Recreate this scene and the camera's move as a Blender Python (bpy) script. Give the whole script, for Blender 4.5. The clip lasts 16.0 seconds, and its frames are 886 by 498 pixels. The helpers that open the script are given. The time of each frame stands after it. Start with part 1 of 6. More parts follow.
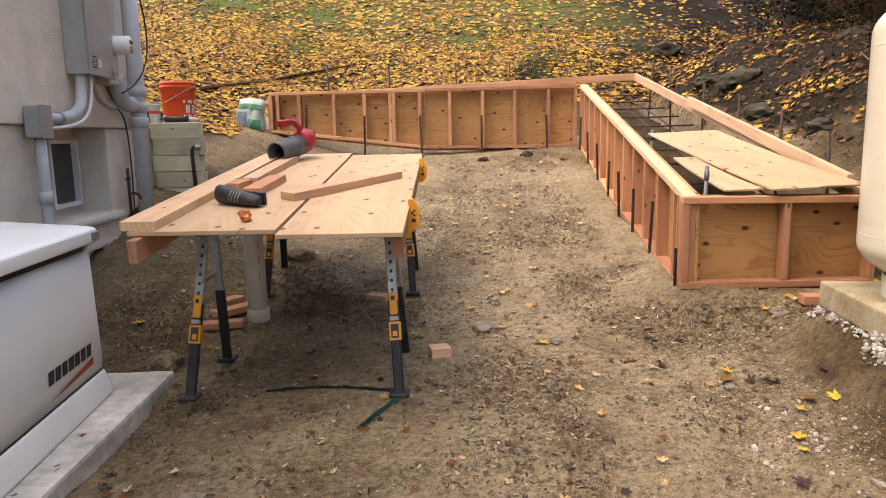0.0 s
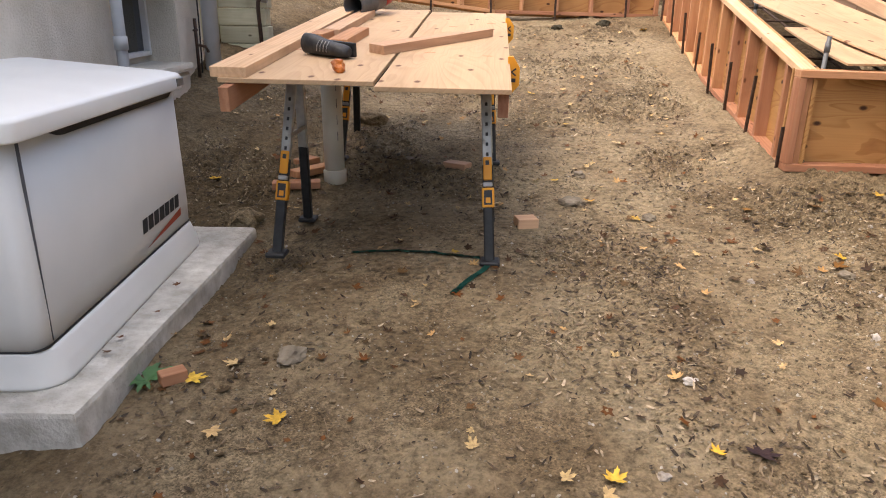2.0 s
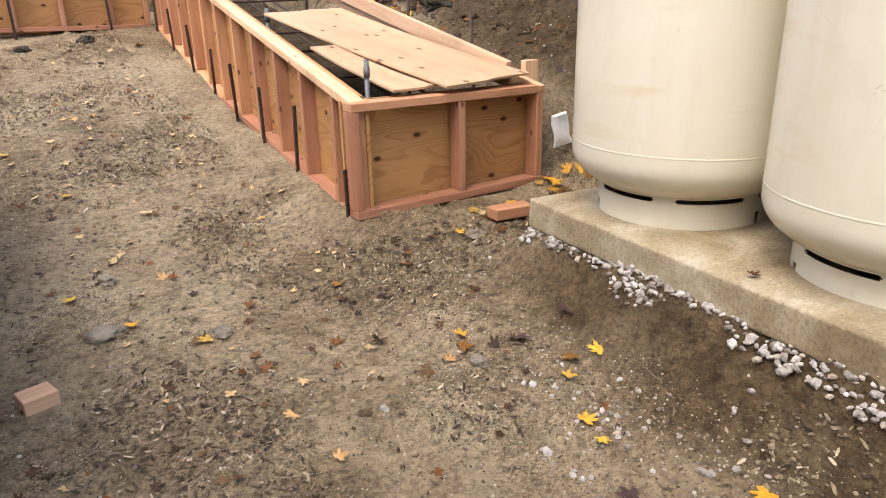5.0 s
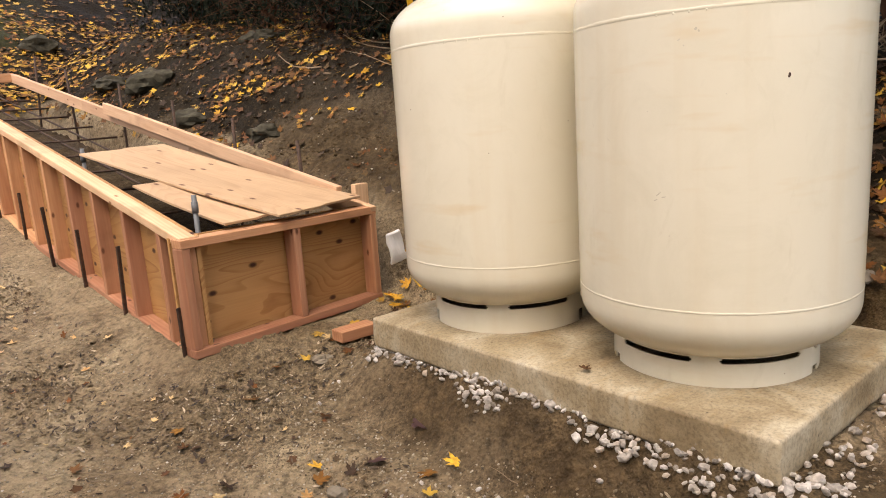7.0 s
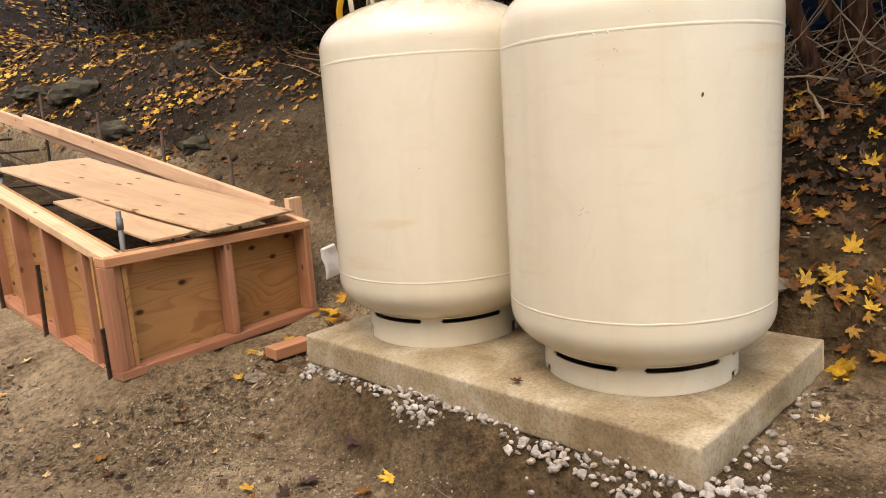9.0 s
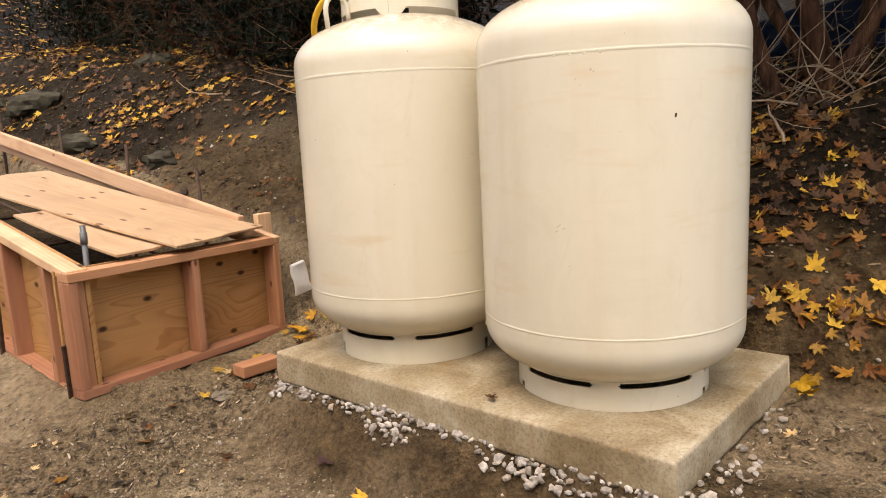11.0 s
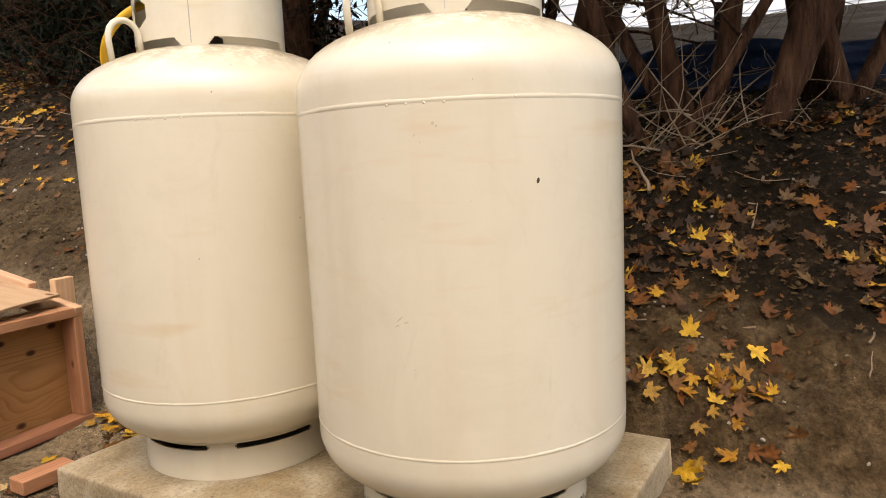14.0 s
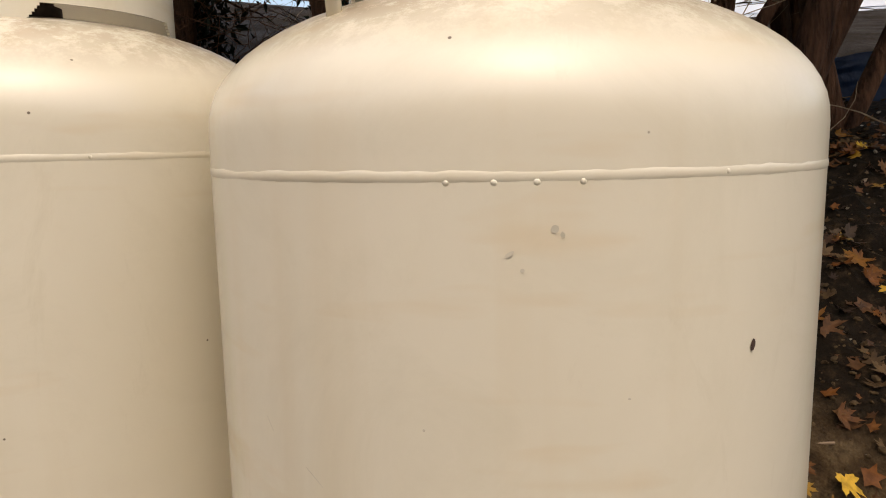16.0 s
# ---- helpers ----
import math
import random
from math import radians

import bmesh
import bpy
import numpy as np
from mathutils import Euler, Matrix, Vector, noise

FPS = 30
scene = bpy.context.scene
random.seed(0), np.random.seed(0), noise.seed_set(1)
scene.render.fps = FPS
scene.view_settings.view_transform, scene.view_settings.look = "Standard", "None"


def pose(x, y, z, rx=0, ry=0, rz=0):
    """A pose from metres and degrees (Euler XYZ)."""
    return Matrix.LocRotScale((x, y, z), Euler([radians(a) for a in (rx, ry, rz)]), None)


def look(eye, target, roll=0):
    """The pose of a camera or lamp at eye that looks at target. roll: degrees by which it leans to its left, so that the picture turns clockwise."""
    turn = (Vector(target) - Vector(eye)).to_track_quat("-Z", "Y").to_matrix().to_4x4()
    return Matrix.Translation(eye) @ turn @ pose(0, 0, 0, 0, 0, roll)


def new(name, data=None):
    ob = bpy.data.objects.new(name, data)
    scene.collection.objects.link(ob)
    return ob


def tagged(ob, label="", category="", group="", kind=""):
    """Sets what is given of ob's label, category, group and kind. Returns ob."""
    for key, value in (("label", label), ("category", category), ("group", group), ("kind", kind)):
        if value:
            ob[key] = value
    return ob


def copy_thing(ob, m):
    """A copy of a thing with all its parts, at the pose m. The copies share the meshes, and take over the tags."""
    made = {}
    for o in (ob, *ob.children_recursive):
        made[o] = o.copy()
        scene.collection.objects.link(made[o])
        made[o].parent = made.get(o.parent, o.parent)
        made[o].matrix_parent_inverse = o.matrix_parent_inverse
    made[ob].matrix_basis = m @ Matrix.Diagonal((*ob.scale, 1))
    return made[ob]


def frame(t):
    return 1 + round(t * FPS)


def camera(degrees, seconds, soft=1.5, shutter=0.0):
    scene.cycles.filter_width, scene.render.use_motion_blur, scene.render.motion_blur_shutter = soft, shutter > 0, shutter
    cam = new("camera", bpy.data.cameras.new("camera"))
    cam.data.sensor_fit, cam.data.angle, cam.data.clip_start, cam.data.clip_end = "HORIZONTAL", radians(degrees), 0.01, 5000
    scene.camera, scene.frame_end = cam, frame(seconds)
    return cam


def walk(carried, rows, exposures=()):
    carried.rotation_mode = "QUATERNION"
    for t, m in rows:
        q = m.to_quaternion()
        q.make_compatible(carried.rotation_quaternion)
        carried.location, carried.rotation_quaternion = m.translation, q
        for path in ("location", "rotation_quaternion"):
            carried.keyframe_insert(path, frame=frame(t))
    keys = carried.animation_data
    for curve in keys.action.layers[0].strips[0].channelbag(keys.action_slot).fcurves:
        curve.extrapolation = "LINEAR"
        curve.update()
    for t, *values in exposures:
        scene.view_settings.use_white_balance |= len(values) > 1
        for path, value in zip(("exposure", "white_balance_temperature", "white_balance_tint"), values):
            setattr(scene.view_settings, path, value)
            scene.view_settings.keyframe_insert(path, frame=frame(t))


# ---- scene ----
cam = camera(65.0, 16.0, 1.0)
EXPOSURES = [(0.0, 1.32, 7300, 13), (3.0, 1.40, 7000, 12), (4.0, 1.44, 6550, 11), (5.0, 1.30, 6350, 10), (7.5, 1.0, 7250, 12), (13.0, 1.0, 7300, 12), (14.5, 0.82, 7350, 12), (15.5, 0.58, 7300, 12), (16.0, 0.48, 7300, 12)]
PATH = [
    (0, (0.034, -0.011, 1.12), (0.018, 1.964, 0.8), -1.1),
    (0.5, (0.035, -0.011, 1.117), (0.017, 1.955, 0.751), -0.6),
    (1, (0.021, 0.0, 1.098), (-0.024, 1.95, 0.653), 0.4),
    (1.5, (-0.089, 0.039, 1.064), (-0.181, 1.958, 0.507), 1.3),
    (2, (-0.205, 0.106, 1.032), (-0.33, 1.991, 0.376), 1.0),
    (2.5, (-0.185, 0.238, 1.023), (-0.259, 2.113, 0.331), -0.5),
    (2.8, (-0.108, 0.377, 1.063), (-0.086, 2.253, 0.368), -1.0),
    (3, (-0.065, 0.474, 1.116), (0.061, 2.342, 0.414), -1.4),
    (3.5, (-0.068, 0.694, 1.12), (0.389, 2.502, 0.399), -0.7),
    (4, (-0.174, 0.952, 1.149), (0.604, 2.631, 0.39), 0.3),
    (4.5, (-0.122, 1.074, 1.156), (0.831, 2.662, 0.402), -0.0),
    (5, (-0.004, 1.113, 1.188), (1.037, 2.677, 0.503), -1.4),
    (5.2, (-0.006, 1.111, 1.188), (1.083, 2.658, 0.541), -1.8),
    (7.3, (-0.009, 1.078, 1.225), (1.438, 2.404, 0.841), -3.9),
    (7.5, (-0.013, 1.083, 1.219), (1.429, 2.412, 0.828), -3.7),
    (8, (-0.01, 1.084, 1.22), (1.439, 2.401, 0.812), -3.5),
    (8.5, (0.006, 1.065, 1.227), (1.499, 2.335, 0.828), -3.5),
    (9, (0.013, 1.053, 1.237), (1.562, 2.262, 0.863), -3.7),
    (9.5, (0.028, 1.065, 1.231), (1.61, 2.236, 0.877), -3.8),
    (10, (0.021, 1.073, 1.233), (1.617, 2.228, 0.89), -3.7),
    (12.3, (-0.06, 1.132, 1.222), (1.598, 2.202, 0.899), -1.0),
    (12.5, (-0.065, 1.153, 1.219), (1.608, 2.197, 0.887), -1.1),
    (13, (0.075, 1.126, 1.235), (1.785, 2.113, 0.916), -1.6),
    (13.5, (0.245, 1.089, 1.297), (1.993, 2.019, 1.016), -2.4),
    (14, (0.406, 1.196, 1.303), (2.212, 2.014, 1.042), -2.7),
    (14.5, (0.575, 1.375, 1.358), (2.433, 2.066, 1.087), -2.5),
    (15, (0.766, 1.494, 1.377), (2.643, 2.133, 1.114), -1.9),
    (15.5, (0.974, 1.56, 1.453), (2.858, 2.177, 1.197), -1.2),
    (16, (1.055, 1.712, 1.44), (2.971, 2.206, 1.147), -1.0),
]
walk(cam, [(t, look(eye, target, roll)) for t, eye, target, roll in PATH], EXPOSURES)

# ---- world and sun ----
world = bpy.data.worlds.new("sky")
scene.world = world
world.use_nodes = True
wn = world.node_tree
sky = wn.nodes.new("ShaderNodeTexSky")
sky.sky_type = "NISHITA"
sky.sun_disc = False
sky.sun_elevation, sky.sun_rotation = radians(62), radians(-112)
sky.air_density, sky.dust_density, sky.ozone_density = 1.0, 4.0, 1.0
wn.nodes["Background"].inputs["Strength"].default_value = 0.20
wn.links.new(sky.outputs[0], wn.nodes["Background"].inputs["Color"])
sun = new("sun", bpy.data.lights.new("sun", "SUN"))
sun.data.energy, sun.data.angle, sun.data.color = 1.05, radians(115), (1.0, 0.95, 0.87)
sun.matrix_world = look((-1.62, -0.65, 3.3), (0.0, 0.0, 0.0))


# ---- materials ----
class Nodes:
    """A short way to write node trees."""

    def __init__(self, name):
        self.mat = bpy.data.materials.new(name)
        self.mat.use_nodes = True
        self.tree = self.mat.node_tree
        self.bsdf = self.tree.nodes["Principled BSDF"]

    def add(self, kind, **inputs):
        node = self.tree.nodes.new("ShaderNode" + kind)
        for key, value in inputs.items():
            self.put(node, key.replace("_", " "), value)
        return node

    def put(self, node, key, value):
        if isinstance(value, bpy.types.NodeSocket):
            self.tree.links.new(value, node.inputs[key])
        else:
            node.inputs[key].default_value = value

    def math(self, op, a, b=0.0):
        node = self.tree.nodes.new("ShaderNodeMath")
        node.operation = op
        self.put(node, 0, a), self.put(node, 1, b)
        return node.outputs[0]

    def mix(self, fac, a, b, mode="MIX"):
        node = self.tree.nodes.new("ShaderNodeMix")
        node.data_type, node.blend_type = "RGBA", mode
        for key, value in ((0, fac), (6, a), (7, b)):
            self.put(node, key, value if isinstance(value, (float, int, bpy.types.NodeSocket)) else (*value, 1.0))
        return node.outputs[2]

    def ramp(self, fac, stops):
        node = self.tree.nodes.new("ShaderNodeValToRGB")
        ramp = node.color_ramp
        while len(ramp.elements) < len(stops):
            ramp.elements.new(0.5)
        for element, (at, colour) in zip(ramp.elements, stops):
            element.position = at
            element.color = (*colour, 1.0) if isinstance(colour, tuple) else (colour, colour, colour, 1.0)
        self.put(node, 0, fac)
        return node.outputs[0]

    def coords(self, stretch=(1, 1, 1), world_space=False, flat=False):
        tex = self.add("TexCoord")
        if world_space:
            place = self.add("NewGeometry").outputs["Position"]
        else:
            info = self.add("ObjectInfo")
            shift = self.add("Combine" + "XYZ", X=self.math("MULTIPLY", info.outputs["Random"], 37.0),
                             Y=self.math("MULTIPLY", info.outputs["Random"], 91.0), Z=0.0)
            plus = self.add("VectorMath")
            self.put(plus, 0, tex.outputs["Object"]), self.put(plus, 1, shift.outputs[0])
            place = plus.outputs[0]
            if flat:
                xyz = self.add("SeparateXYZ", Vector=place)
                place = self.add("Combine" + "XYZ", X=xyz.outputs[0], Y=self.math("ADD", xyz.outputs[1], xyz.outputs[2]), Z=0.0).outputs[0]
        mapping = self.add("Mapping", Vector=place, Scale=stretch)
        return mapping.outputs[0]

    def noise(self, vec, scale, detail=5.0, rough=0.55, distort=0.0):
        return self.add("TexNoise", Vector=vec, Scale=scale, Detail=detail, Roughness=rough, Distortion=distort).outputs["Fac"]

    def bump(self, height, strength, distance):
        node = self.add("Bump", Height=height, Strength=strength, Distance=distance)
        self.put(self.bsdf, "Normal", node.outputs[0])

    def done(self, colour, rough, metal=0.0, spec=0.5):
        self.put(self.bsdf, "Base Color", colour if isinstance(colour, bpy.types.NodeSocket) else (*colour, 1.0))
        self.put(self.bsdf, "Roughness", rough), self.put(self.bsdf, "Metallic", metal)
        self.put(self.bsdf, "Specular IOR Level", spec)
        return self.mat


def surface(name, low, high, scale=10.0, rough=0.8, bump=0.2, fine=80.0, depth=0.004, metal=0.0, spec=0.4,
            stretch=(1, 1, 1), grime=0.25, vary=0.12, world_space=False):
    """Two scales of mottling between two colours, fine relief, and a little change from piece to piece."""
    n = Nodes(name)
    vec = n.coords(stretch, world_space)
    base = n.ramp(n.noise(vec, scale, 6.0), [(0.3, low), (0.7, high)])
    wide = n.ramp(n.noise(vec, scale * 0.17 + 0.4, 3.0), [(0.35, 1.0 - grime), (0.65, 1.0)])
    col = n.mix(1.0, base, wide, "MULTIPLY")
    rnd = n.add("ObjectInfo").outputs["Random"]
    hsv = n.add("HueSaturation", Color=col, Value=n.math("ADD", n.math("MULTIPLY", rnd, 2 * vary), 1.0 - vary))
    grain = n.noise(vec, fine, 4.0)
    n.bump(grain, bump, depth)
    r = n.math("ADD", n.math("MULTIPLY", grain, 0.2), rough - 0.1)
    return n.done(hsv.outputs[0], r, metal, spec)


def lumber(name, low, high, dark):
    """Sawn fir: grain along the piece's length."""
    n = Nodes(name)
    vec = n.coords((0.9, 9.0, 9.0))
    warp = n.noise(vec, 1.6, 3.0)
    rings = n.add("TexWave", Vector=vec, Scale=1.4, Distortion=9.0, Detail=3.0, **{"Detail_Scale": 1.2})
    rings.bands_direction = "Y"
    col = n.ramp(n.math("ADD", n.math("MULTIPLY", rings.outputs["Fac"], 0.16), n.math("MULTIPLY", warp, 0.84)), [(0.2, low), (0.75, high)])
    streak = n.ramp(n.noise(n.coords((1.2, 60.0, 60.0)), 2.0, 4.0), [(0.35, 0.91), (0.6, 1.0)])
    col = n.mix(1.0, col, streak, "MULTIPLY")
    knots = n.add("TexVoronoi", Vector=n.coords((1.0, 2.0, 2.0), flat=True), Scale=2.3)
    knots.voronoi_dimensions = "2D"
    col = n.mix(n.ramp(knots.outputs["Distance"], [(0.02, 0.9), (0.05, 0.0)]), col, dark)
    smear = n.ramp(n.noise(n.coords(), 3.3, 4.0), [(0.56, 0.0), (0.75, 0.5)])
    col = n.mix(smear, col, tuple(0.6 * c for c in low))
    rnd = n.add("ObjectInfo").outputs["Random"]
    hsv = n.add("HueSaturation", Color=col, Value=n.math("ADD", n.math("MULTIPLY", rnd, 0.45), 0.78),
                Hue=n.math("ADD", n.math("MULTIPLY", rnd, 0.016), 0.492))
    n.bump(n.noise(n.coords((2.0, 50.0, 50.0)), 4.0, 3.0), 0.25, 0.002)
    return n.done(hsv.outputs[0], 0.72, 0.0, 0.3)


def plywood(name, low, high, dark, figure):
    """Rotary-cut veneer: wide cathedral figure along X, with plugs and knots."""
    n = Nodes(name)
    vec = n.coords((0.8, 3.4, 3.4), flat=True)
    swell = n.noise(vec, 1.1, 2.0, 0.4, 0.7)
    lines = n.ramp(n.math("FRACT", n.math("MULTIPLY", swell, 17.0)), [(0.0, 0.0), (0.6, 0.35), (0.86, 1.0), (0.97, 0.75), (1.0, 0.0)])
    soft = n.ramp(n.noise(n.coords((0.5, 6.0, 6.0), flat=True), 1.5, 4.0), [(0.3, 0.2), (0.7, 1.0)])
    col = n.mix(n.math("MULTIPLY", n.math("MULTIPLY", lines, soft), figure), high, low)
    wide = n.ramp(n.noise(vec, 0.9, 3.0), [(0.3, 0.84), (0.65, 1.0)])
    col = n.mix(1.0, col, wide, "MULTIPLY")
    streak = n.ramp(n.noise(n.coords((1.5, 70.0, 70.0)), 2.0, 4.0), [(0.3, 0.92), (0.6, 1.0)])
    col = n.mix(1.0, col, streak, "MULTIPLY")
    spots = n.add("TexVoronoi", Vector=n.coords((1.0, 1.7, 1.0), flat=True), Scale=2.9)
    spots.voronoi_dimensions = "2D"
    col = n.mix(n.ramp(spots.outputs["Distance"], [(0.03, 1.0), (0.05, 0.7), (0.075, 0.0)]), col, dark)
    stain = n.ramp(n.noise(n.coords(), 1.7, 5.0), [(0.5, 0.0), (0.78, 0.45)])
    col = n.mix(stain, col, tuple(0.55 * c for c in low))
    n.bump(n.noise(n.coords((2.0, 60.0, 60.0)), 3.0, 3.0), 0.2, 0.0015)
    return n.done(col, 0.7, 0.0, 0.3)


FIR = lumber("fir_lumber", (0.32, 0.135, 0.066), (0.51, 0.27, 0.148), (0.10, 0.035, 0.015))
PINE = lumber("pale_lumber", (0.45, 0.255, 0.145), (0.63, 0.41, 0.26), (0.16, 0.07, 0.03))
PLY = plywood("plywood", (0.24, 0.093, 0.028), (0.46, 0.245, 0.092), (0.05, 0.018, 0.009), 0.75)
PLY_PALE = plywood("pale_plywood", (0.35, 0.20, 0.10), (0.53, 0.36, 0.215), (0.12, 0.05, 0.025), 0.42)
GREEN_TIMBER = lumber("treated_timber", (0.38, 0.36, 0.24), (0.58, 0.55, 0.40), (0.12, 0.10, 0.05))
STUCCO = surface("stucco", (0.60, 0.545, 0.455), (0.71, 0.655, 0.565), 6.0, 0.9, 0.7, 90.0, 0.012, world_space=True, grime=0.15)


def slab_concrete():
    """Tan trowelled concrete: damp stains, pale worn patches and small air holes."""
    n = Nodes("new_concrete")
    vec = n.coords()
    col = n.ramp(n.noise(vec, 4.5, 8.0, 0.65, 0.4), [(0.32, (0.19, 0.138, 0.075)), (0.48, (0.30, 0.237, 0.145)), (0.66, (0.43, 0.37, 0.265))])
    fleck = n.ramp(n.noise(vec, 90.0, 5.0, 0.7), [(0.36, 0.66), (0.52, 1.0), (0.7, 1.12)])
    col = n.mix(1.0, col, fleck, "MULTIPLY")
    rust = n.ramp(n.noise(n.coords((1.5, 6.0, 1.5)), 3.0, 6.0, 0.7), [(0.54, 0.0), (0.7, 0.5)])
    col = n.mix(rust, col, (0.30, 0.19, 0.075))
    holes = n.add("TexVoronoi", Vector=vec, Scale=46.0)
    pick = n.add("SeparateColor", Color=holes.outputs["Color"])
    hole = n.math("MULTIPLY", n.ramp(pick.outputs[0], [(0.86, 0.0), (0.9, 1.0)]), n.ramp(holes.outputs["Distance"], [(0.10, 1.0), (0.2, 0.0)]))
    col = n.mix(n.math("MULTIPLY", hole, 0.75), col, (0.07, 0.05, 0.03))
    h = n.math("SUBTRACT", n.math("MULTIPLY", n.noise(vec, 60.0, 6.0, 0.6), 0.6), hole)
    n.bump(h, 0.5, 0.004)
    return n.done(col, n.ramp(n.noise(vec, 3.0, 4.0), [(0.4, 0.5), (0.6, 0.8)]), 0.0, 0.3)


CONCRETE = slab_concrete()
WHITE_CONCRETE = surface("pale_concrete", (0.43, 0.40, 0.345), (0.67, 0.645, 0.59), 16.0, 0.85, 0.9, 60.0, 0.008, grime=0.35)
GEN_PAINT = surface("warm_grey_enamel", (0.64, 0.63, 0.60), (0.68, 0.67, 0.64), 4.0, 0.36, 0.08, 400.0, 0.0006, spec=0.5, grime=0.05)
GEN_LID = surface("white_enamel", (0.80, 0.80, 0.775), (0.85, 0.85, 0.825), 4.0, 0.36, 0.08, 400.0, 0.0006, grime=0.06)
SLOT = surface("black_plastic", (0.012, 0.012, 0.013), (0.025, 0.025, 0.026), 20.0, 0.5, 0.1, 200.0, 0.001)
BLACK_STEEL = surface("black_steel", (0.014, 0.015, 0.017), (0.032, 0.034, 0.036), 25.0, 0.5, 0.15, 150.0, 0.001, spec=0.3)
GALV = surface("galvanised_steel", (0.30, 0.30, 0.29), (0.43, 0.43, 0.41), 30.0, 0.45, 0.1, 120.0, 0.001, 0.6)
YELLOW = surface("safety_yellow_plastic", (0.74, 0.29, 0.015), (0.82, 0.36, 0.025), 10.0, 0.45, 0.05, 100.0, 0.001)
AMBER = surface("amber_wrapper", (0.36, 0.09, 0.015), (0.60, 0.20, 0.045), 40.0, 0.3, 0.5, 90.0, 0.004)
ORANGE = surface("orange_plastic", (0.75, 0.07, 0.012), (0.82, 0.10, 0.02), 8.0, 0.4, 0.08, 80.0, 0.001)
RED = surface("dark_red_plastic", (0.30, 0.015, 0.02), (0.40, 0.03, 0.03), 10.0, 0.4, 0.05, 100.0, 0.001)
GREY_TUBE = surface("dark_grey_plastic", (0.06, 0.06, 0.065), (0.11, 0.11, 0.115), 15.0, 0.38, 0.1, 120.0, 0.001)
LEATHER = surface("black_rubber", (0.015, 0.015, 0.017), (0.05, 0.05, 0.052), 25.0, 0.55, 0.4, 90.0, 0.003)
LACE = surface("grey_cord", (0.25, 0.25, 0.25), (0.36, 0.36, 0.35), 30.0, 0.8, 0.3, 150.0, 0.001)
PVC = surface("white_pvc", (0.62, 0.59, 0.50), (0.72, 0.70, 0.62), 5.0, 0.4, 0.08, 60.0, 0.001, grime=0.2)
GREY_PVC = surface("grey_pvc", (0.40, 0.415, 0.43), (0.50, 0.515, 0.53), 6.0, 0.45, 0.08, 60.0, 0.001, grime=0.15)
GREY_PAINT = surface("grey_enamel", (0.29, 0.295, 0.28), (0.36, 0.365, 0.35), 5.0, 0.42, 0.05, 200.0, 0.0006, grime=0.1)
WHITE_PLASTIC = surface("white_plastic", (0.70, 0.70, 0.70), (0.80, 0.80, 0.80), 8.0, 0.4, 0.05, 80.0, 0.001)
PIPE_STEEL = surface("dull_pipe_steel", (0.10, 0.105, 0.11), (0.17, 0.175, 0.18), 20.0, 0.5, 0.1, 120.0, 0.001, 0.2)
RUST = surface("rusty_steel", (0.035, 0.025, 0.02), (0.10, 0.055, 0.035), 40.0, 0.75, 0.5, 150.0, 0.002, 0.3)
GREEN_TAPE = surface("green_strap", (0.02, 0.16, 0.12), (0.03, 0.22, 0.17), 20.0, 0.5, 0.2, 200.0, 0.001)
TARP = surface("navy_tarpaulin", (0.006, 0.020, 0.055), (0.012, 0.035, 0.085), 3.0, 0.5, 0.6, 14.0, 0.03)
BARK = surface("brown_bark", (0.030, 0.014, 0.008), (0.15, 0.074, 0.040), 9.0, 0.9, 1.0, 34.0, 0.03, stretch=(3, 3, 0.5), spec=0.12)
TWIG = surface("dry_twig", (0.15, 0.10, 0.06), (0.34, 0.25, 0.16), 12.0, 0.85, 0.3, 60.0, 0.003)
STONE = surface("grey_stone", (0.13, 0.105, 0.075), (0.28, 0.235, 0.175), 14.0, 0.85, 0.6, 60.0, 0.006, vary=0.2)
# Shade of the slope put into a darker copy of STONE.
DARK_STONE = surface("shaded_stone", (0.022, 0.020, 0.013), (0.075, 0.066, 0.045), 14.0, 0.9, 0.6, 60.0, 0.006, vary=0.2, spec=0.15)
BAG = surface("printed_sack", (0.22, 0.25, 0.22), (0.46, 0.48, 0.45), 6.0, 0.45, 0.3, 30.0, 0.006)
BAG_GREEN = surface("green_print", (0.03, 0.14, 0.08), (0.05, 0.22, 0.12), 8.0, 0.45, 0.2, 30.0, 0.004)
BAG_BLUE = surface("blue_grey_print", (0.12, 0.15, 0.22), (0.20, 0.24, 0.32), 8.0, 0.45, 0.2, 30.0, 0.004)
INK = surface("dark_ink", (0.02, 0.02, 0.022), (0.03, 0.03, 0.032), 20.0, 0.5, 0.05, 100.0, 0.0005)
INK_RED = surface("red_ink", (0.45, 0.06, 0.025), (0.52, 0.08, 0.03), 20.0, 0.45, 0.05, 100.0, 0.0005)
SCUFF = surface("grey_brown_scuff", (0.47, 0.42, 0.31), (0.57, 0.52, 0.41), 30.0, 0.6, 0.1, 100.0, 0.0005)
PAPER = surface("pale_sticker", (0.70, 0.70, 0.68), (0.78, 0.78, 0.76), 20.0, 0.5, 0.05, 100.0, 0.0005)
YELLOW_HOSE = surface("yellow_hose_skin", (0.75, 0.42, 0.02), (0.82, 0.50, 0.03), 10.0, 0.4, 0.05, 100.0, 0.0005)
CLAPBOARD = surface("pale_blue_siding", (0.60, 0.64, 0.70), (0.70, 0.74, 0.80), 2.0, 0.6, 0.1, 30.0, 0.002, grime=0.1)
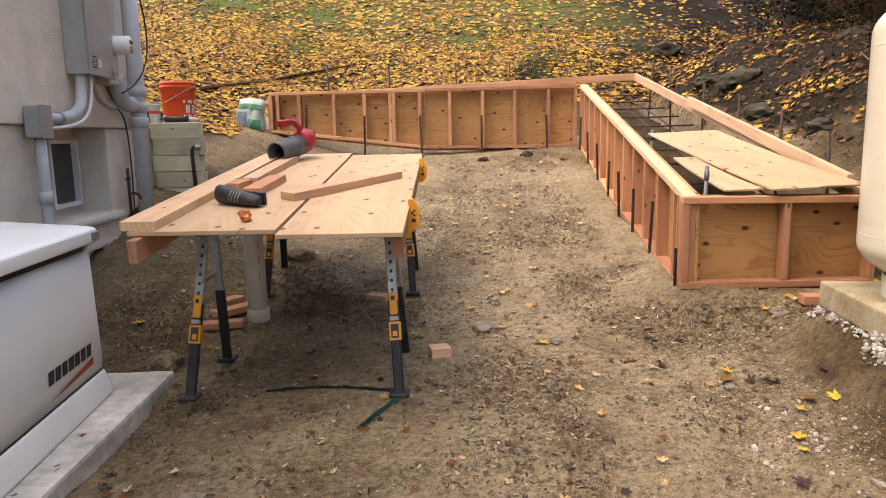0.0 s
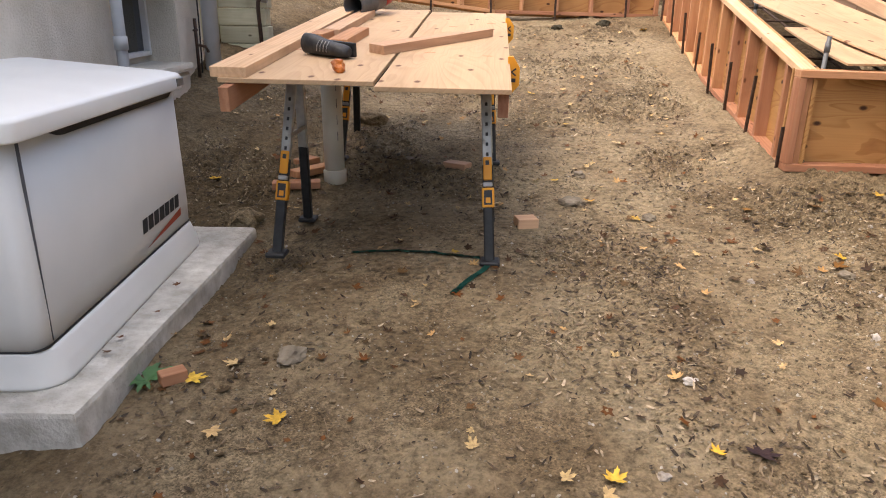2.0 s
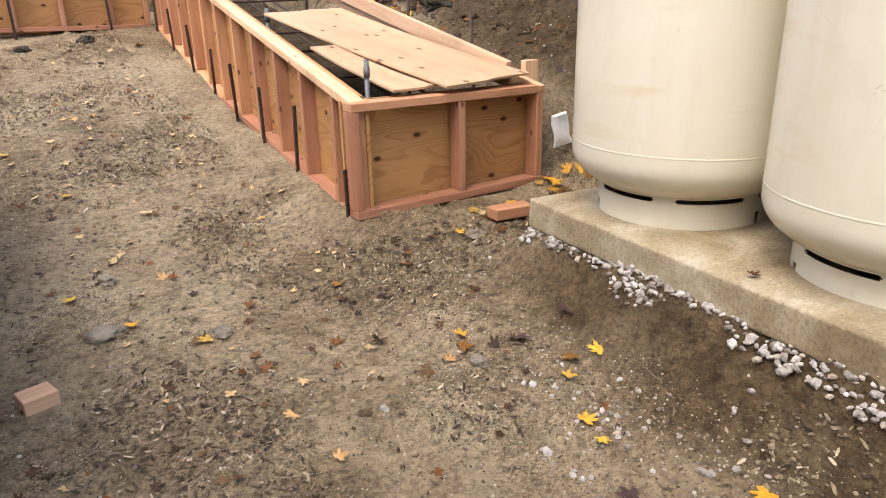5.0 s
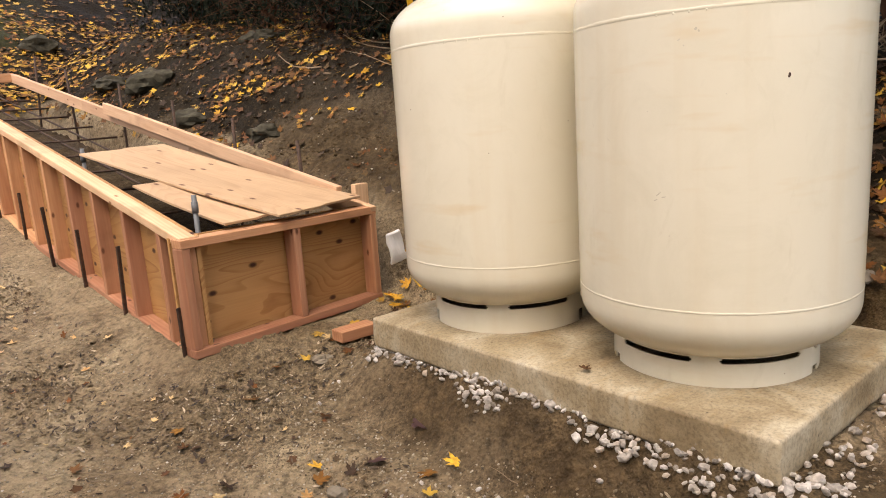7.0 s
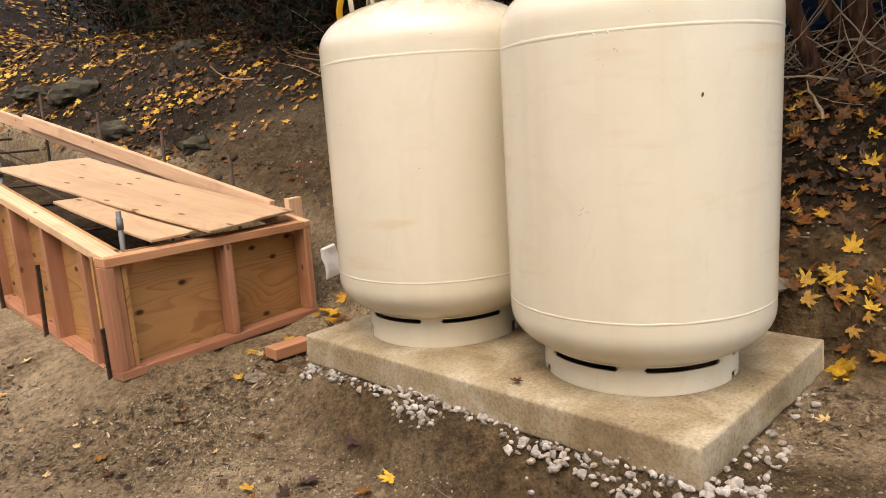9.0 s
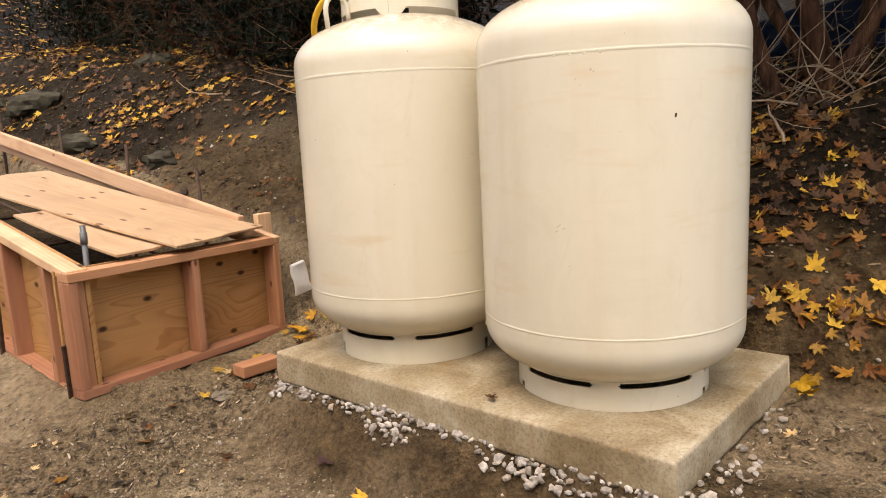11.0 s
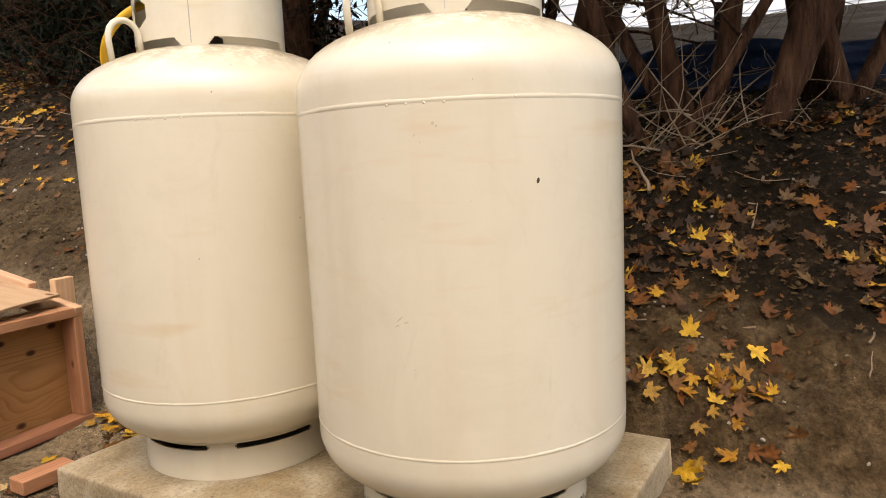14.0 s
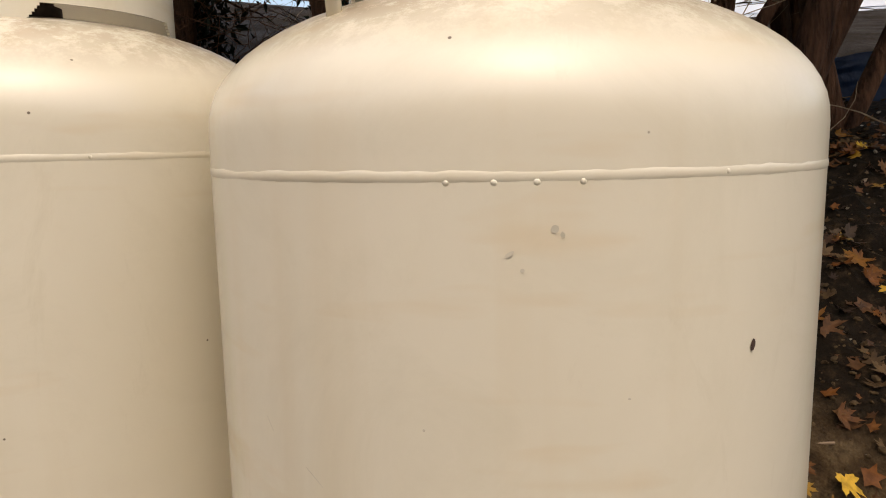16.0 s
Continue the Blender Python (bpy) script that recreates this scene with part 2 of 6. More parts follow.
SHINGLE = surface("grey_shingle", (0.07, 0.07, 0.07), (0.14, 0.13, 0.13), 8.0, 0.9, 0.4, 30.0, 0.01)
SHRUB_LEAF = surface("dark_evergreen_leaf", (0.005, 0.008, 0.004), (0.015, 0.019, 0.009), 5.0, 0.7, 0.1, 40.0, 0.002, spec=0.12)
WEED = surface("green_weed", (0.03, 0.09, 0.03), (0.07, 0.17, 0.06), 20.0, 0.6, 0.2, 60.0, 0.002)
OLIVE_BOARD = surface("dark_room_wall", (0.03, 0.03, 0.03), (0.05, 0.05, 0.05), 4.0, 0.9)


def leaf_material(name, stops):
    n = Nodes(name)
    rnd = n.math("FRACT", n.math("ADD", n.add("NewGeometry").outputs["Random Per Island"], n.add("ObjectInfo").outputs["Random"]))
    col = n.ramp(rnd, stops)
    spots = n.ramp(n.noise(n.coords(world_space=True), 60.0, 4.0), [(0.35, 0.62), (0.6, 1.0)])
    n.bump(n.noise(n.coords(world_space=True), 140.0, 3.0), 0.4, 0.003)
    return n.done(n.mix(1.0, col, spots, "MULTIPLY"), 0.6, 0.0, 0.2)


LEAF_GOLD = leaf_material("golden_maple_leaf", [(0.0, (0.13, 0.055, 0.014)), (0.2, (0.27, 0.12, 0.012)), (0.42, (0.54, 0.32, 0.024)), (0.6, (0.42, 0.26, 0.045)), (0.78, (0.20, 0.085, 0.014)), (1.0, (0.09, 0.042, 0.018))])
LEAF_BROWN = leaf_material("brown_leaf", [(0.0, (0.034, 0.017, 0.007)), (0.35, (0.078, 0.033, 0.009)), (0.6, (0.155, 0.052, 0.008)), (0.8, (0.10, 0.060, 0.022)), (1.0, (0.027, 0.014, 0.008))])
LEAF_YELLOW = leaf_material("bright_yellow_leaf", [(0.0, (0.60, 0.33, 0.025)), (0.5, (0.66, 0.42, 0.06)), (1.0, (0.55, 0.26, 0.02))])
LEAF_PALE = leaf_material("pale_dry_leaf", [(0.0, (0.42, 0.30, 0.14)), (0.5, (0.55, 0.38, 0.18)), (1.0, (0.45, 0.25, 0.09))])
LEAF_PURPLE = leaf_material("dark_wet_leaf", [(0.0, (0.035, 0.018, 0.018)), (1.0, (0.07, 0.035, 0.032))])
GRASS = leaf_material("grass_blade", [(0.0, (0.05, 0.10, 0.02)), (0.5, (0.10, 0.17, 0.03)), (1.0, (0.16, 0.19, 0.05))])
CHIPS = leaf_material("bark_and_wood_chip", [(0.0, (0.025, 0.017, 0.011)), (0.45, (0.075, 0.050, 0.030)), (0.7, (0.17, 0.12, 0.075)), (0.88, (0.30, 0.23, 0.15)), (1.0, (0.46, 0.37, 0.26))])
PEBBLE = leaf_material("pebble", [(0.0, (0.06, 0.045, 0.03)), (0.35, (0.14, 0.11, 0.075)), (0.65, (0.24, 0.20, 0.145)), (0.88, (0.34, 0.30, 0.24)), (1.0, (0.46, 0.43, 0.38))])
CRUSHED = leaf_material("crushed_white_stone", [(0.0, (0.17, 0.14, 0.11)), (0.35, (0.33, 0.295, 0.255)), (0.75, (0.50, 0.465, 0.425)), (1.0, (0.34, 0.27, 0.20))])


def earth():
    """Packed sandy soil; the mesh's zone attribute brings in moist bank soil and dark litter, tree shade included in
    their colours.
    """
    n = Nodes("bare_earth")
    vec = n.coords(world_space=True)
    fine = n.noise(vec, 34.0, 8.0, 0.7)
    mid = n.noise(vec, 3.2, 6.0, 0.6, 0.6)
    wide = n.noise(vec, 0.75, 4.0)
    dry = n.ramp(n.math("ADD", n.math("MULTIPLY", mid, 0.55), n.math("MULTIPLY", wide, 0.45)),
                 [(0.36, (0.148, 0.106, 0.062)), (0.46, (0.218, 0.163, 0.101)), (0.54, (0.262, 0.204, 0.129)), (0.66, (0.310, 0.250, 0.168))])
    damp = n.ramp(n.noise(vec, 0.95, 7.0, 0.62, 0.5), [(0.50, 0.0), (0.60, 0.62)])
    dry = n.mix(damp, dry, n.ramp(fine, [(0.3, (0.070, 0.048, 0.026)), (0.7, (0.160, 0.114, 0.066))]))
    grit = n.ramp(fine, [(0.30, 0.42), (0.5, 0.96), (0.70, 1.32)])
    crumb = n.add("TexVoronoi", Vector=vec, Scale=210.0)
    tone = n.add("SeparateColor", Color=crumb.outputs["Color"])
    where = n.ramp(n.noise(vec, 2.1, 5.0), [(0.46, 0.10), (0.60, 0.85)])
    flecks = n.mix(where, (1.0, 1.0, 1.0), n.ramp(tone.outputs[0], [(0.0, 0.45), (0.5, 0.97), (1.0, 1.4)]))
    grit = n.mix(1.0, grit, flecks, "MULTIPLY")
    dry = n.mix(1.0, dry, grit, "MULTIPLY")
    cells = n.add("TexVoronoi", Vector=vec, Scale=85.0)
    chance = n.add("SeparateColor", Color=cells.outputs["Color"])
    stony = n.math("MULTIPLY", n.ramp(chance.outputs[0], [(0.88, 0.0), (0.92, 1.0)]), n.ramp(cells.outputs["Distance"], [(0.22, 1.0), (0.34, 0.0)]))
    dry = n.mix(n.math("MULTIPLY", stony, 0.75), dry, n.ramp(chance.outputs[1], [(0.2, (0.07, 0.055, 0.04)), (0.5, (0.30, 0.26, 0.20)), (0.9, (0.47, 0.44, 0.38))]))
    crumbs = n.ramp(n.noise(vec, 17.0, 9.0, 0.78, 0.5), [(0.37, 0.30), (0.44, 1.0)])
    dry = n.mix(n.math("MULTIPLY", where, 0.9), dry, n.mix(1.0, dry, crumbs, "MULTIPLY"))
    zone = n.add("Attribute")
    zone.attribute_name = "zone"
    sep = n.add("SeparateColor", Color=zone.outputs["Color"])
    patchy = n.ramp(n.noise(vec, 5.0, 6.0), [(0.3, 0.82), (0.5, 1.0)])
    moist = n.ramp(n.noise(vec, 9.0, 8.0, 0.7), [(0.3, (0.022, 0.013, 0.006)), (0.5, (0.064, 0.041, 0.019)), (0.72, (0.125, 0.085, 0.043))])
    moist = n.mix(1.0, moist, grit, "MULTIPLY")
    # Litter far below its own tone: shade of the trees is in the colour.
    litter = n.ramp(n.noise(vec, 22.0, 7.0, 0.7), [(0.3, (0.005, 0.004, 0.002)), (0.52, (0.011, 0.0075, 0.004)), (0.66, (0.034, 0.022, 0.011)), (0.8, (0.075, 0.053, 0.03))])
    turf = n.ramp(n.noise(vec, 30.0, 6.0), [(0.3, (0.04, 0.055, 0.014)), (0.6, (0.12, 0.14, 0.035)), (0.75, (0.34, 0.24, 0.05))])
    col = n.mix(n.math("MULTIPLY", sep.outputs[0], patchy), dry, moist)
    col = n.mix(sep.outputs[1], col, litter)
    col = n.mix(sep.outputs[2], col, turf)
    pits = n.add("TexVoronoi", Vector=vec, Scale=70.0)
    h = n.math("ADD", n.math("MULTIPLY", fine, 0.7), n.math("MULTIPLY", n.noise(vec, 9.0, 6.0, 0.6), 1.0))
    h = n.math("ADD", h, n.math("ADD", n.math("MULTIPLY", pits.outputs["Distance"], 0.25), n.math("MULTIPLY", stony, 0.3)))
    n.bump(h, 1.0, 0.024)
    wet = n.ramp(n.noise(vec, 1.6, 4.0), [(0.4, 0.68), (0.6, 0.95)])
    return n.done(col, wet, 0.0, 0.08)


EARTH = earth()
GRIT = leaf_material("tan_grit", [(0.0, (0.07, 0.048, 0.026)), (0.4, (0.16, 0.118, 0.068)), (0.75, (0.26, 0.205, 0.13)), (1.0, (0.40, 0.35, 0.27))])
DAMP_SOIL = surface("damp_soil", (0.034, 0.021, 0.010), (0.135, 0.092, 0.048), 30.0, 0.95, 1.0, 110.0, 0.006, spec=0.08, vary=0.2, world_space=True)


def tank_paint(name, grimy):
    """Cream enamel, gone yellow in streaks, with scuffs and, on the shell, a grimy crown."""
    n = Nodes(name)
    tex = n.add("TexCoord").outputs["Object"]
    vec = n.coords()
    base = n.ramp(n.noise(vec, 2.2, 4.0), [(0.25, (0.612, 0.56, 0.43)), (0.75, (0.662, 0.615, 0.487))])
    run = n.ramp(n.noise(n.coords((7.0, 7.0, 0.5)), 1.3, 4.0), [(0.5, 0.0), (0.8, 0.35)])
    col = n.mix(run, base, (0.55, 0.44, 0.27))
    rub = n.ramp(n.noise(n.coords((1.6, 1.6, 9.0)), 1.9, 3.0, 0.5), [(0.61, 0.0), (0.76, 0.38)])
    col = n.mix(rub, col, (0.56, 0.40, 0.20))
    film = n.ramp(n.noise(vec, 4.2, 9.0, 0.72, 0.8), [(0.48, 0.0), (0.72, 0.30)])
    col = n.mix(film, col, (0.50, 0.455, 0.325))
    smudge = n.ramp(n.noise(n.coords((4.0, 4.0, 1.4)), 2.6, 8.0, 0.7, 0.6), [(0.60, 0.0), (0.78, 0.30)])
    col = n.mix(smudge, col, (0.40, 0.34, 0.21))
    specks = n.add("TexVoronoi", Vector=vec, Scale=9.0)
    col = n.mix(n.ramp(specks.outputs["Distance"], [(0.012, 1.0), (0.02, 0.0)]), col, (0.16, 0.13, 0.10))
    sep = n.add("SeparateXYZ", Vector=tex)
    dirt = n.ramp(n.noise(n.coords((3.0, 3.0, 3.0)), 6.0, 9.0, 0.8), [(0.42, 0.0), (0.54, 0.9)])
    wash = n.ramp(n.noise(vec, 3.0, 4.0), [(0.35, 0.35), (0.6, 1.0)])
    lift = n.math("MULTIPLY", n.math("SUBTRACT", sep.outputs["Z"], 1.075), 11.0)
    lift = n.math("MINIMUM", n.math("MAXIMUM", lift, 0.0), 1.0)
    if grimy:
        col = n.mix(n.math("MULTIPLY", n.math("MULTIPLY", dirt, lift), wash), col, (0.25, 0.17, 0.10))
    n.bump(n.math("ADD", n.noise(vec, 3.0, 3.0), n.math("MULTIPLY", n.noise(vec, 16.0, 4.0), 0.12)), 0.16, 0.006)
    return n.done(col, 0.23, 0.0, 0.5)


TANK = tank_paint("cream_tank_enamel", True)
TANK_PLAIN = tank_paint("cream_fitting_enamel", False)


def pane_material():
    n = Nodes("dark_window_glass")
    return n.done((0.02, 0.024, 0.028), 0.06, 0.0, 0.6)


GLASS = pane_material()


# ---- mesh helpers ----
UP = Vector((0, 0, 1))
CACHE = {}


def bm_box(lx, ly, lz, bevel=0.003, at=(0, 0, 0), turn=None, into=None):
    bm = into or bmesh.new()
    made = bmesh.ops.create_cube(bm, size=1.0)["verts"]
    for v in made:
        v.co = Vector((v.co.x * lx, v.co.y * ly, v.co.z * lz))
    if bevel:
        edges = {e for v in made for e in v.link_edges}
        res = bmesh.ops.bevel(bm, geom=list(edges), offset=bevel, segments=2 if bevel > 0.006 else 1, affect="EDGES", profile=0.6)
        made = list({v for f in res["faces"] for v in f.verts} | {v for v in made if v.is_valid})
    m = Matrix.Translation(at) @ (turn or Matrix.Identity(4))
    for v in made:
        v.co = m @ v.co
    return bm


def bm_lathe(profile, seg=48, at=(0, 0, 0), close=False, into=None):
    """Revolve (radius, height) pairs about Z."""
    bm = into or bmesh.new()
    rings = []
    for r, z in profile:
        if r < 1e-6:
            rings.append([bm.verts.new((at[0], at[1], at[2] + z))])
        else:
            rings.append([bm.verts.new((at[0] + r * math.cos(2 * math.pi * i / seg), at[1] + r * math.sin(2 * math.pi * i / seg), at[2] + z)) for i in range(seg)])
    pairs = list(zip(rings, rings[1:])) + ([(rings[-1], rings[0])] if close else [])
    for a, b in pairs:
        for i in range(seg):
            j = (i + 1) % seg
            ring = [a[i % len(a)], a[j % len(a)], b[j % len(b)], b[i % len(b)]]
            face = list(dict.fromkeys(ring))
            if len(face) > 2:
                bm.faces.new(face).smooth = True
    return bm


def bm_tube(points, radius, seg=8, into=None, taper=1.0, caps=True):
    """Sweep a circle along a line of points."""
    bm = into or bmesh.new()
    pts = [Vector(p) for p in points]
    rings, side = [], None
    for i, p in enumerate(pts):
        d = (pts[min(i + 1, len(pts) - 1)] - pts[max(i - 1, 0)]).normalized()
        if side is None:
            side = d.orthogonal().normalized()
        side = (side - side.dot(d) * d).normalized()
        other = d.cross(side)
        r = radius * (1 + (taper - 1) * i / max(1, len(pts) - 1))
        rings.append([bm.verts.new(p + r * (math.cos(2 * math.pi * k / seg) * side + math.sin(2 * math.pi * k / seg) * other)) for k in range(seg)])
    for a, b in zip(rings, rings[1:]):
        for k in range(seg):
            bm.faces.new((a[k], a[(k + 1) % seg], b[(k + 1) % seg], b[k])).smooth = True
    if caps:
        bm.faces.new(rings[0][::-1])
        bm.faces.new(rings[-1])
    return bm


def bm_outline(points, depth, into=None):
    """A flat outline in XY, pushed up along Z by depth."""
    bm = into or bmesh.new()
    low = [bm.verts.new((x, y, 0)) for x, y in points]
    face = bm.faces.new(low)
    top = bmesh.ops.extrude_face_region(bm, geom=[face])["geom"]
    for v in top:
        if isinstance(v, bmesh.types.BMVert):
            v.co.z += depth
    bmesh.ops.recalc_face_normals(bm, faces=bm.faces[:])
    return bm


def bezier(a, b, c, d, n=12):
    a, b, c, d = Vector(a), Vector(b), Vector(c), Vector(d)
    return [(1 - t) ** 3 * a + 3 * (1 - t) ** 2 * t * b + 3 * (1 - t) * t * t * c + t ** 3 * d for t in (i / n for i in range(n + 1))]


def mesh_of(bm, name, material):
    me = bpy.data.meshes.new(name)
    bm.to_mesh(me)
    bm.free()
    me.materials.append(material)
    return me


def part(name, bm, material, parent=None, label="", m=None):
    """One bmesh (or mesh) as one object, under a thing or a part."""
    me = bm if isinstance(bm, bpy.types.Mesh) else mesh_of(bm, name, material)
    ob = new(name, me)
    if m is not None:
        ob.matrix_basis = m
    if parent is not None:
        ob.parent = parent
    if label:
        ob["label"] = label
    return ob


def thing(name, m, label, category, group="", kind=""):
    ob = new(name)
    ob.empty_display_size = 0.1
    ob.matrix_basis = m
    return tagged(ob, label, category, group, kind)


def solid(name, bm, material, m, label, category, group="", kind=""):
    return tagged(part(name, bm, material, None, "", m), label, category, group, kind)


def along(p0, p1, up=UP):
    """The pose at the middle of a stick from p0 to p1: X along it, Z as near to up as can be."""
    p0, p1 = Vector(p0), Vector(p1)
    x = (p1 - p0).normalized()
    z = (Vector(up) - Vector(up).dot(x) * x).normalized()
    y = z.cross(x)
    m = Matrix((x, y, z)).transposed().to_4x4()
    m.translation = (p0 + p1) / 2
    return m


def stick(name, p0, p1, w, h, material, parent=None, up=UP, bevel=0.003, label="", inverse=None):
    """A sawn stick between two points; w across, h along up."""
    L = round((Vector(p1) - Vector(p0)).length, 3)
    key = (L, w, h, material.name, bevel)
    if key not in CACHE:
        CACHE[key] = mesh_of(bm_box(L, w, h, bevel), name, material)
    m = along(p0, p1, up)
    return part(name, CACHE[key], material, parent, label, inverse @ m if inverse is not None else m)


# ---- the lie of the land ----
def ss(a, b, x):
    t = min(1.0, max(0.0, (x - a) / (b - a)))
    return t * t * (3 - 2 * t)


def sp(x, k):
    return k * math.log1p(math.exp(min(50.0, x / k)))


def land(x, y):
    """Height of the ground without its small relief."""
    z = -0.20 + 0.036 * max(-6, min(6, x)) + 0.077 * min(y, 9) + 0.115 * sp(min(y, 9) - 4.3, 0.3)
    z += 0.22 * sp(-max(x, -4.0) - 1.0, 0.15) * ss(3.6, 4.6, y) * (1 + 0.22 * max(0, min(y, 8) - 4.8))
    z += 0.10 * ss(0.95, 1.35, x) * ss(3.2, 3.7, y) * (1 - ss(4.5, 6, y))
    slab = 1.535 + 0.1135 * (y - 1.52)
    z += 0.055 * ss(0.9, 1.4, x) * (1 - ss(3.2, 3.7, y))
    z += (0.335 - z) * ss(slab - 0.30, slab + 0.03, x) ** 2 * (1 - ss(2.95, 3.5, y)) * ss(0.1, 1.0, y)
    edge = 2.42 + 0.03 * (y - 3.74)
    hill = 0.44 + 0.60 * min(x - 2.45, 1.5) + 0.22 * max(0, min(x, 14) - 3.95) + 0.14 * max(0, min(y, 10) - 3)
    z += (max(z, hill) - z) * (ss(edge, edge + 0.2, x) if y > 3.3 else ss(2.42, 2.6, x))
    left = 1.2 * ss(-1.6, -4.5, x)
    back = 1.30 + 0.44 * min(y - 9.0 + left, 16) + 0.12 * max(0, min(y, 120) - 25)
    z += (max(z, back) - z) * ss(9.3 - left, 9.55 - left, y)
    z -= 0.07 * ss(-0.9, -1.25, x) * ss(1.9, 2.7, y) * (1 - ss(3.35, 3.9, y))
    lining = 1.47 + 0.0628 * (y - 3.8)
    floor = 0.768 + 0.2 * (min(y, 8.6) - 3.77) - 0.34
    z += (max(z, floor) - z) * ss(lining, lining + 0.09, x) * (1 - ss(2.34, 2.44, x)) * ss(4.3, 5.6, y) * (1 - ss(9.0, 9.2, y))
    return z


def relief(x, y):
    """Lumps, footprints and clods."""
    if not (-3 < x < 6 and 0 < y < 12):
        return 0.0
    rough = 0.35 + 0.65 * max(ss(0.9, 1.3, x), ss(3.2, 4.2, y) * 0.8, ss(-0.6, -1.4, x))
    trod = ss(-0.08, 0.30, noise.noise((x * 1.6, y * 1.6, 4.0))) * (1 - 0.85 * ss(0.3, -0.2, x) * ss(3.0, 2.6, y))
    loose = rough * (0.25 + 1.25 * trod)
    a = noise.noise((x * 1.3, y * 1.3, 0.3)) * 0.030
    b = noise.noise((x * 4.1, y * 4.1, 1.7)) * 0.018 * rough
    c = noise.noise((x * 11.0, y * 11.0, 5.1)) * 0.015 * loose
    d = max(0.0, noise.noise((x * 23.0, y * 23.0, 9.4)) - 0.1) * 0.036 * loose
    e = max(0.0, noise.noise((x * 47.0, y * 41.0, 2.2)) - 0.12) * 0.030 * loose
    bank = ss(2.55, 2.8, x) * (noise.noise((x * 3.1, y * 2.7, 8.0)) * 0.05 + noise.noise((x * 7.5, y * 7.0, 6.0)) * 0.025)
    return a + b + c + d + e + bank


def ground(x, y):
    return land(x, y) + relief(x, y)


def ground_sheet():
    def spread(stops, reach):
        """Grid lines over stretches of (start, step), the last pair naming the end, growing coarser outwards."""
        out = []
        for (lo, step), (hi, after) in zip(stops, stops[1:]):
            count = round((hi - lo) / step)
            out += [lo + (hi - lo) * i / count for i in range(count)]
        out.append(stops[-1][0])
        s = stops[-1][1]
        while out[-1] < reach:
            s *= 1.22
            out.append(out[-1] + s)
        s = stops[0][1]
        while out[0] > -reach:
            s *= 1.22
            out.insert(0, out[0] - s)
        return out
    xs = spread([(-2.4, 0.034), (-1.5, 0.015), (1.75, 0.034), (4.6, 0.034)], 400.0)
    ys = spread([(0.9, 0.034), (1.35, 0.015), (4.3, 0.034), (9.6, 0.038)], 400.0)
    nx = len(xs)
    verts = [(x, y, ground(x, y)) for y in ys for x in xs]
    faces = [(j * nx + i, j * nx + i + 1, (j + 1) * nx + i + 1, (j + 1) * nx + i) for j in range(len(ys) - 1) for i in range(nx - 1)]
    me = bpy.data.meshes.new("ground")
    me.from_pydata(verts, [], faces)
    zone = me.color_attributes.new("zone", "FLOAT_COLOR", "POINT")
    values = np.zeros((len(verts), 4), dtype=np.float32)
    for i, (x, y, z) in enumerate(verts):
        w = 0.12 * noise.noise((x * 3, y * 3, 7.7))
        slab = 1.535 + 0.1135 * (y - 1.52)
        bank = 0.85 * ss(slab - 0.27, slab - 0.10, x + w) * (1 - ss(1.75, 1.9, x)) * (1 - ss(2.7, 3.2, y + w)) * ss(0.1, 1.0, y + w)
        bank = max(bank, ss(2.4, 2.5, x) * (1 - ss(3.0, 3.4, y)))
        side = 0.62 * ss(-1.0, -1.5, x + w) * (1 - ss(7.5, 8.3, y))
        mud = 0.15 * ss(0.45, -0.15, x + 2 * w) * ss(3.0, 2.5, y + w)
        mound = (1 - ss(3.2, 3.8, x + 2 * w)) * ss(3.2, 3.6, y) * (1 - ss(5.0, 5.9, y + 2 * w))
        # Litter zone of the slopes, which carries the painted tree shade.
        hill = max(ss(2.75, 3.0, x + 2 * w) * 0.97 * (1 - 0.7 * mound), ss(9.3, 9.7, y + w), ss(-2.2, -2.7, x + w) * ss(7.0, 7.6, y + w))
        trench = 0.9 * ss(1.40, 1.5, x - 0.06 * (y - 3.7)) * (1 - ss(2.4, 2.5, x)) * ss(3.8, 3.9, y) * (1 - ss(9.3, 9.5, y))
        turf = ss(10.0, 12.0, y + 4 * w - 0.25 * max(0, x)) * (1 - ss(1.5, 4.5, x + 3 * w))
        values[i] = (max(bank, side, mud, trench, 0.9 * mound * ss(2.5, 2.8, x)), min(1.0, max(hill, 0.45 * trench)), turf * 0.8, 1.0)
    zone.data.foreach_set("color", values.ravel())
    for p in me.polygons:
        p.use_smooth = True
    me.materials.append(EARTH)
    return tagged(new("ground", me), "packed sandy brown earth yard rising to a leafy hillside", "ground", "", "structure")


ground_sheet()

# ---- the house ----
HOUSE = Matrix(((0.995, -0.0993, 0, -2.33), (0.0993, 0.995, 0, 4.6), (0, 0, 1, 0), (0, 0, 0, 1)))  # X out of the wall, Y along it


def block(x0, x1, y0, y1, z0, z1, bevel=0.006, into=None):
    return bm_box(x1 - x0, y1 - y0, z1 - z0, bevel, ((x0 + x1) / 2, (y0 + y1) / 2, (z0 + z1) / 2), None, into)


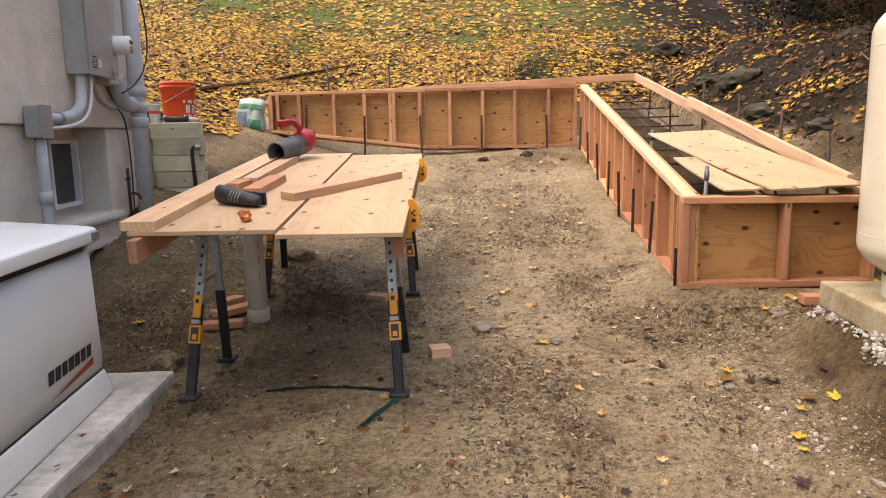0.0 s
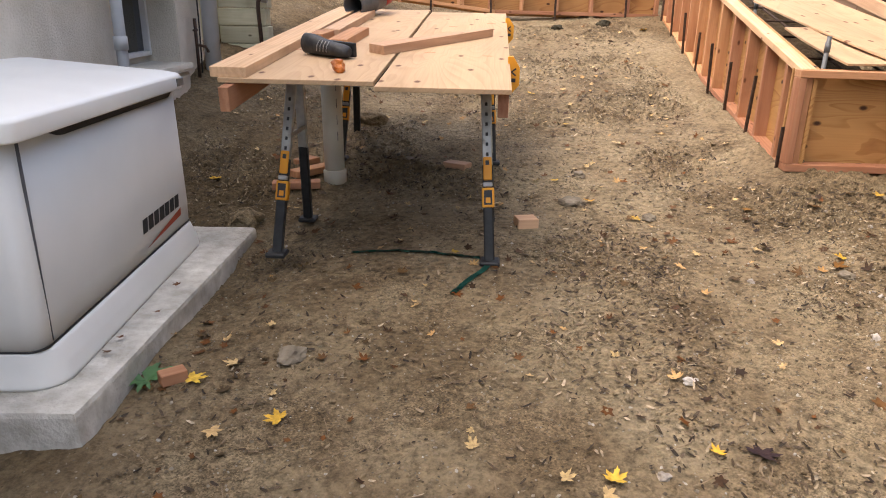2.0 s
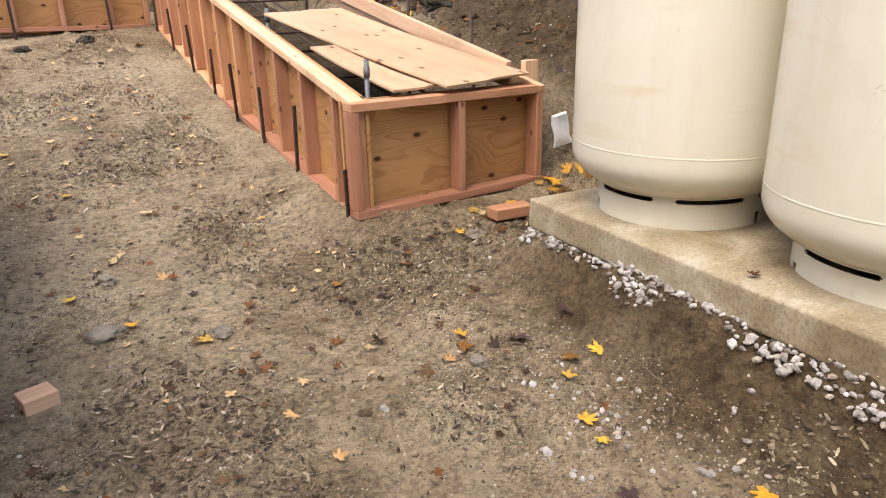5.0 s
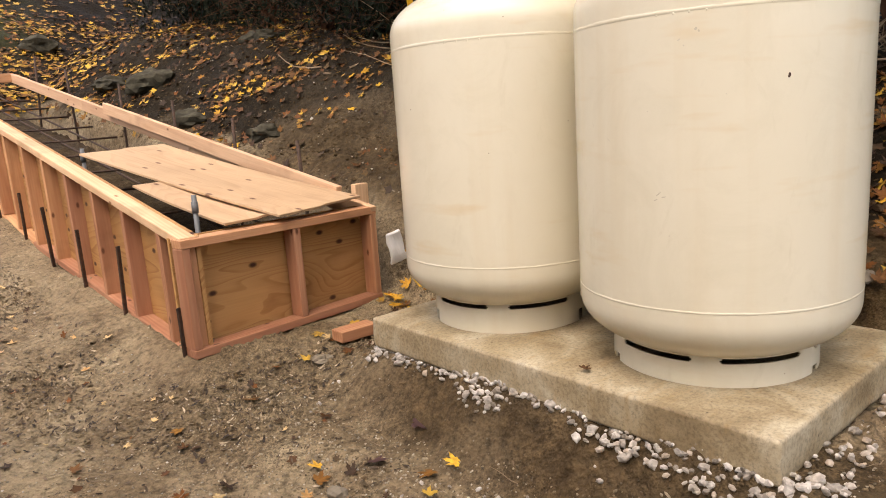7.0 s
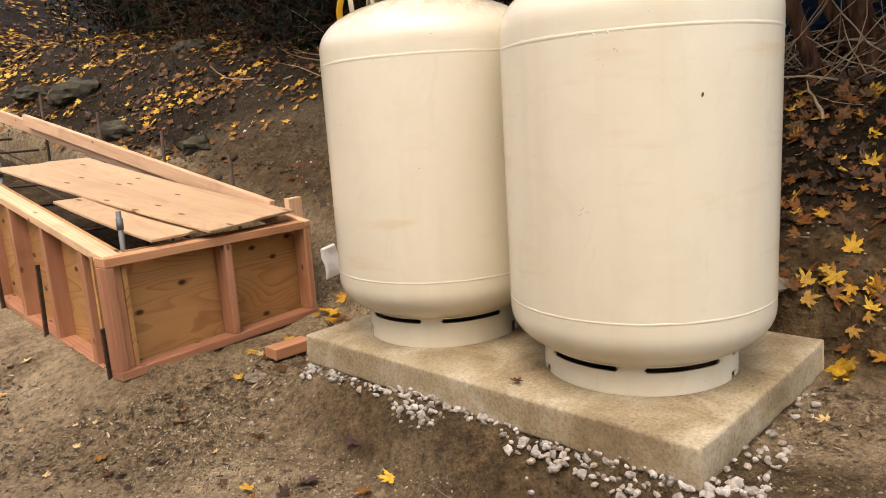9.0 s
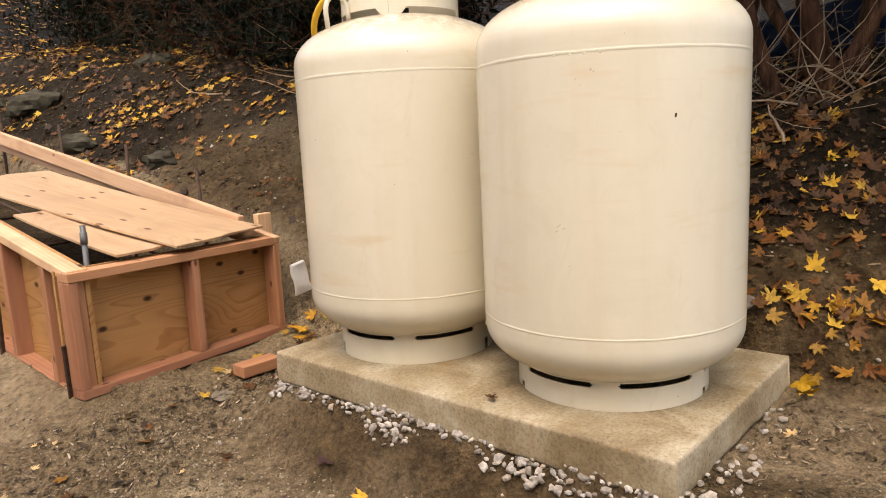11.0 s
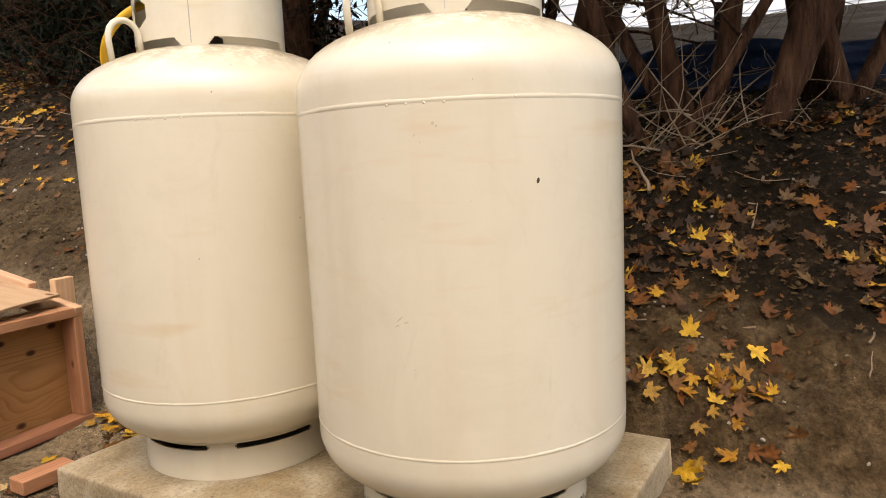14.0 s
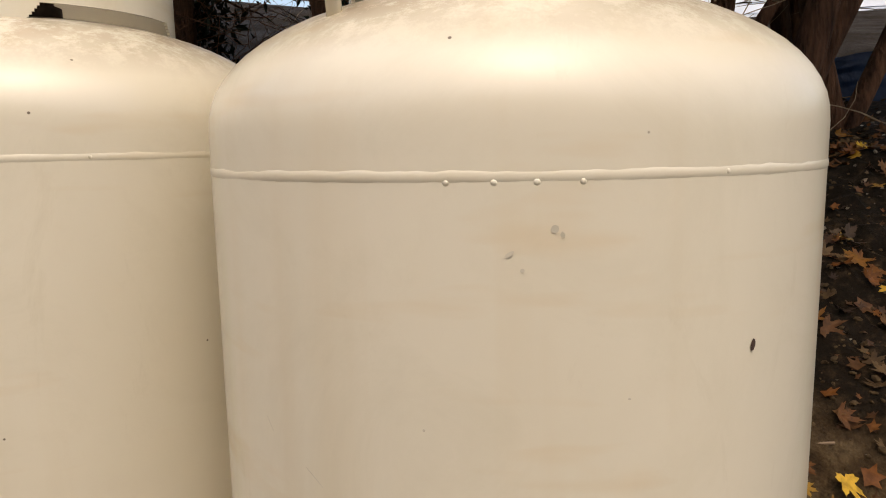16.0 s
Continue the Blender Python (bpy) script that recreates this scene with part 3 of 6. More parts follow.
def build_house():
    bm = block(-0.36, 0.014, -9.0, 0.92, 1.225, 3.1, 0.012)
    block(-0.36, -0.008, -9.0, -0.70, -1.0, 1.223, 0.012, bm)
    block(-0.36, -0.008, 0.362, 0.905, -1.0, 1.223, 0.014, bm)
    block(-0.36, -0.012, -0.698, 0.36, -1.0, 0.585, 0.01, bm)
    block(-0.33, -0.23, -0.698, -0.10, 0.587, 1.223, 0.002, bm)
    block(-0.33, -0.23, 0.345, 0.36, 0.587, 1.223, 0.002, bm)
    block(-0.33, -0.23, -0.098, 0.343, 0.587, 0.69, 0.002, bm)
    block(-0.33, -0.23, -0.098, 0.343, 1.15, 1.223, 0.002, bm)
    block(-7.0, -0.362, 0.60, 0.92, -1.0, 3.1, 0.01, bm)
    block(-7.0, -0.362, -9.0, -8.7, -1.0, 3.1, 0.01, bm)
    solid("wall_house", bm, STUCCO, HOUSE, "cream stucco house wall with a recessed basement niche", "wall", kind="structure")
    room = block(-1.4, -0.362, -0.9, 0.5, 0.3, 1.5, 0)
    for f in room.faces:
        f.normal_flip()
    solid("wall_room", room, OLIVE_BOARD, HOUSE, "dark basement room behind the small window", "wall", kind="structure")
    solid("roof", block(-7.3, 0.2, -9.4, 1.1, 3.12, 3.3, 0.02), SHINGLE, HOUSE, "grey shingled roof edge of the house", "roof", kind="structure")
    sill = block(-0.25, 0.075, -0.62, 0.385, 0.588, 0.645, 0.02)
    block(-0.02, 0.045, -0.7, 0.36, 0.42, 0.586, 0.03, sill)
    for v in sill.verts:
        v.co += Vector((1, 0, 0.6)) * 0.018 * noise.noise(v.co * 9)
    solid("window_sill", sill, STUCCO, HOUSE, "rough cement sill below the basement window", "sill", kind="structure")
    win = thing("window_1", HOUSE @ pose(-0.24, 0.1225, 0.92), "small white-framed basement window with dark glass", "window", kind="structure")
    frame_bm = block(-0.03, 0.045, -0.22, -0.19, -0.23, 0.23, 0.004)
    block(-0.03, 0.045, 0.19, 0.22, -0.23, 0.23, 0.004, frame_bm)
    block(-0.03, 0.045, -0.188, 0.188, -0.23, -0.2, 0.004, frame_bm)
    block(-0.03, 0.045, -0.188, 0.188, 0.2, 0.23, 0.004, frame_bm)
    part("window_frame", frame_bm, WHITE_PLASTIC, win)
    pane = block(-0.004, 0.004, -0.191, 0.191, -0.201, 0.201, 0)
    part("pane", pane, GLASS, win)
    part("sash_rail", block(0.006, 0.018, -0.188, -0.172, -0.198, 0.198, 0.002), GREY_TUBE, win)


build_house()


def build_services():
    box = thing("electrical_panel", HOUSE @ pose(0.016, -0.05, 1.54), "tall grey steel electrical panel on the stucco wall", "electrical panel")
    part("body", block(0, 0.135, -0.2, 0.2, 0, 0.85, 0.004), GREY_PAINT, box)
    part("cover", block(0.137, 0.15, -0.203, 0.203, -0.004, 0.856, 0.004), GREY_PAINT, box, "folded front cover")
    part("label", block(0.1505, 0.1515, -0.155, -0.085, 0.60, 0.72, 0), PAPER, box, "white printed sticker")
    part("label", block(0.1505, 0.1515, -0.07, -0.02, 0.05, 0.10, 0), PAPER, box, "white printed sticker")
    tag = part("label", block(0.1505, 0.1515, -0.16, -0.10, 0.04, 0.115, 0), INK, box, "black rating plate")
    for i in range(4):
        part("print_line", block(0.1517, 0.152, -0.15, -0.11, 0.052 + 0.015 * i, 0.057 + 0.015 * i, 0), PAPER, tag)
    for i in range(3):
        part("print_line", block(0.1517, 0.152, -0.145, -0.095, 0.62 + 0.03 * i, 0.632 + 0.03 * i, 0), INK, box)
    part("latch", block(0.151, 0.162, 0.15, 0.18, 0.03, 0.06, 0.003), GALV, box)

    meter = thing("electric_meter", HOUSE @ pose(0.016, 0.23, 1.77), "round electric meter in a grey socket box", "meter")
    part("socket", block(0, 0.11, -0.075, 0.10, -0.26, 0.5, 0.006), GREY_PAINT, meter)
    turn = Matrix.Rotation(radians(90), 4, "Y")
    part("collar", bm_lathe([(0.0, 0.1), (0.068, 0.1), (0.073, 0.11), (0.073, 0.135), (0.064, 0.142), (0.0, 0.142)], 32), GALV, meter, "", turn)
    dome = part("glass_cover", bm_lathe([(0.062, 0.142), (0.062, 0.225), (0.056, 0.24), (0.0, 0.245)], 32), GEN_PAINT, meter, "clear-faced grey meter head", turn)
    part("display", block(0.2455, 0.247, -0.03, 0.03, 0.005, 0.03, 0), INK, dome, "", turn.inverted())
    for k in range(3):
        part("print_line", block(0.2455, 0.247, -0.035, 0.03, -0.02 - 0.016 * k, -0.014 - 0.016 * k, 0), INK, dome, "", turn.inverted())

    riser = thing("cable_riser", HOUSE @ pose(0.02, 0.42, 1.4), "flat grey plastic cable riser beside the meter", "conduit")
    part("channel", block(0, 0.1, -0.06, 0.07, 0.15, 1.65, 0.012), GREY_PVC, riser)
    part("elbow", bm_tube(bezier((0.05, 0.0, 0.2), (0.05, 0.0, 0.02), (0.07, 0.1, -0.02), (0.08, 0.2, 0.0)), 0.058, 16), GREY_PVC, riser)

    down = thing("drain_pipe", HOUSE @ pose(0.10, 0.76, 0.30), "fat grey plastic drain pipe at the house corner", "pipe")
    part("pipe", bm_lathe([(0.0, 0.0), (0.058, 0.0), (0.058, 2.75), (0.0, 2.75)], 28), GREY_PVC, down)
    for z in (0.93, 1.04, 1.16):
        part("coupling", bm_lathe([(0.058, z), (0.069, z + 0.006), (0.069, z + 0.07), (0.058, z + 0.078)], 28), GREY_PVC, down)

    con = thing("conduit_run", HOUSE @ pose(0.02, 0, 0), "grey conduit bending from the panel to a junction box", "conduit")
    part("upper_bend", bm_tube(bezier((0.06, -0.2, 1.54), (0.06, -0.2, 1.30), (0.055, -0.27, 1.275), (0.045, -0.71, 1.255), 16), 0.033, 14), GREY_PVC, con)
    part("clamp", bm_tube([(0.05, -0.56, 1.262), (0.05, -0.53, 1.264)], 0.039, 14), GALV, con)
    part("cable", bm_tube(bezier((0.1, -0.15, 1.54), (0.1, -0.15, 1.26), (0.10, -0.3, 1.22), (0.06, -0.71, 1.205), 16), 0.011, 8), PAPER, con, "thin white cable")
    jb = part("junction_box", block(0, 0.08, -0.85, -0.71, 1.155, 1.325, 0.006), GREY_PAINT, con, "square grey junction box")
    part("lid", block(0.081, 0.087, -0.855, -0.705, 1.15, 1.33, 0.002), GREY_PAINT, jb)
    part("lower_pipe", bm_tube([(0.045, -0.785, 1.16), (0.045, -0.785, 0.82)] + bezier((0.045, -0.785, 0.78), (0.045, -0.785, 0.64), (0.07, -0.84, 0.6), (0.08, -0.88, 0.40)), 0.03, 14), GREY_PVC, con)
    part("coupling", bm_tube([(0.045, -0.785, 0.86), (0.045, -0.785, 0.79)], 0.036, 14), GREY_PVC, con)
    whip = thing("flexible_conduit", HOUSE @ pose(0.02, 0, 0), "short metal flexible conduit with a black cable", "conduit")
    part("sleeve", bm_tube(bezier((0.09, -0.1, 1.54), (0.09, -0.1, 1.40), (0.09, 0.05, 1.36), (0.07, 0.29, 1.355), 14), 0.016, 10), GALV, whip)
    part("cable", bm_tube(bezier((0.07, 0.29, 1.355), (0.06, 0.55, 1.36), (0.05, 0.62, 1.2), (0.04, 0.60, 0.55), 18), 0.006, 6), SLOT, whip)
    part("cable", bm_tube(bezier((0.20, 0.42, 2.4), (0.24, 0.75, 1.9), (0.22, 0.75, 1.6), (0.12, 0.33, 1.46), 22), 0.006, 6), SLOT, whip)
    tap = thing("water_tap", HOUSE @ pose(0.05, 0.56, 0.45), "thin dark pipe with a small tap", "tap")
    part("pipe", bm_tube([(0, 0, 0), (0, 0, 0.48)], 0.012, 8), RUST, tap)
    part("handle", bm_tube([(0, -0.04, 0.40), (0, 0.04, 0.40)], 0.009, 8), RUST, tap)
    part("spout", bm_tube([(0, 0, 0.3), (0.07, -0.03, 0.29), (0.09, -0.03, 0.25)], 0.01, 8), RUST, tap)


build_services()


# ---- timber steps by the house, with what stands on them ----
def build_timbers():
    wall = thing("timber_wall", pose(-2.25, 5.9, 0.45), "stack of squared greenish treated timbers", "retaining wall")
    for k in range(6):
        z = 0.07 + 0.138 * k
        off = 0.008 * (-1) ** k
        stick("timber", (-0.2 + off, 0.07, z), (0.2 + off, 0.07, z), 0.136, 0.134, GREEN_TIMBER, wall, bevel=0.005)
        for j in range(2):
            stick("timber", (-0.185 + 0.134 * j, 0.145, z), (-0.185 + 0.134 * j, 0.66, z), 0.131, 0.132, GREEN_TIMBER, wall, bevel=0.005)
    stick("post", (-0.28, 0.02, -0.1), (-0.28, 0.02, 0.80), 0.12, 0.12, GREEN_TIMBER, wall, up=(1, 0, 0), bevel=0.005)
    top = 0.45 + 6 * 0.138
    b = thing("bucket", pose(-2.36, 6.34, top, 0, 0, 20), "orange plastic bucket standing on the timbers", "bucket")
    part("body", bm_lathe([(0.0, 0.0), (0.128, 0.0), (0.13, 0.01), (0.15, 0.30), (0.156, 0.305), (0.157, 0.325), (0.15, 0.33), (0.156, 0.335), (0.157, 0.355), (0.15, 0.365), (0.145, 0.36), (0.126, 0.02), (0.0, 0.015)], 40), ORANGE, b)
    mark = bmesh.new()
    for i in range(7):
        for z0, z1 in ((0.05, 0.075), (0.09, 0.16), (0.175, 0.2)):
            if (i + int(z0 * 100)) % 3:
                a0, a1 = radians(-75 + 9 * i), radians(-75 + 9 * i + 6)
                r0, r1 = 0.1315 + 0.07 * z0, 0.1315 + 0.07 * z1
                mark.faces.new([mark.verts.new(p) for p in ((r0 * math.cos(a0), r0 * math.sin(a0), z0), (r0 * math.cos(a1), r0 * math.sin(a1), z0), (r1 * math.cos(a1), r1 * math.sin(a1), z1), (r1 * math.cos(a0), r1 * math.sin(a0), z1))])
    part("print", mark, PAPER, b, "white printed bars")
    part("handle", bm_tube([(0.155 * math.cos(a), 0.155 * math.sin(a), 0.33 - 0.17 * math.sin(a / 2 + 0.0) ** 2) for a in (radians(180 + 10 * i) for i in range(19))], 0.003, 6), GALV, b)
    c = thing("cup", pose(-2.44, 5.99, top), "white paper cup standing on the timbers", "cup")
    part("body", bm_lathe([(0.0, 0.0), (0.036, 0.0), (0.038, 0.005), (0.05, 0.15), (0.053, 0.153), (0.05, 0.156), (0.046, 0.15), (0.034, 0.01), (0.0, 0.008)], 28), WHITE_PLASTIC, c)
    part("print", bm_lathe([(0.0438, 0.075), (0.0462, 0.1)], 28), INK_RED, c, "faded red printed band")
    g = thing("caulking_gun", pose(-2.3, 6.0, top, 0, 0, 8), "black caulking gun with a white tube", "caulking gun")
    part("tube", bm_tube([(-0.06, 0, 0.028), (0.14, 0, 0.028)], 0.025, 14), SLOT, g)
    part("nozzle", bm_tube([(0.14, 0, 0.028), (0.22, 0.0, 0.03)], 0.02, 12, taper=0.35), WHITE_PLASTIC, g)
    part("rod", bm_tube([(-0.2, 0, 0.028), (-0.06, 0, 0.028)], 0.005, 6), SLOT, g)
    part("trigger", bm_box(0.02, 0.014, 0.07, 0.003, (-0.07, 0.03, 0.03)), WHITE_PLASTIC, g)
    p = thing("stand_pipe", pose(-2.09, 5.83, ground(-2.09, 5.83)), "dark iron stand pipe with an elbow", "pipe")
    part("pipe", bm_tube([(0.02, 0, -0.1), (0, 0, 0.34)] + bezier((0, 0, 0.36), (0, 0, 0.42), (0.01, 0, 0.43), (0.05, 0.01, 0.42), 6), 0.016, 10), RUST, p)
    part("cap", bm_tube([(0.03, 0.005, 0.42), (0.075, 0.01, 0.415)], 0.023, 10), GALV, p)


build_timbers()


def build_sack():
    s = thing("soil_sack", pose(-2.26, 8.27, ground(-2.26, 8.27) - 0.06, 10, 5, -8), "printed plastic sack of soil slumped by the formwork", "sack")
    bm = bmesh.new()
    nx, nz, top = 18, 22, 0.37

    def fold(u, w, side):
        """A point of the pillow's front (side -1) or back skin."""
        swell = max(0.0, (1 - u ** 6) * (1 - abs(2 * w - 1) ** 5)) ** 0.5
        sag = 0.62 + 0.5 * (1 - w)
        crease = 0.012 * noise.noise((u * 3, w * 5, side)) + 0.008 * noise.noise((u * 8, w * 9, side))
        return (0.175 * u * (1 - 0.10 * w) + 0.01 * math.sin(9 * w), side * (0.095 * swell * sag + crease * swell) + 0.06 * w * w, top * w * (1 - 0.06 * u * u))
    for side in (-1, 1):
        grid = [[bm.verts.new(fold(2 * i / nx - 1, k / nz, side)) for i in range(nx + 1)] for k in range(nz + 1)]
        for a, b in zip(grid, grid[1:]):
            for i in range(nx):
                bm.faces.new((a[i], a[i + 1], b[i + 1], b[i])[::-side]).smooth = True
    bmesh.ops.remove_doubles(bm, verts=bm.verts[:], dist=0.0005)
    part("body", bm, BAG, s)

    def print_field(u0, u1, w0, w1, material, label):
        bm = bmesh.new()
        grid = [[bm.verts.new(Vector(fold(u0 + (u1 - u0) * i / 8, w0 + (w1 - w0) * k / 8, -1)) + Vector((0, -0.004, 0))) for i in range(9)] for k in range(9)]
        for a, b in zip(grid, grid[1:]):
            for i in range(8):
                bm.faces.new((a[i], a[i + 1], b[i + 1], b[i])).smooth = True
        part("print", bm, material, s, label)
    print_field(-0.85, 0.85, 0.70, 0.86, BAG_GREEN, "green printed band")
    print_field(-0.85, -0.05, 0.14, 0.62, BAG_BLUE, "blue-grey printed field")
    print_field(0.05, 0.85, 0.10, 0.40, BAG_GREEN, "green printed field")


build_sack()


# ---- the generator ----
def build_generator():
    gm = Matrix(((0.995, -0.0995, 0, -1.425), (0.0995, 0.995, 0, 1.79), (0, 0, 1, 0.0), (0, 0, 0, 1)))
    pad = bm_box(1.03, 1.67, 0.30, 0.018, (-0.37, 0.665, -0.15))
    bmesh.ops.subdivide_edges(pad, edges=[e for e in pad.edges if e.calc_length() > 0.2], cuts=9, use_grid_fill=True)
    for v in pad.verts:
        v.co += 0.012 * Vector((noise.noise(v.co * 6), noise.noise(v.co * 6 + Vector((5, 0, 0))), 0.2 * noise.noise(v.co * 9)))
    slab = gm @ pose(0, 0, 0.0, 0, 0, -3.6)
    solid("generator_pad", pad, WHITE_CONCRETE, slab, "pale rough-edged concrete pad under the generator", "concrete pad", kind="structure")
    g = thing("generator", gm, "light grey standby generator with a white lid", "generator")

    def ring(d0, d1, u0, u1, r, z, n=7):
        out = []
        for cx, cy, a in ((d1 - r, u1 - r, 0), (d0 + r, u1 - r, 90), (d0 + r, u0 + r, 180), (d1 - r, u0 + r, 270)):
            for i in range(n):
                t = radians(a + 90 * i / (n - 1))
                out.append((cx + r * math.cos(t), cy + r * math.sin(t), z(cx, cy) if callable(z) else z))
        return out

    def loft(rings):
        bm = bmesh.new()
        vs = [[bm.verts.new(p) for p in r] for r in rings]
        n = len(vs[0])
        for a, b in zip(vs, vs[1:]):
            for i in range(n):
                bm.faces.new((a[i], a[(i + 1) % n], b[(i + 1) % n], b[i])).smooth = True
        bm.faces.new(vs[0][::-1]), bm.faces.new(vs[-1])
        return bm
    part("base_skirt", loft([ring(-0.68, 0.045, -0.068, 1.285, 0.10, 0.002), ring(-0.682, 0.047, -0.070, 1.287, 0.10, 0.012), ring(-0.681, 0.046, -0.069, 1.286, 0.10, 0.02), ring(-0.673, 0.040, -0.066, 1.281, 0.095, 0.056), ring(-0.671, 0.038, -0.065, 1.279, 0.094, 0.062), ring(-0.655, 0.023, -0.063, 1.264, 0.084, 0.104), ring(-0.651, 0.019, -0.062, 1.261, 0.08, 0.110), ring(-0.645, 0.014, -0.062, 1.257, 0.08, 0.112), ring(-0.62, 0.0, -0.045, 1.245, 0.07, 0.113)]), GEN_LID, g, "white moulded base")
    part("gasket", loft([ring(-0.643, 0.0115, -0.058, 1.2555, 0.05, 0.1135), ring(-0.643, 0.0115, -0.058, 1.2555, 0.05, 0.1195)]), SLOT, g)
    part("body", loft([ring(-0.64, 0.008, -0.056, 1.252, 0.05, 0.1195), ring(-0.64, 0.010, -0.058, 1.254, 0.05, 0.2), ring(-0.64, 0.0, -0.048, 1.245, 0.05, 0.70)]), GEN_PAINT, g)
    # Solid black strip for the air slot and the shadow in it.
    part("louver", loft([ring(-0.60, 0.0125, 0.22, 1.13, 0.02, 0.668), ring(-0.60, 0.009, 0.14, 1.2, 0.02, 0.693)]), SLOT, g, "air slot under the lid, its shadow drawn as a black strip")
    slope = lambda cx, cy: 0.05 * (-cx) / 0.6
    part("lid", loft([ring(-0.66, 0.030, -0.072, 1.270, 0.055, 0.692), ring(-0.666, 0.034, -0.077, 1.274, 0.06, 0.694), ring(-0.667, 0.035, -0.078, 1.275, 0.06, 0.699), ring(-0.667, 0.034, -0.077, 1.274, 0.06, lambda x, y: 0.738 + slope(x, y)), ring(-0.667, 0.033, -0.076, 1.273, 0.06, lambda x, y: 0.743 + slope(x, y)), ring(-0.662, 0.027, -0.071, 1.268, 0.058, lambda x, y: 0.750 + slope(x, y)), ring(-0.655, 0.020, -0.063, 1.26, 0.056, lambda x, y: 0.753 + slope(x, y)), ring(-0.62, -0.03, -0.01, 1.22, 0.05, lambda x, y: 0.762 + slope(x, y)), ring(-0.42, -0.22, 0.4, 0.85, 0.04, lambda x, y: 0.776 + slope(x, y))]), GEN_LID, g, "white moulded lid")
    part("lid_badge", bm_box(0.006, 0.075, 0.034, 0.003, (0.037, 1.20, 0.722)), GALV, g, "small metal lid badge")
    part("corner_seam", block(0.0025, 0.0112, 0.004, 0.0064, 0.125, 0.69, 0), GREY_TUBE, g)
    for i in range(7):
        w = 0.048 if i != 3 else 0.052
        x0 = 0.70 + 0.0585 * i
        bm = bmesh.new()
        bm.faces.new([bm.verts.new(p) for p in ((0.0115, x0, 0.212), (0.0115, x0 + w, 0.212), (0.0115, x0 + w + 0.008, 0.266), (0.0115, x0 + 0.008, 0.266))])
        part("print_bar", bm, INK, g, "dark slanted bar")
    bm = bmesh.new()
    bm.faces.new([bm.verts.new(p) for p in ((0.012, 0.71, 0.150), (0.012, 1.11, 0.170), (0.012, 1.115, 0.203))])
    part("print_wedge", bm, INK_RED, g, "red wedge stripe")


build_generator()


# ---- work table: plywood on two sawhorses ----
TABLE = Matrix.Translation((0, 2.6, 0.7634)) @ Matrix.Rotation(math.atan(0.103), 4, "X")


def sheet(name, p0, p1, w, material, m, label, category, t=0.018, group=""):
    ob = stick(name, p0, p1, w, t, material, None, bevel=0.0015, inverse=m)
    return tagged(ob, label, category, group)


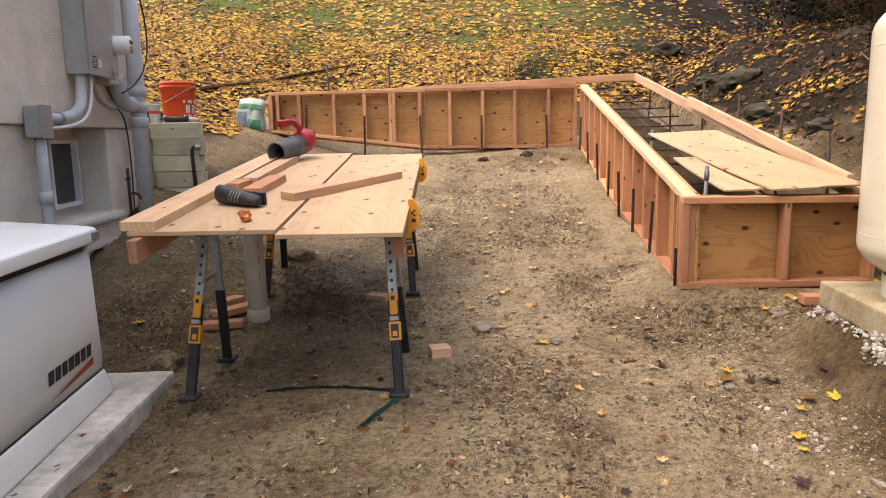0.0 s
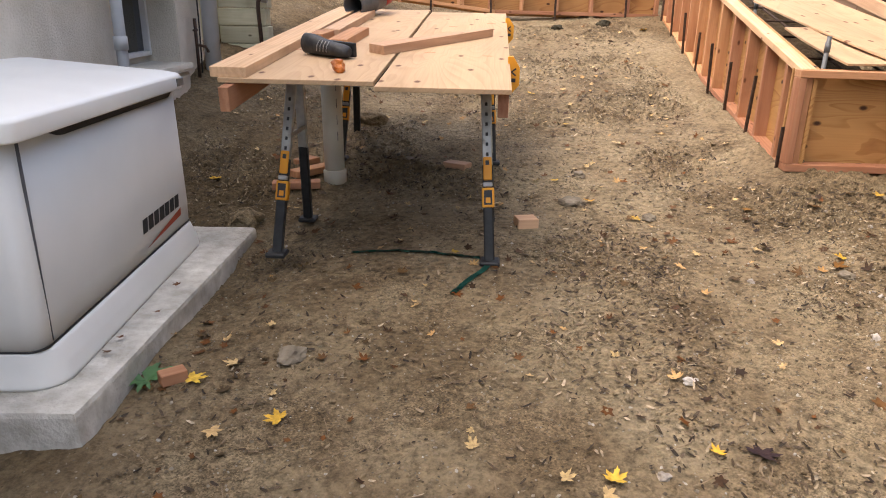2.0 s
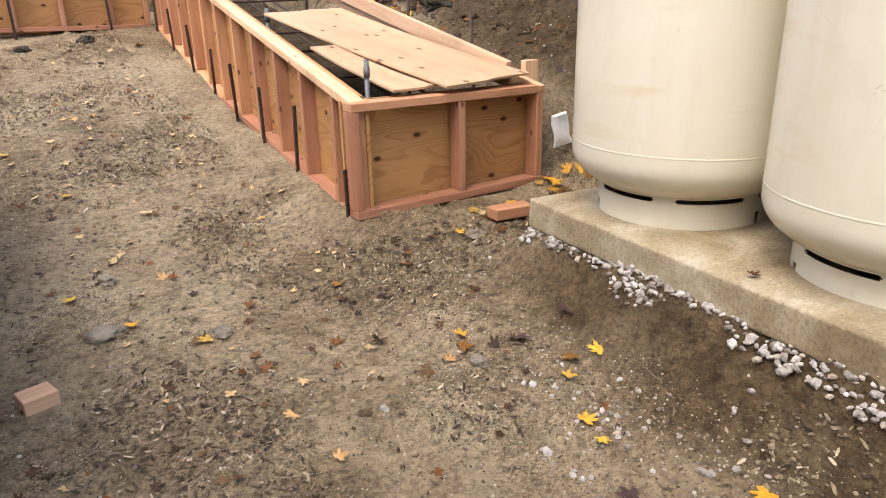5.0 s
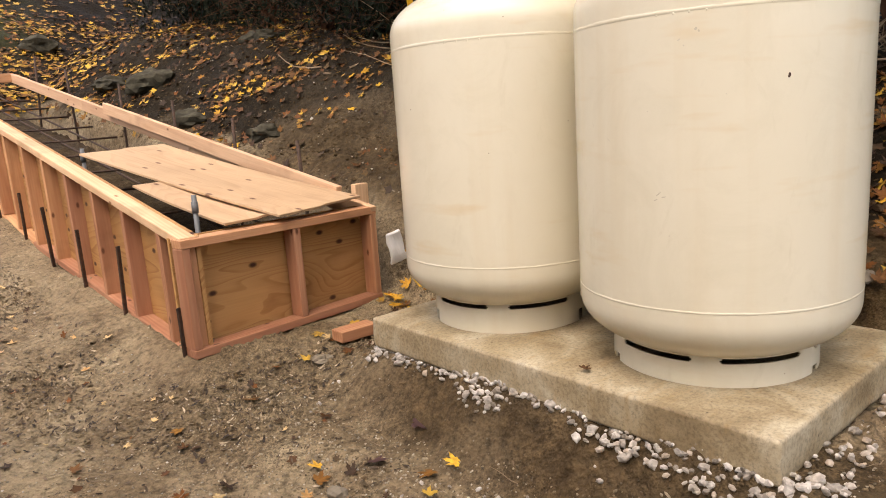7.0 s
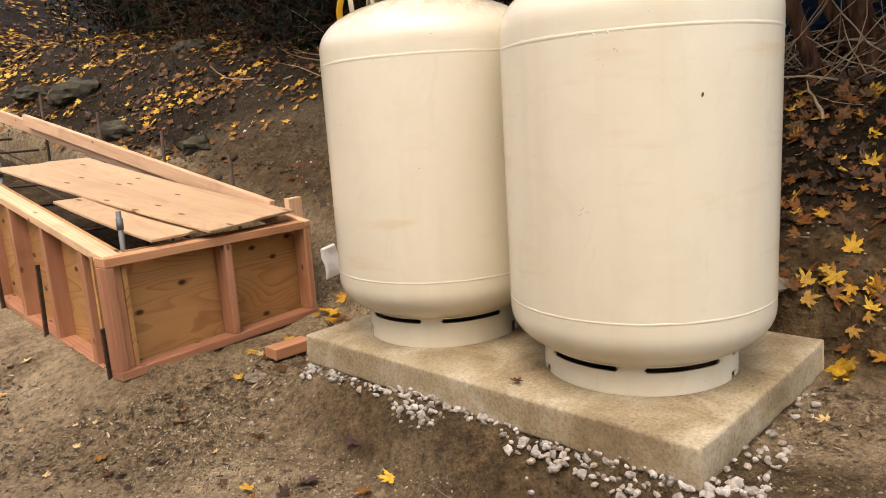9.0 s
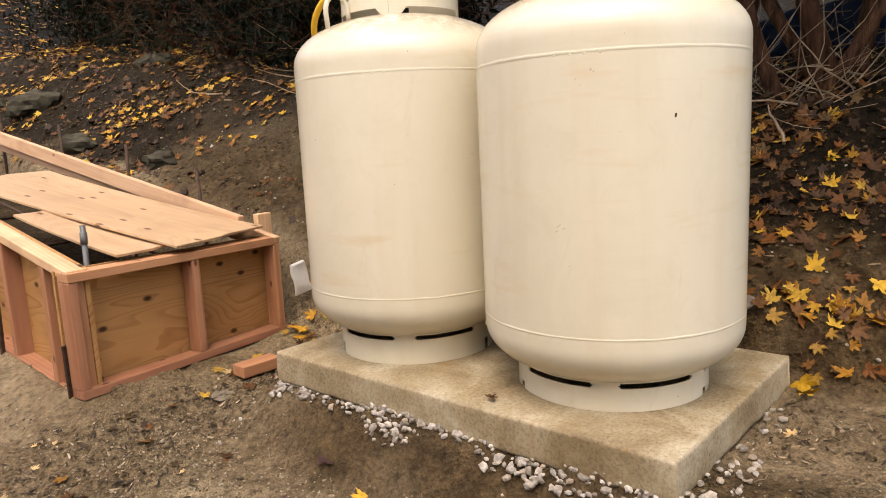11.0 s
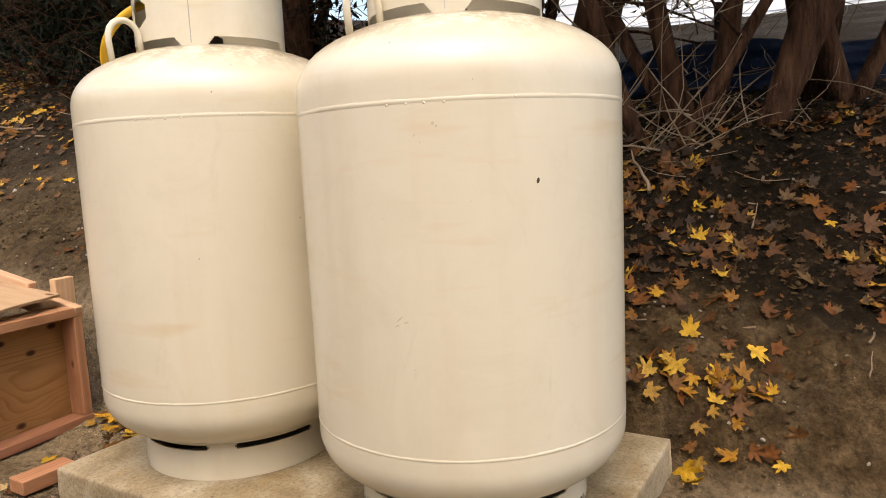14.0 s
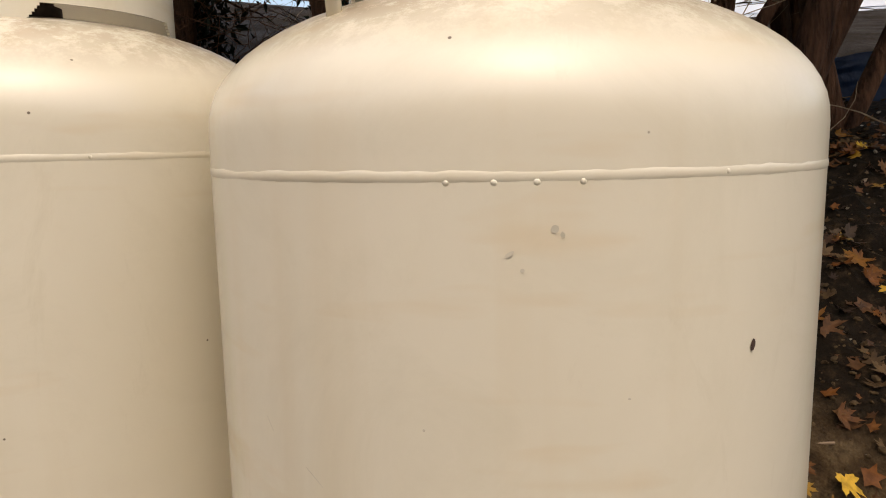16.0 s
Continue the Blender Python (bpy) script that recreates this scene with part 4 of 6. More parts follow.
def build_sawhorse(m, spread, height, ends):
    h = thing("sawhorse", m, "folding black steel sawhorse with yellow clips", "sawhorse", "sawhorses under the plywood")
    stick("beam", (ends[0], 0, height - 0.045), (ends[1], 0, height - 0.045), 0.06, 0.075, BLACK_STEEL, h, bevel=0.006)
    for x, s in ((ends[0] + 0.04, -1), (ends[1] - 0.095, 1)):
        if s > 0:
            cap = bm_outline([(0, -0.073), (0.022, -0.073), (0.05, -0.042), (0.05, 0.03), (0.022, 0.073), (0, 0.073)], 0.066)
            e = part("end_clip", cap, YELLOW, h, "chamfered yellow end clip", pose(ends[1] - 0.006, 0.033, height - 0.03, 90))
            for k in (-1, 1):
                part("mark", bm_box(0.024, 0.006, 0.003, 0, (0, 0, 0), pose(0, 0, 0, 0, 0, 38 * k)), INK, e, "black chevron", pose(0.025, 0.012 + 0.007 * k, 0.0668))
            part("mark", bm_box(0.018, 0.016, 0.003, 0), INK, e, "black printed block", pose(0.025, -0.022, 0.0668))
        if s < 0:
            part("yellow_bracket", bm_box(0.2, 0.066, 0.055, 0.006, (x + 0.11, 0, height - 0.04)), YELLOW, h)
        for side in (-1, 1):
            top = Vector((x - 0.0 * s, side * 0.05, height - 0.07))
            foot = Vector((x + 0.045 * s, side * spread, -0.002))
            d = (foot - top)
            at = lambda f: top + d * f
            leg = stick("leg", at(0), at(0.55), 0.042, 0.026, GALV, h, up=(0, 1, 0), bevel=0.004, label="perforated silver upper leg")
            low = stick("leg", at(0.44), at(0.985), 0.043, 0.034, BLACK_STEEL, h, up=(0, 1, 0), bevel=0.006, label="black lower leg")
            if side < 0:
                for k in range(6):
                    f = 0.10 + 0.055 * k
                    part("adjusting_hole", bm_box(0.018, 0.006, 0.014, 0.003), SLOT, h, "", along(at(f), at(f + 0.02), (0, -1, 0)) @ pose(0, 0, 0.0115, 90))
                stick("clip", at(0.40), at(0.53), 0.036, 0.042, YELLOW, h, up=(0, 1, 0), bevel=0.004, label="yellow height clip")
                stick("clip", at(0.57), at(0.68), 0.052, 0.041, YELLOW, h, up=(0, 1, 0), bevel=0.004, label="yellow lock clip")
                stick("mark", at(0.585), at(0.665), 0.034, 0.0425, INK, h, up=(0, 1, 0), bevel=0)
                stick("mark", at(0.625), at(0.655), 0.020, 0.0435, YELLOW, h, up=(0, 1, 0), bevel=0)
                stick("mark", at(0.42), at(0.445), 0.016, 0.0432, INK, h, up=(0, 1, 0), bevel=0)
                stick("buckle", at(0.54), at(0.565), 0.04, 0.045, GALV, h, up=(0, 1, 0), bevel=0.003)
            part("foot", bm_box(0.085, 0.08, 0.022, 0.006), BLACK_STEEL, h, "", pose(foot.x, foot.y, 0.011))
        stick("brace", top + Vector((0, 0.1, -0.25)) * 0.9 + Vector((0, -0.02, 0)), top + Vector((0, -0.23, -0.25)) * 0.9 + Vector((0, 0.02, 0)), 0.012, 0.02, GALV, h, bevel=0.002)
    return h


def table_z(y):
    return 0.7634 + 0.103 * (y - 2.6)


for y in (3.14, 4.47):
    z0 = ground(-0.65, y) - 0.005
    build_sawhorse(pose(0, y, z0), 0.265, table_z(y) - 0.019 - z0, (-1.10, -0.14))

sheet("plywood_sheet", (-0.382, 0.0, -0.009), (-0.382, 2.33, -0.009), 0.488, PLY_PALE, TABLE, "pale plywood sheet laid over sawhorses", "plywood sheet", group="tabletop sheets")
sheet("plywood_sheet", (-0.935, 0.085, -0.009), (-0.935, 2.44, -0.009), 0.585, PLY_PALE, TABLE, "pale plywood sheet, slightly chipped edge, over sawhorses", "plywood sheet", group="tabletop sheets")
for x, y0 in ((-1.185, 0.02), (-0.165, 0.04)):
    sheet("runner_board", (x, y0, -0.066), (x, 2.3, -0.066), 0.038, FIR, TABLE, "fir board on edge under the plywood", "board", t=0.089)
sheet("board", (-1.19, 0.10, 0.019), (-1.14, 2.2, 0.019), 0.14, PINE, TABLE, "long pale board lying on the plywood", "board", t=0.038)
sheet("board", (-1.03, 1.15, 0.019), (-1.0, 2.05, 0.019), 0.089, PINE, TABLE, "shorter pale board lying on the plywood", "board", t=0.038)
sheet("wood_offcut", (-1.08, 0.98, 0.019), (-1.05, 1.12, 0.019), 0.089, FIR, TABLE, "short reddish fir offcut on the plywood", "offcut", t=0.038)
sheet("wood_offcut", (-0.93, 0.82, 0.019), (-0.90, 1.25, 0.019), 0.089, FIR, TABLE, "fir offcut lying flat on the plywood", "offcut", t=0.038)


def build_table_things():
    cut = bm_outline([(-0.39, -0.05), (0.39, -0.012), (0.39, 0.05), (0.1, 0.05), (-0.39, 0.05)], 0.038)
    solid("board_offcut", cut, PINE, TABLE @ pose(-0.475, 0.98, 0.001, 0, 0, 50), "tapered pale board offcut lying on the plywood", "offcut")
    # shoe lying on its side
    shoe = thing("work_shoe", TABLE @ pose(-0.925, 0.58, 0.001, 0, 0, -30) @ Matrix.Scale(0.84, 4), "black work shoe with grey laces lying on the plywood", "shoe")
    bm = bmesh.new()
    rings = []
    for x, w, h, z in ((-0.155, 0.030, 0.036, 0.055), (-0.14, 0.044, 0.052, 0.055), (-0.10, 0.048, 0.052, 0.054), (-0.05, 0.046, 0.047, 0.050), (0.0, 0.045, 0.040, 0.044), (0.05, 0.047, 0.036, 0.040), (0.10, 0.047, 0.034, 0.038), (0.135, 0.038, 0.03, 0.036), (0.155, 0.018, 0.018, 0.034)):
        rings.append([bm.verts.new((x, w * math.cos(2 * math.pi * k / 16), z + h * math.sin(2 * math.pi * k / 16))) for k in range(16)])
    for a, b in zip(rings, rings[1:]):
        for k in range(16):
            bm.faces.new((a[k], a[(k + 1) % 16], b[(k + 1) % 16], b[k])).smooth = True
    bm.faces.new(rings[-1])
    inner = [bm.verts.new((v.co.x + 0.06, v.co.y * 0.7, 0.055 + (v.co.z - 0.055) * 0.7)) for v in rings[0]]
    for k in range(16):
        bm.faces.new((rings[0][(k + 1) % 16], rings[0][k], inner[k], inner[(k + 1) % 16]))
    bm.faces.new(inner[::-1])
    part("upper", bm, LEATHER, shoe)
    part("sole", bm_box(0.30, 0.022, 0.072, 0.009, (0.005, 0.046, 0.04)), SLOT, shoe, "thick black sole")
    for k in range(4):
        x = -0.03 + 0.022 * k
        part("lace", bm_tube([(x, -0.044, 0.03), (x + 0.006, -0.045, 0.06), (x + 0.012, -0.03, 0.083)], 0.0022, 6), LACE, shoe)
    w = bmesh.new()
    bmesh.ops.create_icosphere(w, subdivisions=2, radius=0.03)
    for v in w.verts:
        v.co = v.co * (1 + 0.7 * noise.noise(v.co * 45)) * 0.9 + Vector((0, 0, 0.024))
    solid("crumpled_wrapper", w, AMBER, TABLE @ pose(-0.80, 0.24, 0.0), "crumpled orange wrapper on the plywood", "wrapper")
    # leaf blower
    b = thing("leaf_blower", TABLE @ pose(-1.02, 2.02, 0.0, 0, 0, -22), "red leaf blower with a grey nozzle lying on the plywood", "leaf blower")
    prof = [(0.066, 0.0), (0.07, 0.004), (0.068, 0.16), (0.074, 0.165), (0.074, 0.20), (0.068, 0.205), (0.066, 0.30), (0.06, 0.30), (0.060, 0.005)]
    part("nozzle", bm_lathe(prof, 32, close=True), GREY_TUBE, b, "grey plastic nozzle", pose(0, -0.12, 0.075, -86))
    part("motor_housing", bm_lathe([(0.0, 0.28), (0.068, 0.285), (0.078, 0.30), (0.078, 0.36), (0.06, 0.40), (0.03, 0.415), (0.0, 0.416)], 28), RED, b, "dark red motor housing", pose(0, -0.12, 0.085, -84))
    part("handle", bm_tube(bezier((0, 0.20, 0.16), (-0.01, 0.17, 0.25), (-0.02, 0.10, 0.265), (-0.03, 0.05, 0.25), 10), 0.02, 10), RED, b)
    part("grip_end", bm_box(0.045, 0.09, 0.045, 0.012, (-0.03, 0.03, 0.25)), RED, b)
    # plywood plugs, set into the veneer
    rng = random.Random(4)
    for i in range(9):
        x, y = rng.choice((-0.36, -0.9)) + rng.uniform(-0.2, 0.2), rng.uniform(0.15, 2.2)
        bm = bm_lathe([(0.0, 0.0), (0.026, 0.0), (0.028, -0.0006)], 14)
        for v in bm.verts:
            v.co.x *= 0.45
        solid("plywood_plug", bm, FIR, TABLE @ pose(x, y, 0.0006, 0, 0, 82 + rng.uniform(-8, 8)), "oval repair plug in the plywood veneer", "plug", "veneer plugs")


build_table_things()


# ---- loose things under and round the table ----
def build_scraps():
    p = thing("pvc_pipe", pose(-1.08, 3.93, ground(-1.08, 3.93) - 0.03, 0.6, -0.6), "white plastic drain pipe standing upright in the earth", "pipe")
    part("pipe", bm_lathe([(0.052, 0.0), (0.056, 0.0), (0.056, 0.77), (0.052, 0.77)], 32, close=True), PVC, p)
    part("hub", bm_lathe([(0.057, 0.02), (0.064, 0.025), (0.065, 0.10), (0.057, 0.106)], 32), PVC, p)
    for k in range(4):
        part("print_line", bm_box(0.0015, 0.008, 0.05, 0, (0, -0.0565, 0.3 + 0.09 * k)), GREY_TUBE, p, "", pose(0, 0, 0, 0, 0, 38))

    def offcut(x, y, turn, L, w, h, lift=0.0, tip=0.0, wood=FIR):
        stick("wood_offcut", (-L / 2, 0, h / 2), (L / 2, 0, h / 2), w, h, wood, None, inverse=pose(x, y, ground(x, y) - 0.006 + lift, 0, tip, turn))
        ob = scene.collection.objects[-1]
        return tagged(ob, "reddish fir offcut lying on the earth", "offcut", "wood offcuts")
    offcut(-0.02, 3.34, 14, 0.10, 0.089, 0.05, wood=PINE)
    offcut(-0.40, 4.2, -28, 0.15, 0.089, 0.042, wood=PINE)
    offcut(-1.27, 3.80, 14, 0.26, 0.089, 0.038)
    offcut(-1.22, 3.98, 55, 0.30, 0.089, 0.038, 0.02)
    offcut(-1.30, 4.15, 60, 0.14, 0.089, 0.038)
    offcut(1.93, 3.46, -8, 0.19, 0.089, 0.05)
    offcut(-1.16, 1.95, 40, 0.08, 0.05, 0.04)
    # green strap on the ground
    bm = bmesh.new()
    for pts in ([(-0.80, 2.98), (-0.70, 2.99), (-0.55, 2.985), (-0.38, 2.96), (-0.24, 2.925), (-0.18, 2.88)], [(-0.18, 2.87), (-0.22, 2.79), (-0.28, 2.68), (-0.33, 2.575)]):
        prev = None
        fine = []
        for a, b in zip(pts, pts[1:]):
            fine += [(a[0] + (b[0] - a[0]) * k / 6, a[1] + (b[1] - a[1]) * k / 6) for k in range(6)]
        fine.append(pts[-1])
        for i, (x, y) in enumerate(fine):
            q = fine[min(i + 1, len(fine) - 1)]
            o = fine[max(i - 1, 0)]
            d = Vector((q[0] - o[0], q[1] - o[1], 0)).normalized()
            s = Vector((-d.y, d.x, 0)) * 0.0125
            z = ground(x, y) + 0.006 + 0.004 * noise.noise((x * 20, y * 20, 0))
            cur = (bm.verts.new((x + s.x, y + s.y, z + 0.003 * noise.noise((x * 30, y * 9, 3)))), bm.verts.new((x - s.x, y - s.y, z)))
            if prev:
                bm.faces.new((prev[0], prev[1], cur[1], cur[0])).smooth = True
            prev = cur
    bmesh.ops.solidify(bm, geom=bm.faces[:], thickness=0.0025)
    solid("green_strap", bm, GREEN_TAPE, Matrix.Identity(4), "green plastic strapping band lying on the earth", "strap")


build_scraps()

# ---- concrete formwork ----
def form_top(x, y):
    return 0.768 + 0.2 * (y - 3.77)


def panel_bm(L, z0, z1, t0, t1, thick):
    bm = bmesh.new()
    for y in (0.0, thick):
        for x, z in ((0, z0), (L, z1), (L, t1), (0, t0)):
            bm.verts.new((x, y, z))
    bm.verts.ensure_lookup_table()
    v = bm.verts
    for f in ((0, 1, 2, 3), (7, 6, 5, 4), (1, 0, 4, 5), (2, 1, 5, 6), (3, 2, 6, 7), (0, 3, 7, 4)):
        bm.faces.new([v[i] for i in f])
    bmesh.ops.recalc_face_normals(bm, faces=bm.faces[:])
    return bm


def build_form():
    form = thing("concrete_formwork", Matrix.Identity(4), "long open-topped fir and plywood formwork on bare earth", "formwork")

    def run(A, B, base, studs, out, sheets, plate=PINE, top=None, lined=True):
        """A wall of studs from A to B: plates, studs on the outside, plywood inside. out: +1 to the right of A-B, -1 to its left."""
        A, B = Vector((*A, 0)), Vector((*B, 0))
        d = (B - A).normalized()
        n = Vector((d.y, -d.x, 0)) * out
        L = (B - A).length
        P = lambda s, off, z: Vector((A.x + d.x * s + n.x * off, A.y + d.y * s + n.y * off, z))
        T = lambda s: top(A.x + d.x * s) if top else form_top(0, A.y + d.y * s)
        Z = lambda s: base(A.x + d.x * s, A.y + d.y * s)
        cuts = [0.0] + [L * (k + 1) / sheets for k in range(sheets)]
        for a, b in zip(cuts, cuts[1:]):
            if not lined:
                stick("edge_board", P(a + 0.002, -0.019, T(a) - 0.0445), P(b - 0.002, -0.019, T(b) - 0.0445), 0.038, 0.089, plate, form)
                continue
            stick("top_plate", P(a + 0.002, -0.0445, T(a) - 0.019), P(b - 0.002, -0.0445, T(b) - 0.019), 0.089, 0.038, plate, form)
            stick("bottom_plate", P(a + 0.002, -0.0445, Z(a) + 0.012), P(b - 0.002, -0.0445, Z(b) + 0.012), 0.089, 0.038, FIR, form)
            mm = Matrix((d, Vector((-d.y, d.x, 0)), UP)).transposed().to_4x4()
            o = P(a + 0.002, -0.109, 0) if out > 0 else P(a + 0.002, -0.091, 0)
            mm.translation = o
            h = b - a - 0.004
            part("plywood_panel", panel_bm(h, Z(a) - 0.03, Z(b) - 0.03, T(a) + 0.001, T(b) + 0.001, 0.018), PLY, form, "", mm)
        for s in studs:
            lo, hi = Z(s) + 0.032, T(s) - 0.039
            stick("stud", P(s, -0.0445, lo), P(s, -0.0445, hi), 0.038, 0.086, FIR, form, up=n)
        return P, T, Z, L

    left = run((1.325, 3.80), (1.612, 8.37), lambda x, y: land(1.22, y) + 0.01, [0.02 + 0.012] + [0.22 + 0.395 * k for k in range(11)] + [4.52], -1, 2)
    end = run((1.318, 3.772), (2.372, 3.74), lambda x, y: 0.262 + 0.01 * (x - 1.3), [0.02, 0.565, 1.03], 1, 1, FIR)
    back = run((-2.03, 8.24), (1.60, 8.385), lambda x, y: 0.965 + 0.012 * (1.6 - x) + 0.20 * ss(-0.9, -2.1, x), [0.02, 0.10, 0.35, 0.753, 1.11, 1.41, 1.45, 1.757, 2.11, 2.5, 2.88, 3.28, 3.6], 1, 2, FIR)
    far_outer = run((2.53, 9.36), (-2.03, 9.2), lambda x, y: 1.05, [], 1, 2, FIR, lambda x: 1.69 + 0.196 * ss(-2.0, 2.5, x), False)
    right = run((2.372, 3.742), (2.54, 9.35), lambda x, y: form_top(x, y) - 0.5, [], 1, 3, PINE, None, False)
    stick("end_stud", (-2.03, 8.35, 1.17), (-2.03, 8.35, 1.62), 0.038, 0.14, FIR, form, up=(0, 1, 0))
    stick("end_stud", (-2.03, 9.1, 1.2), (-2.03, 9.1, 1.66), 0.038, 0.14, FIR, form, up=(0, 1, 0))
    stick("doubled_plate", (2.31, 3.95, form_top(0, 3.95) + 0.02), (2.395, 6.9, form_top(0, 6.9) + 0.02), 0.036, 0.085, PINE, form)
    stick("corner_block", (2.41, 3.90, 0.42), (2.41, 3.90, 0.87), 0.089, 0.038, PINE, form, up=(0, 1, 0))

    def stake(x, y, z0, z1, lean=0.0, label="rusty steel form stake driven into the earth", group="form stakes"):
        m = pose(x, y, z0, lean, random.uniform(-3, 3), random.uniform(0, 40))
        bm = bm_box(0.022, 0.010, z1 - z0 + 0.15, 0.002, (0, 0, (z1 - z0 - 0.15) / 2))
        solid("form_stake", bm, RUST, m, label, "stake", group)
    random.seed(11)
    P, T, Z, L = left
    for s, h in ((0.06, 0.24), (0.72, 0.36), (1.28, 0.33), (1.84, 0.36), (2.38, 0.33), (3.0, 0.36), (3.7, 0.34), (4.4, 0.38)):
        p = P(s, 0.014, 0)
        stake(p.x, p.y, Z(s) - 0.01, Z(s) + h)
    P, T, Z, L = back
    for s in (0.42, 1.10, 1.77, 2.48, 3.26):
        p = P(s, 0.014, 0)
        stake(p.x, p.y, Z(s) - 0.01, Z(s) + 0.38)
    for x, y in ((2.47, 4.45), (2.50, 5.25), (2.52, 6.05), (2.54, 6.95), (2.57, 8.0), (2.62, 9.1), (1.9, 9.46), (0.9, 9.43), (0.2, 9.40), (-0.7, 9.38), (-1.5, 9.35)):
        z = ground(x, y)
        top = form_top(x, min(y, 9.3)) + 0.20
        bm = bm_tube([(0, 0, -0.2), (0.004, 0.003, (top - z) * 0.5), (0.0, 0.0, top - z)], 0.011, 8)
        solid("form_pin", bm, RUST, pose(x, y, z, random.uniform(-3, 3), random.uniform(-3, 3)), "upright rusty steel pin behind the formwork", "stake", "pins behind the formwork")

    mat_ = thing("rebar_mat", Matrix.Identity(4), "rusty rebar mat laid inside the formwork", "rebar")
    for k in range(3):
        f = 0.25 + 0.25 * k
        a, b = Vector((1.42 + 0.85 * f, 3.95, 0)), Vector((1.70 + 0.8 * f, 9.2, 0))
        pts = []
        for i in range(13):
            q = a.lerp(b, i / 12)
            pts.append((q.x + 0.006 * noise.noise((i, k, 0)), q.y, form_top(0, q.y) - 0.20))
        part("long_bar", bm_tube(pts, 0.008, 6), RUST, mat_)
    for i in range(10):
        y = 4.25 + 0.5 * i + 0.06 * noise.noise((i * 1.7, 0, 0))
        x0, x1 = 1.43 + 0.06 * (y - 3.8), 2.30 + 0.03 * (y - 3.8)
        part("cross_bar", bm_tube([(x0, y + 0.03, form_top(0, y) - 0.183), ((x0 + x1) / 2, y, form_top(0, y) - 0.19), (x1, y - 0.02, form_top(0, y) - 0.185)], 0.008, 6), RUST, mat_)
    for j in range(7):
        x = 1.2 - 0.5 * j
        part("cross_bar", bm_tube([(x, 8.5, form_top(0, 8.5) - 0.183), (x + 0.02, 9.2, form_top(0, 8.5) - 0.19)], 0.008, 6), RUST, mat_)

    for x, y, top in ((1.505, 3.985, 0.925), (1.60, 5.42, 1.14)):
        p = thing("steel_pipe", pose(x, y, 0.25, 0, 1), "upright galvanised pipe inside the formwork", "pipe", "upright pipes in the formwork")
        part("pipe", bm_tube([(0, 0, 0), (0, 0, top - 0.25)], 0.0115, 10), PIPE_STEEL, p)
        part("collar", bm_tube([(0, 0, top - 0.33), (0, 0, top - 0.28)], 0.015, 10), PIPE_STEEL, p)

    # loose plywood on top, resting on the plates
    def laid(a, b, w, off, label, tilt=0.0):
        A = Vector((*a, form_top(0, a[1]) + off[0]))
        B = Vector((*b, form_top(0, b[1]) + off[1]))
        L = (B - A).length
        bm = bm_box(L, w, 0.012, 0.0015)
        bmesh.ops.subdivide_edges(bm, edges=[e for e in bm.edges if e.calc_length() > 0.3], cuts=10, use_grid_fill=True)
        for v in bm.verts:
            v.co.z += 0.03 * (v.co.x / L) ** 2 * 2 * (1 if v.co.y < 0 else 0.6)
        for f in bm.faces:
            f.smooth = False
        solid("plywood_sheet", bm, PLY_PALE, along(A, B, (0, -0.2, 1)) @ pose(0, 0, 0, tilt), label, "plywood sheet", "sheets on the formwork")
    laid((1.74, 3.83), (1.70, 4.60), 0.37, (0.007, 0.007), "loose plywood offcut laid across the formwork", 0.5)
    laid((2.05, 3.765), (1.83, 5.36), 0.55, (0.030, 0.018), "loose plywood sheet laid askew over the formwork", 0.8)

    rag = bm_box(0.09, 0.02, 0.17, 0.006, (0, 0, 0.085))
    bmesh.ops.subdivide_edges(rag, edges=rag.edges[:], cuts=3, use_grid_fill=True)
    for v in rag.verts:
        v.co += Vector((noise.noise(v.co * 14), noise.noise(v.co * 11 + Vector((4, 0, 0))), 0)) * 0.022
    z = ground(2.5, 3.72)
    solid("white_rag", rag, PAPER, pose(2.475, 3.70, z + 0.075, 6, -16, -12), "crumpled white plastic scrap by the formwork", "rag")


build_form()


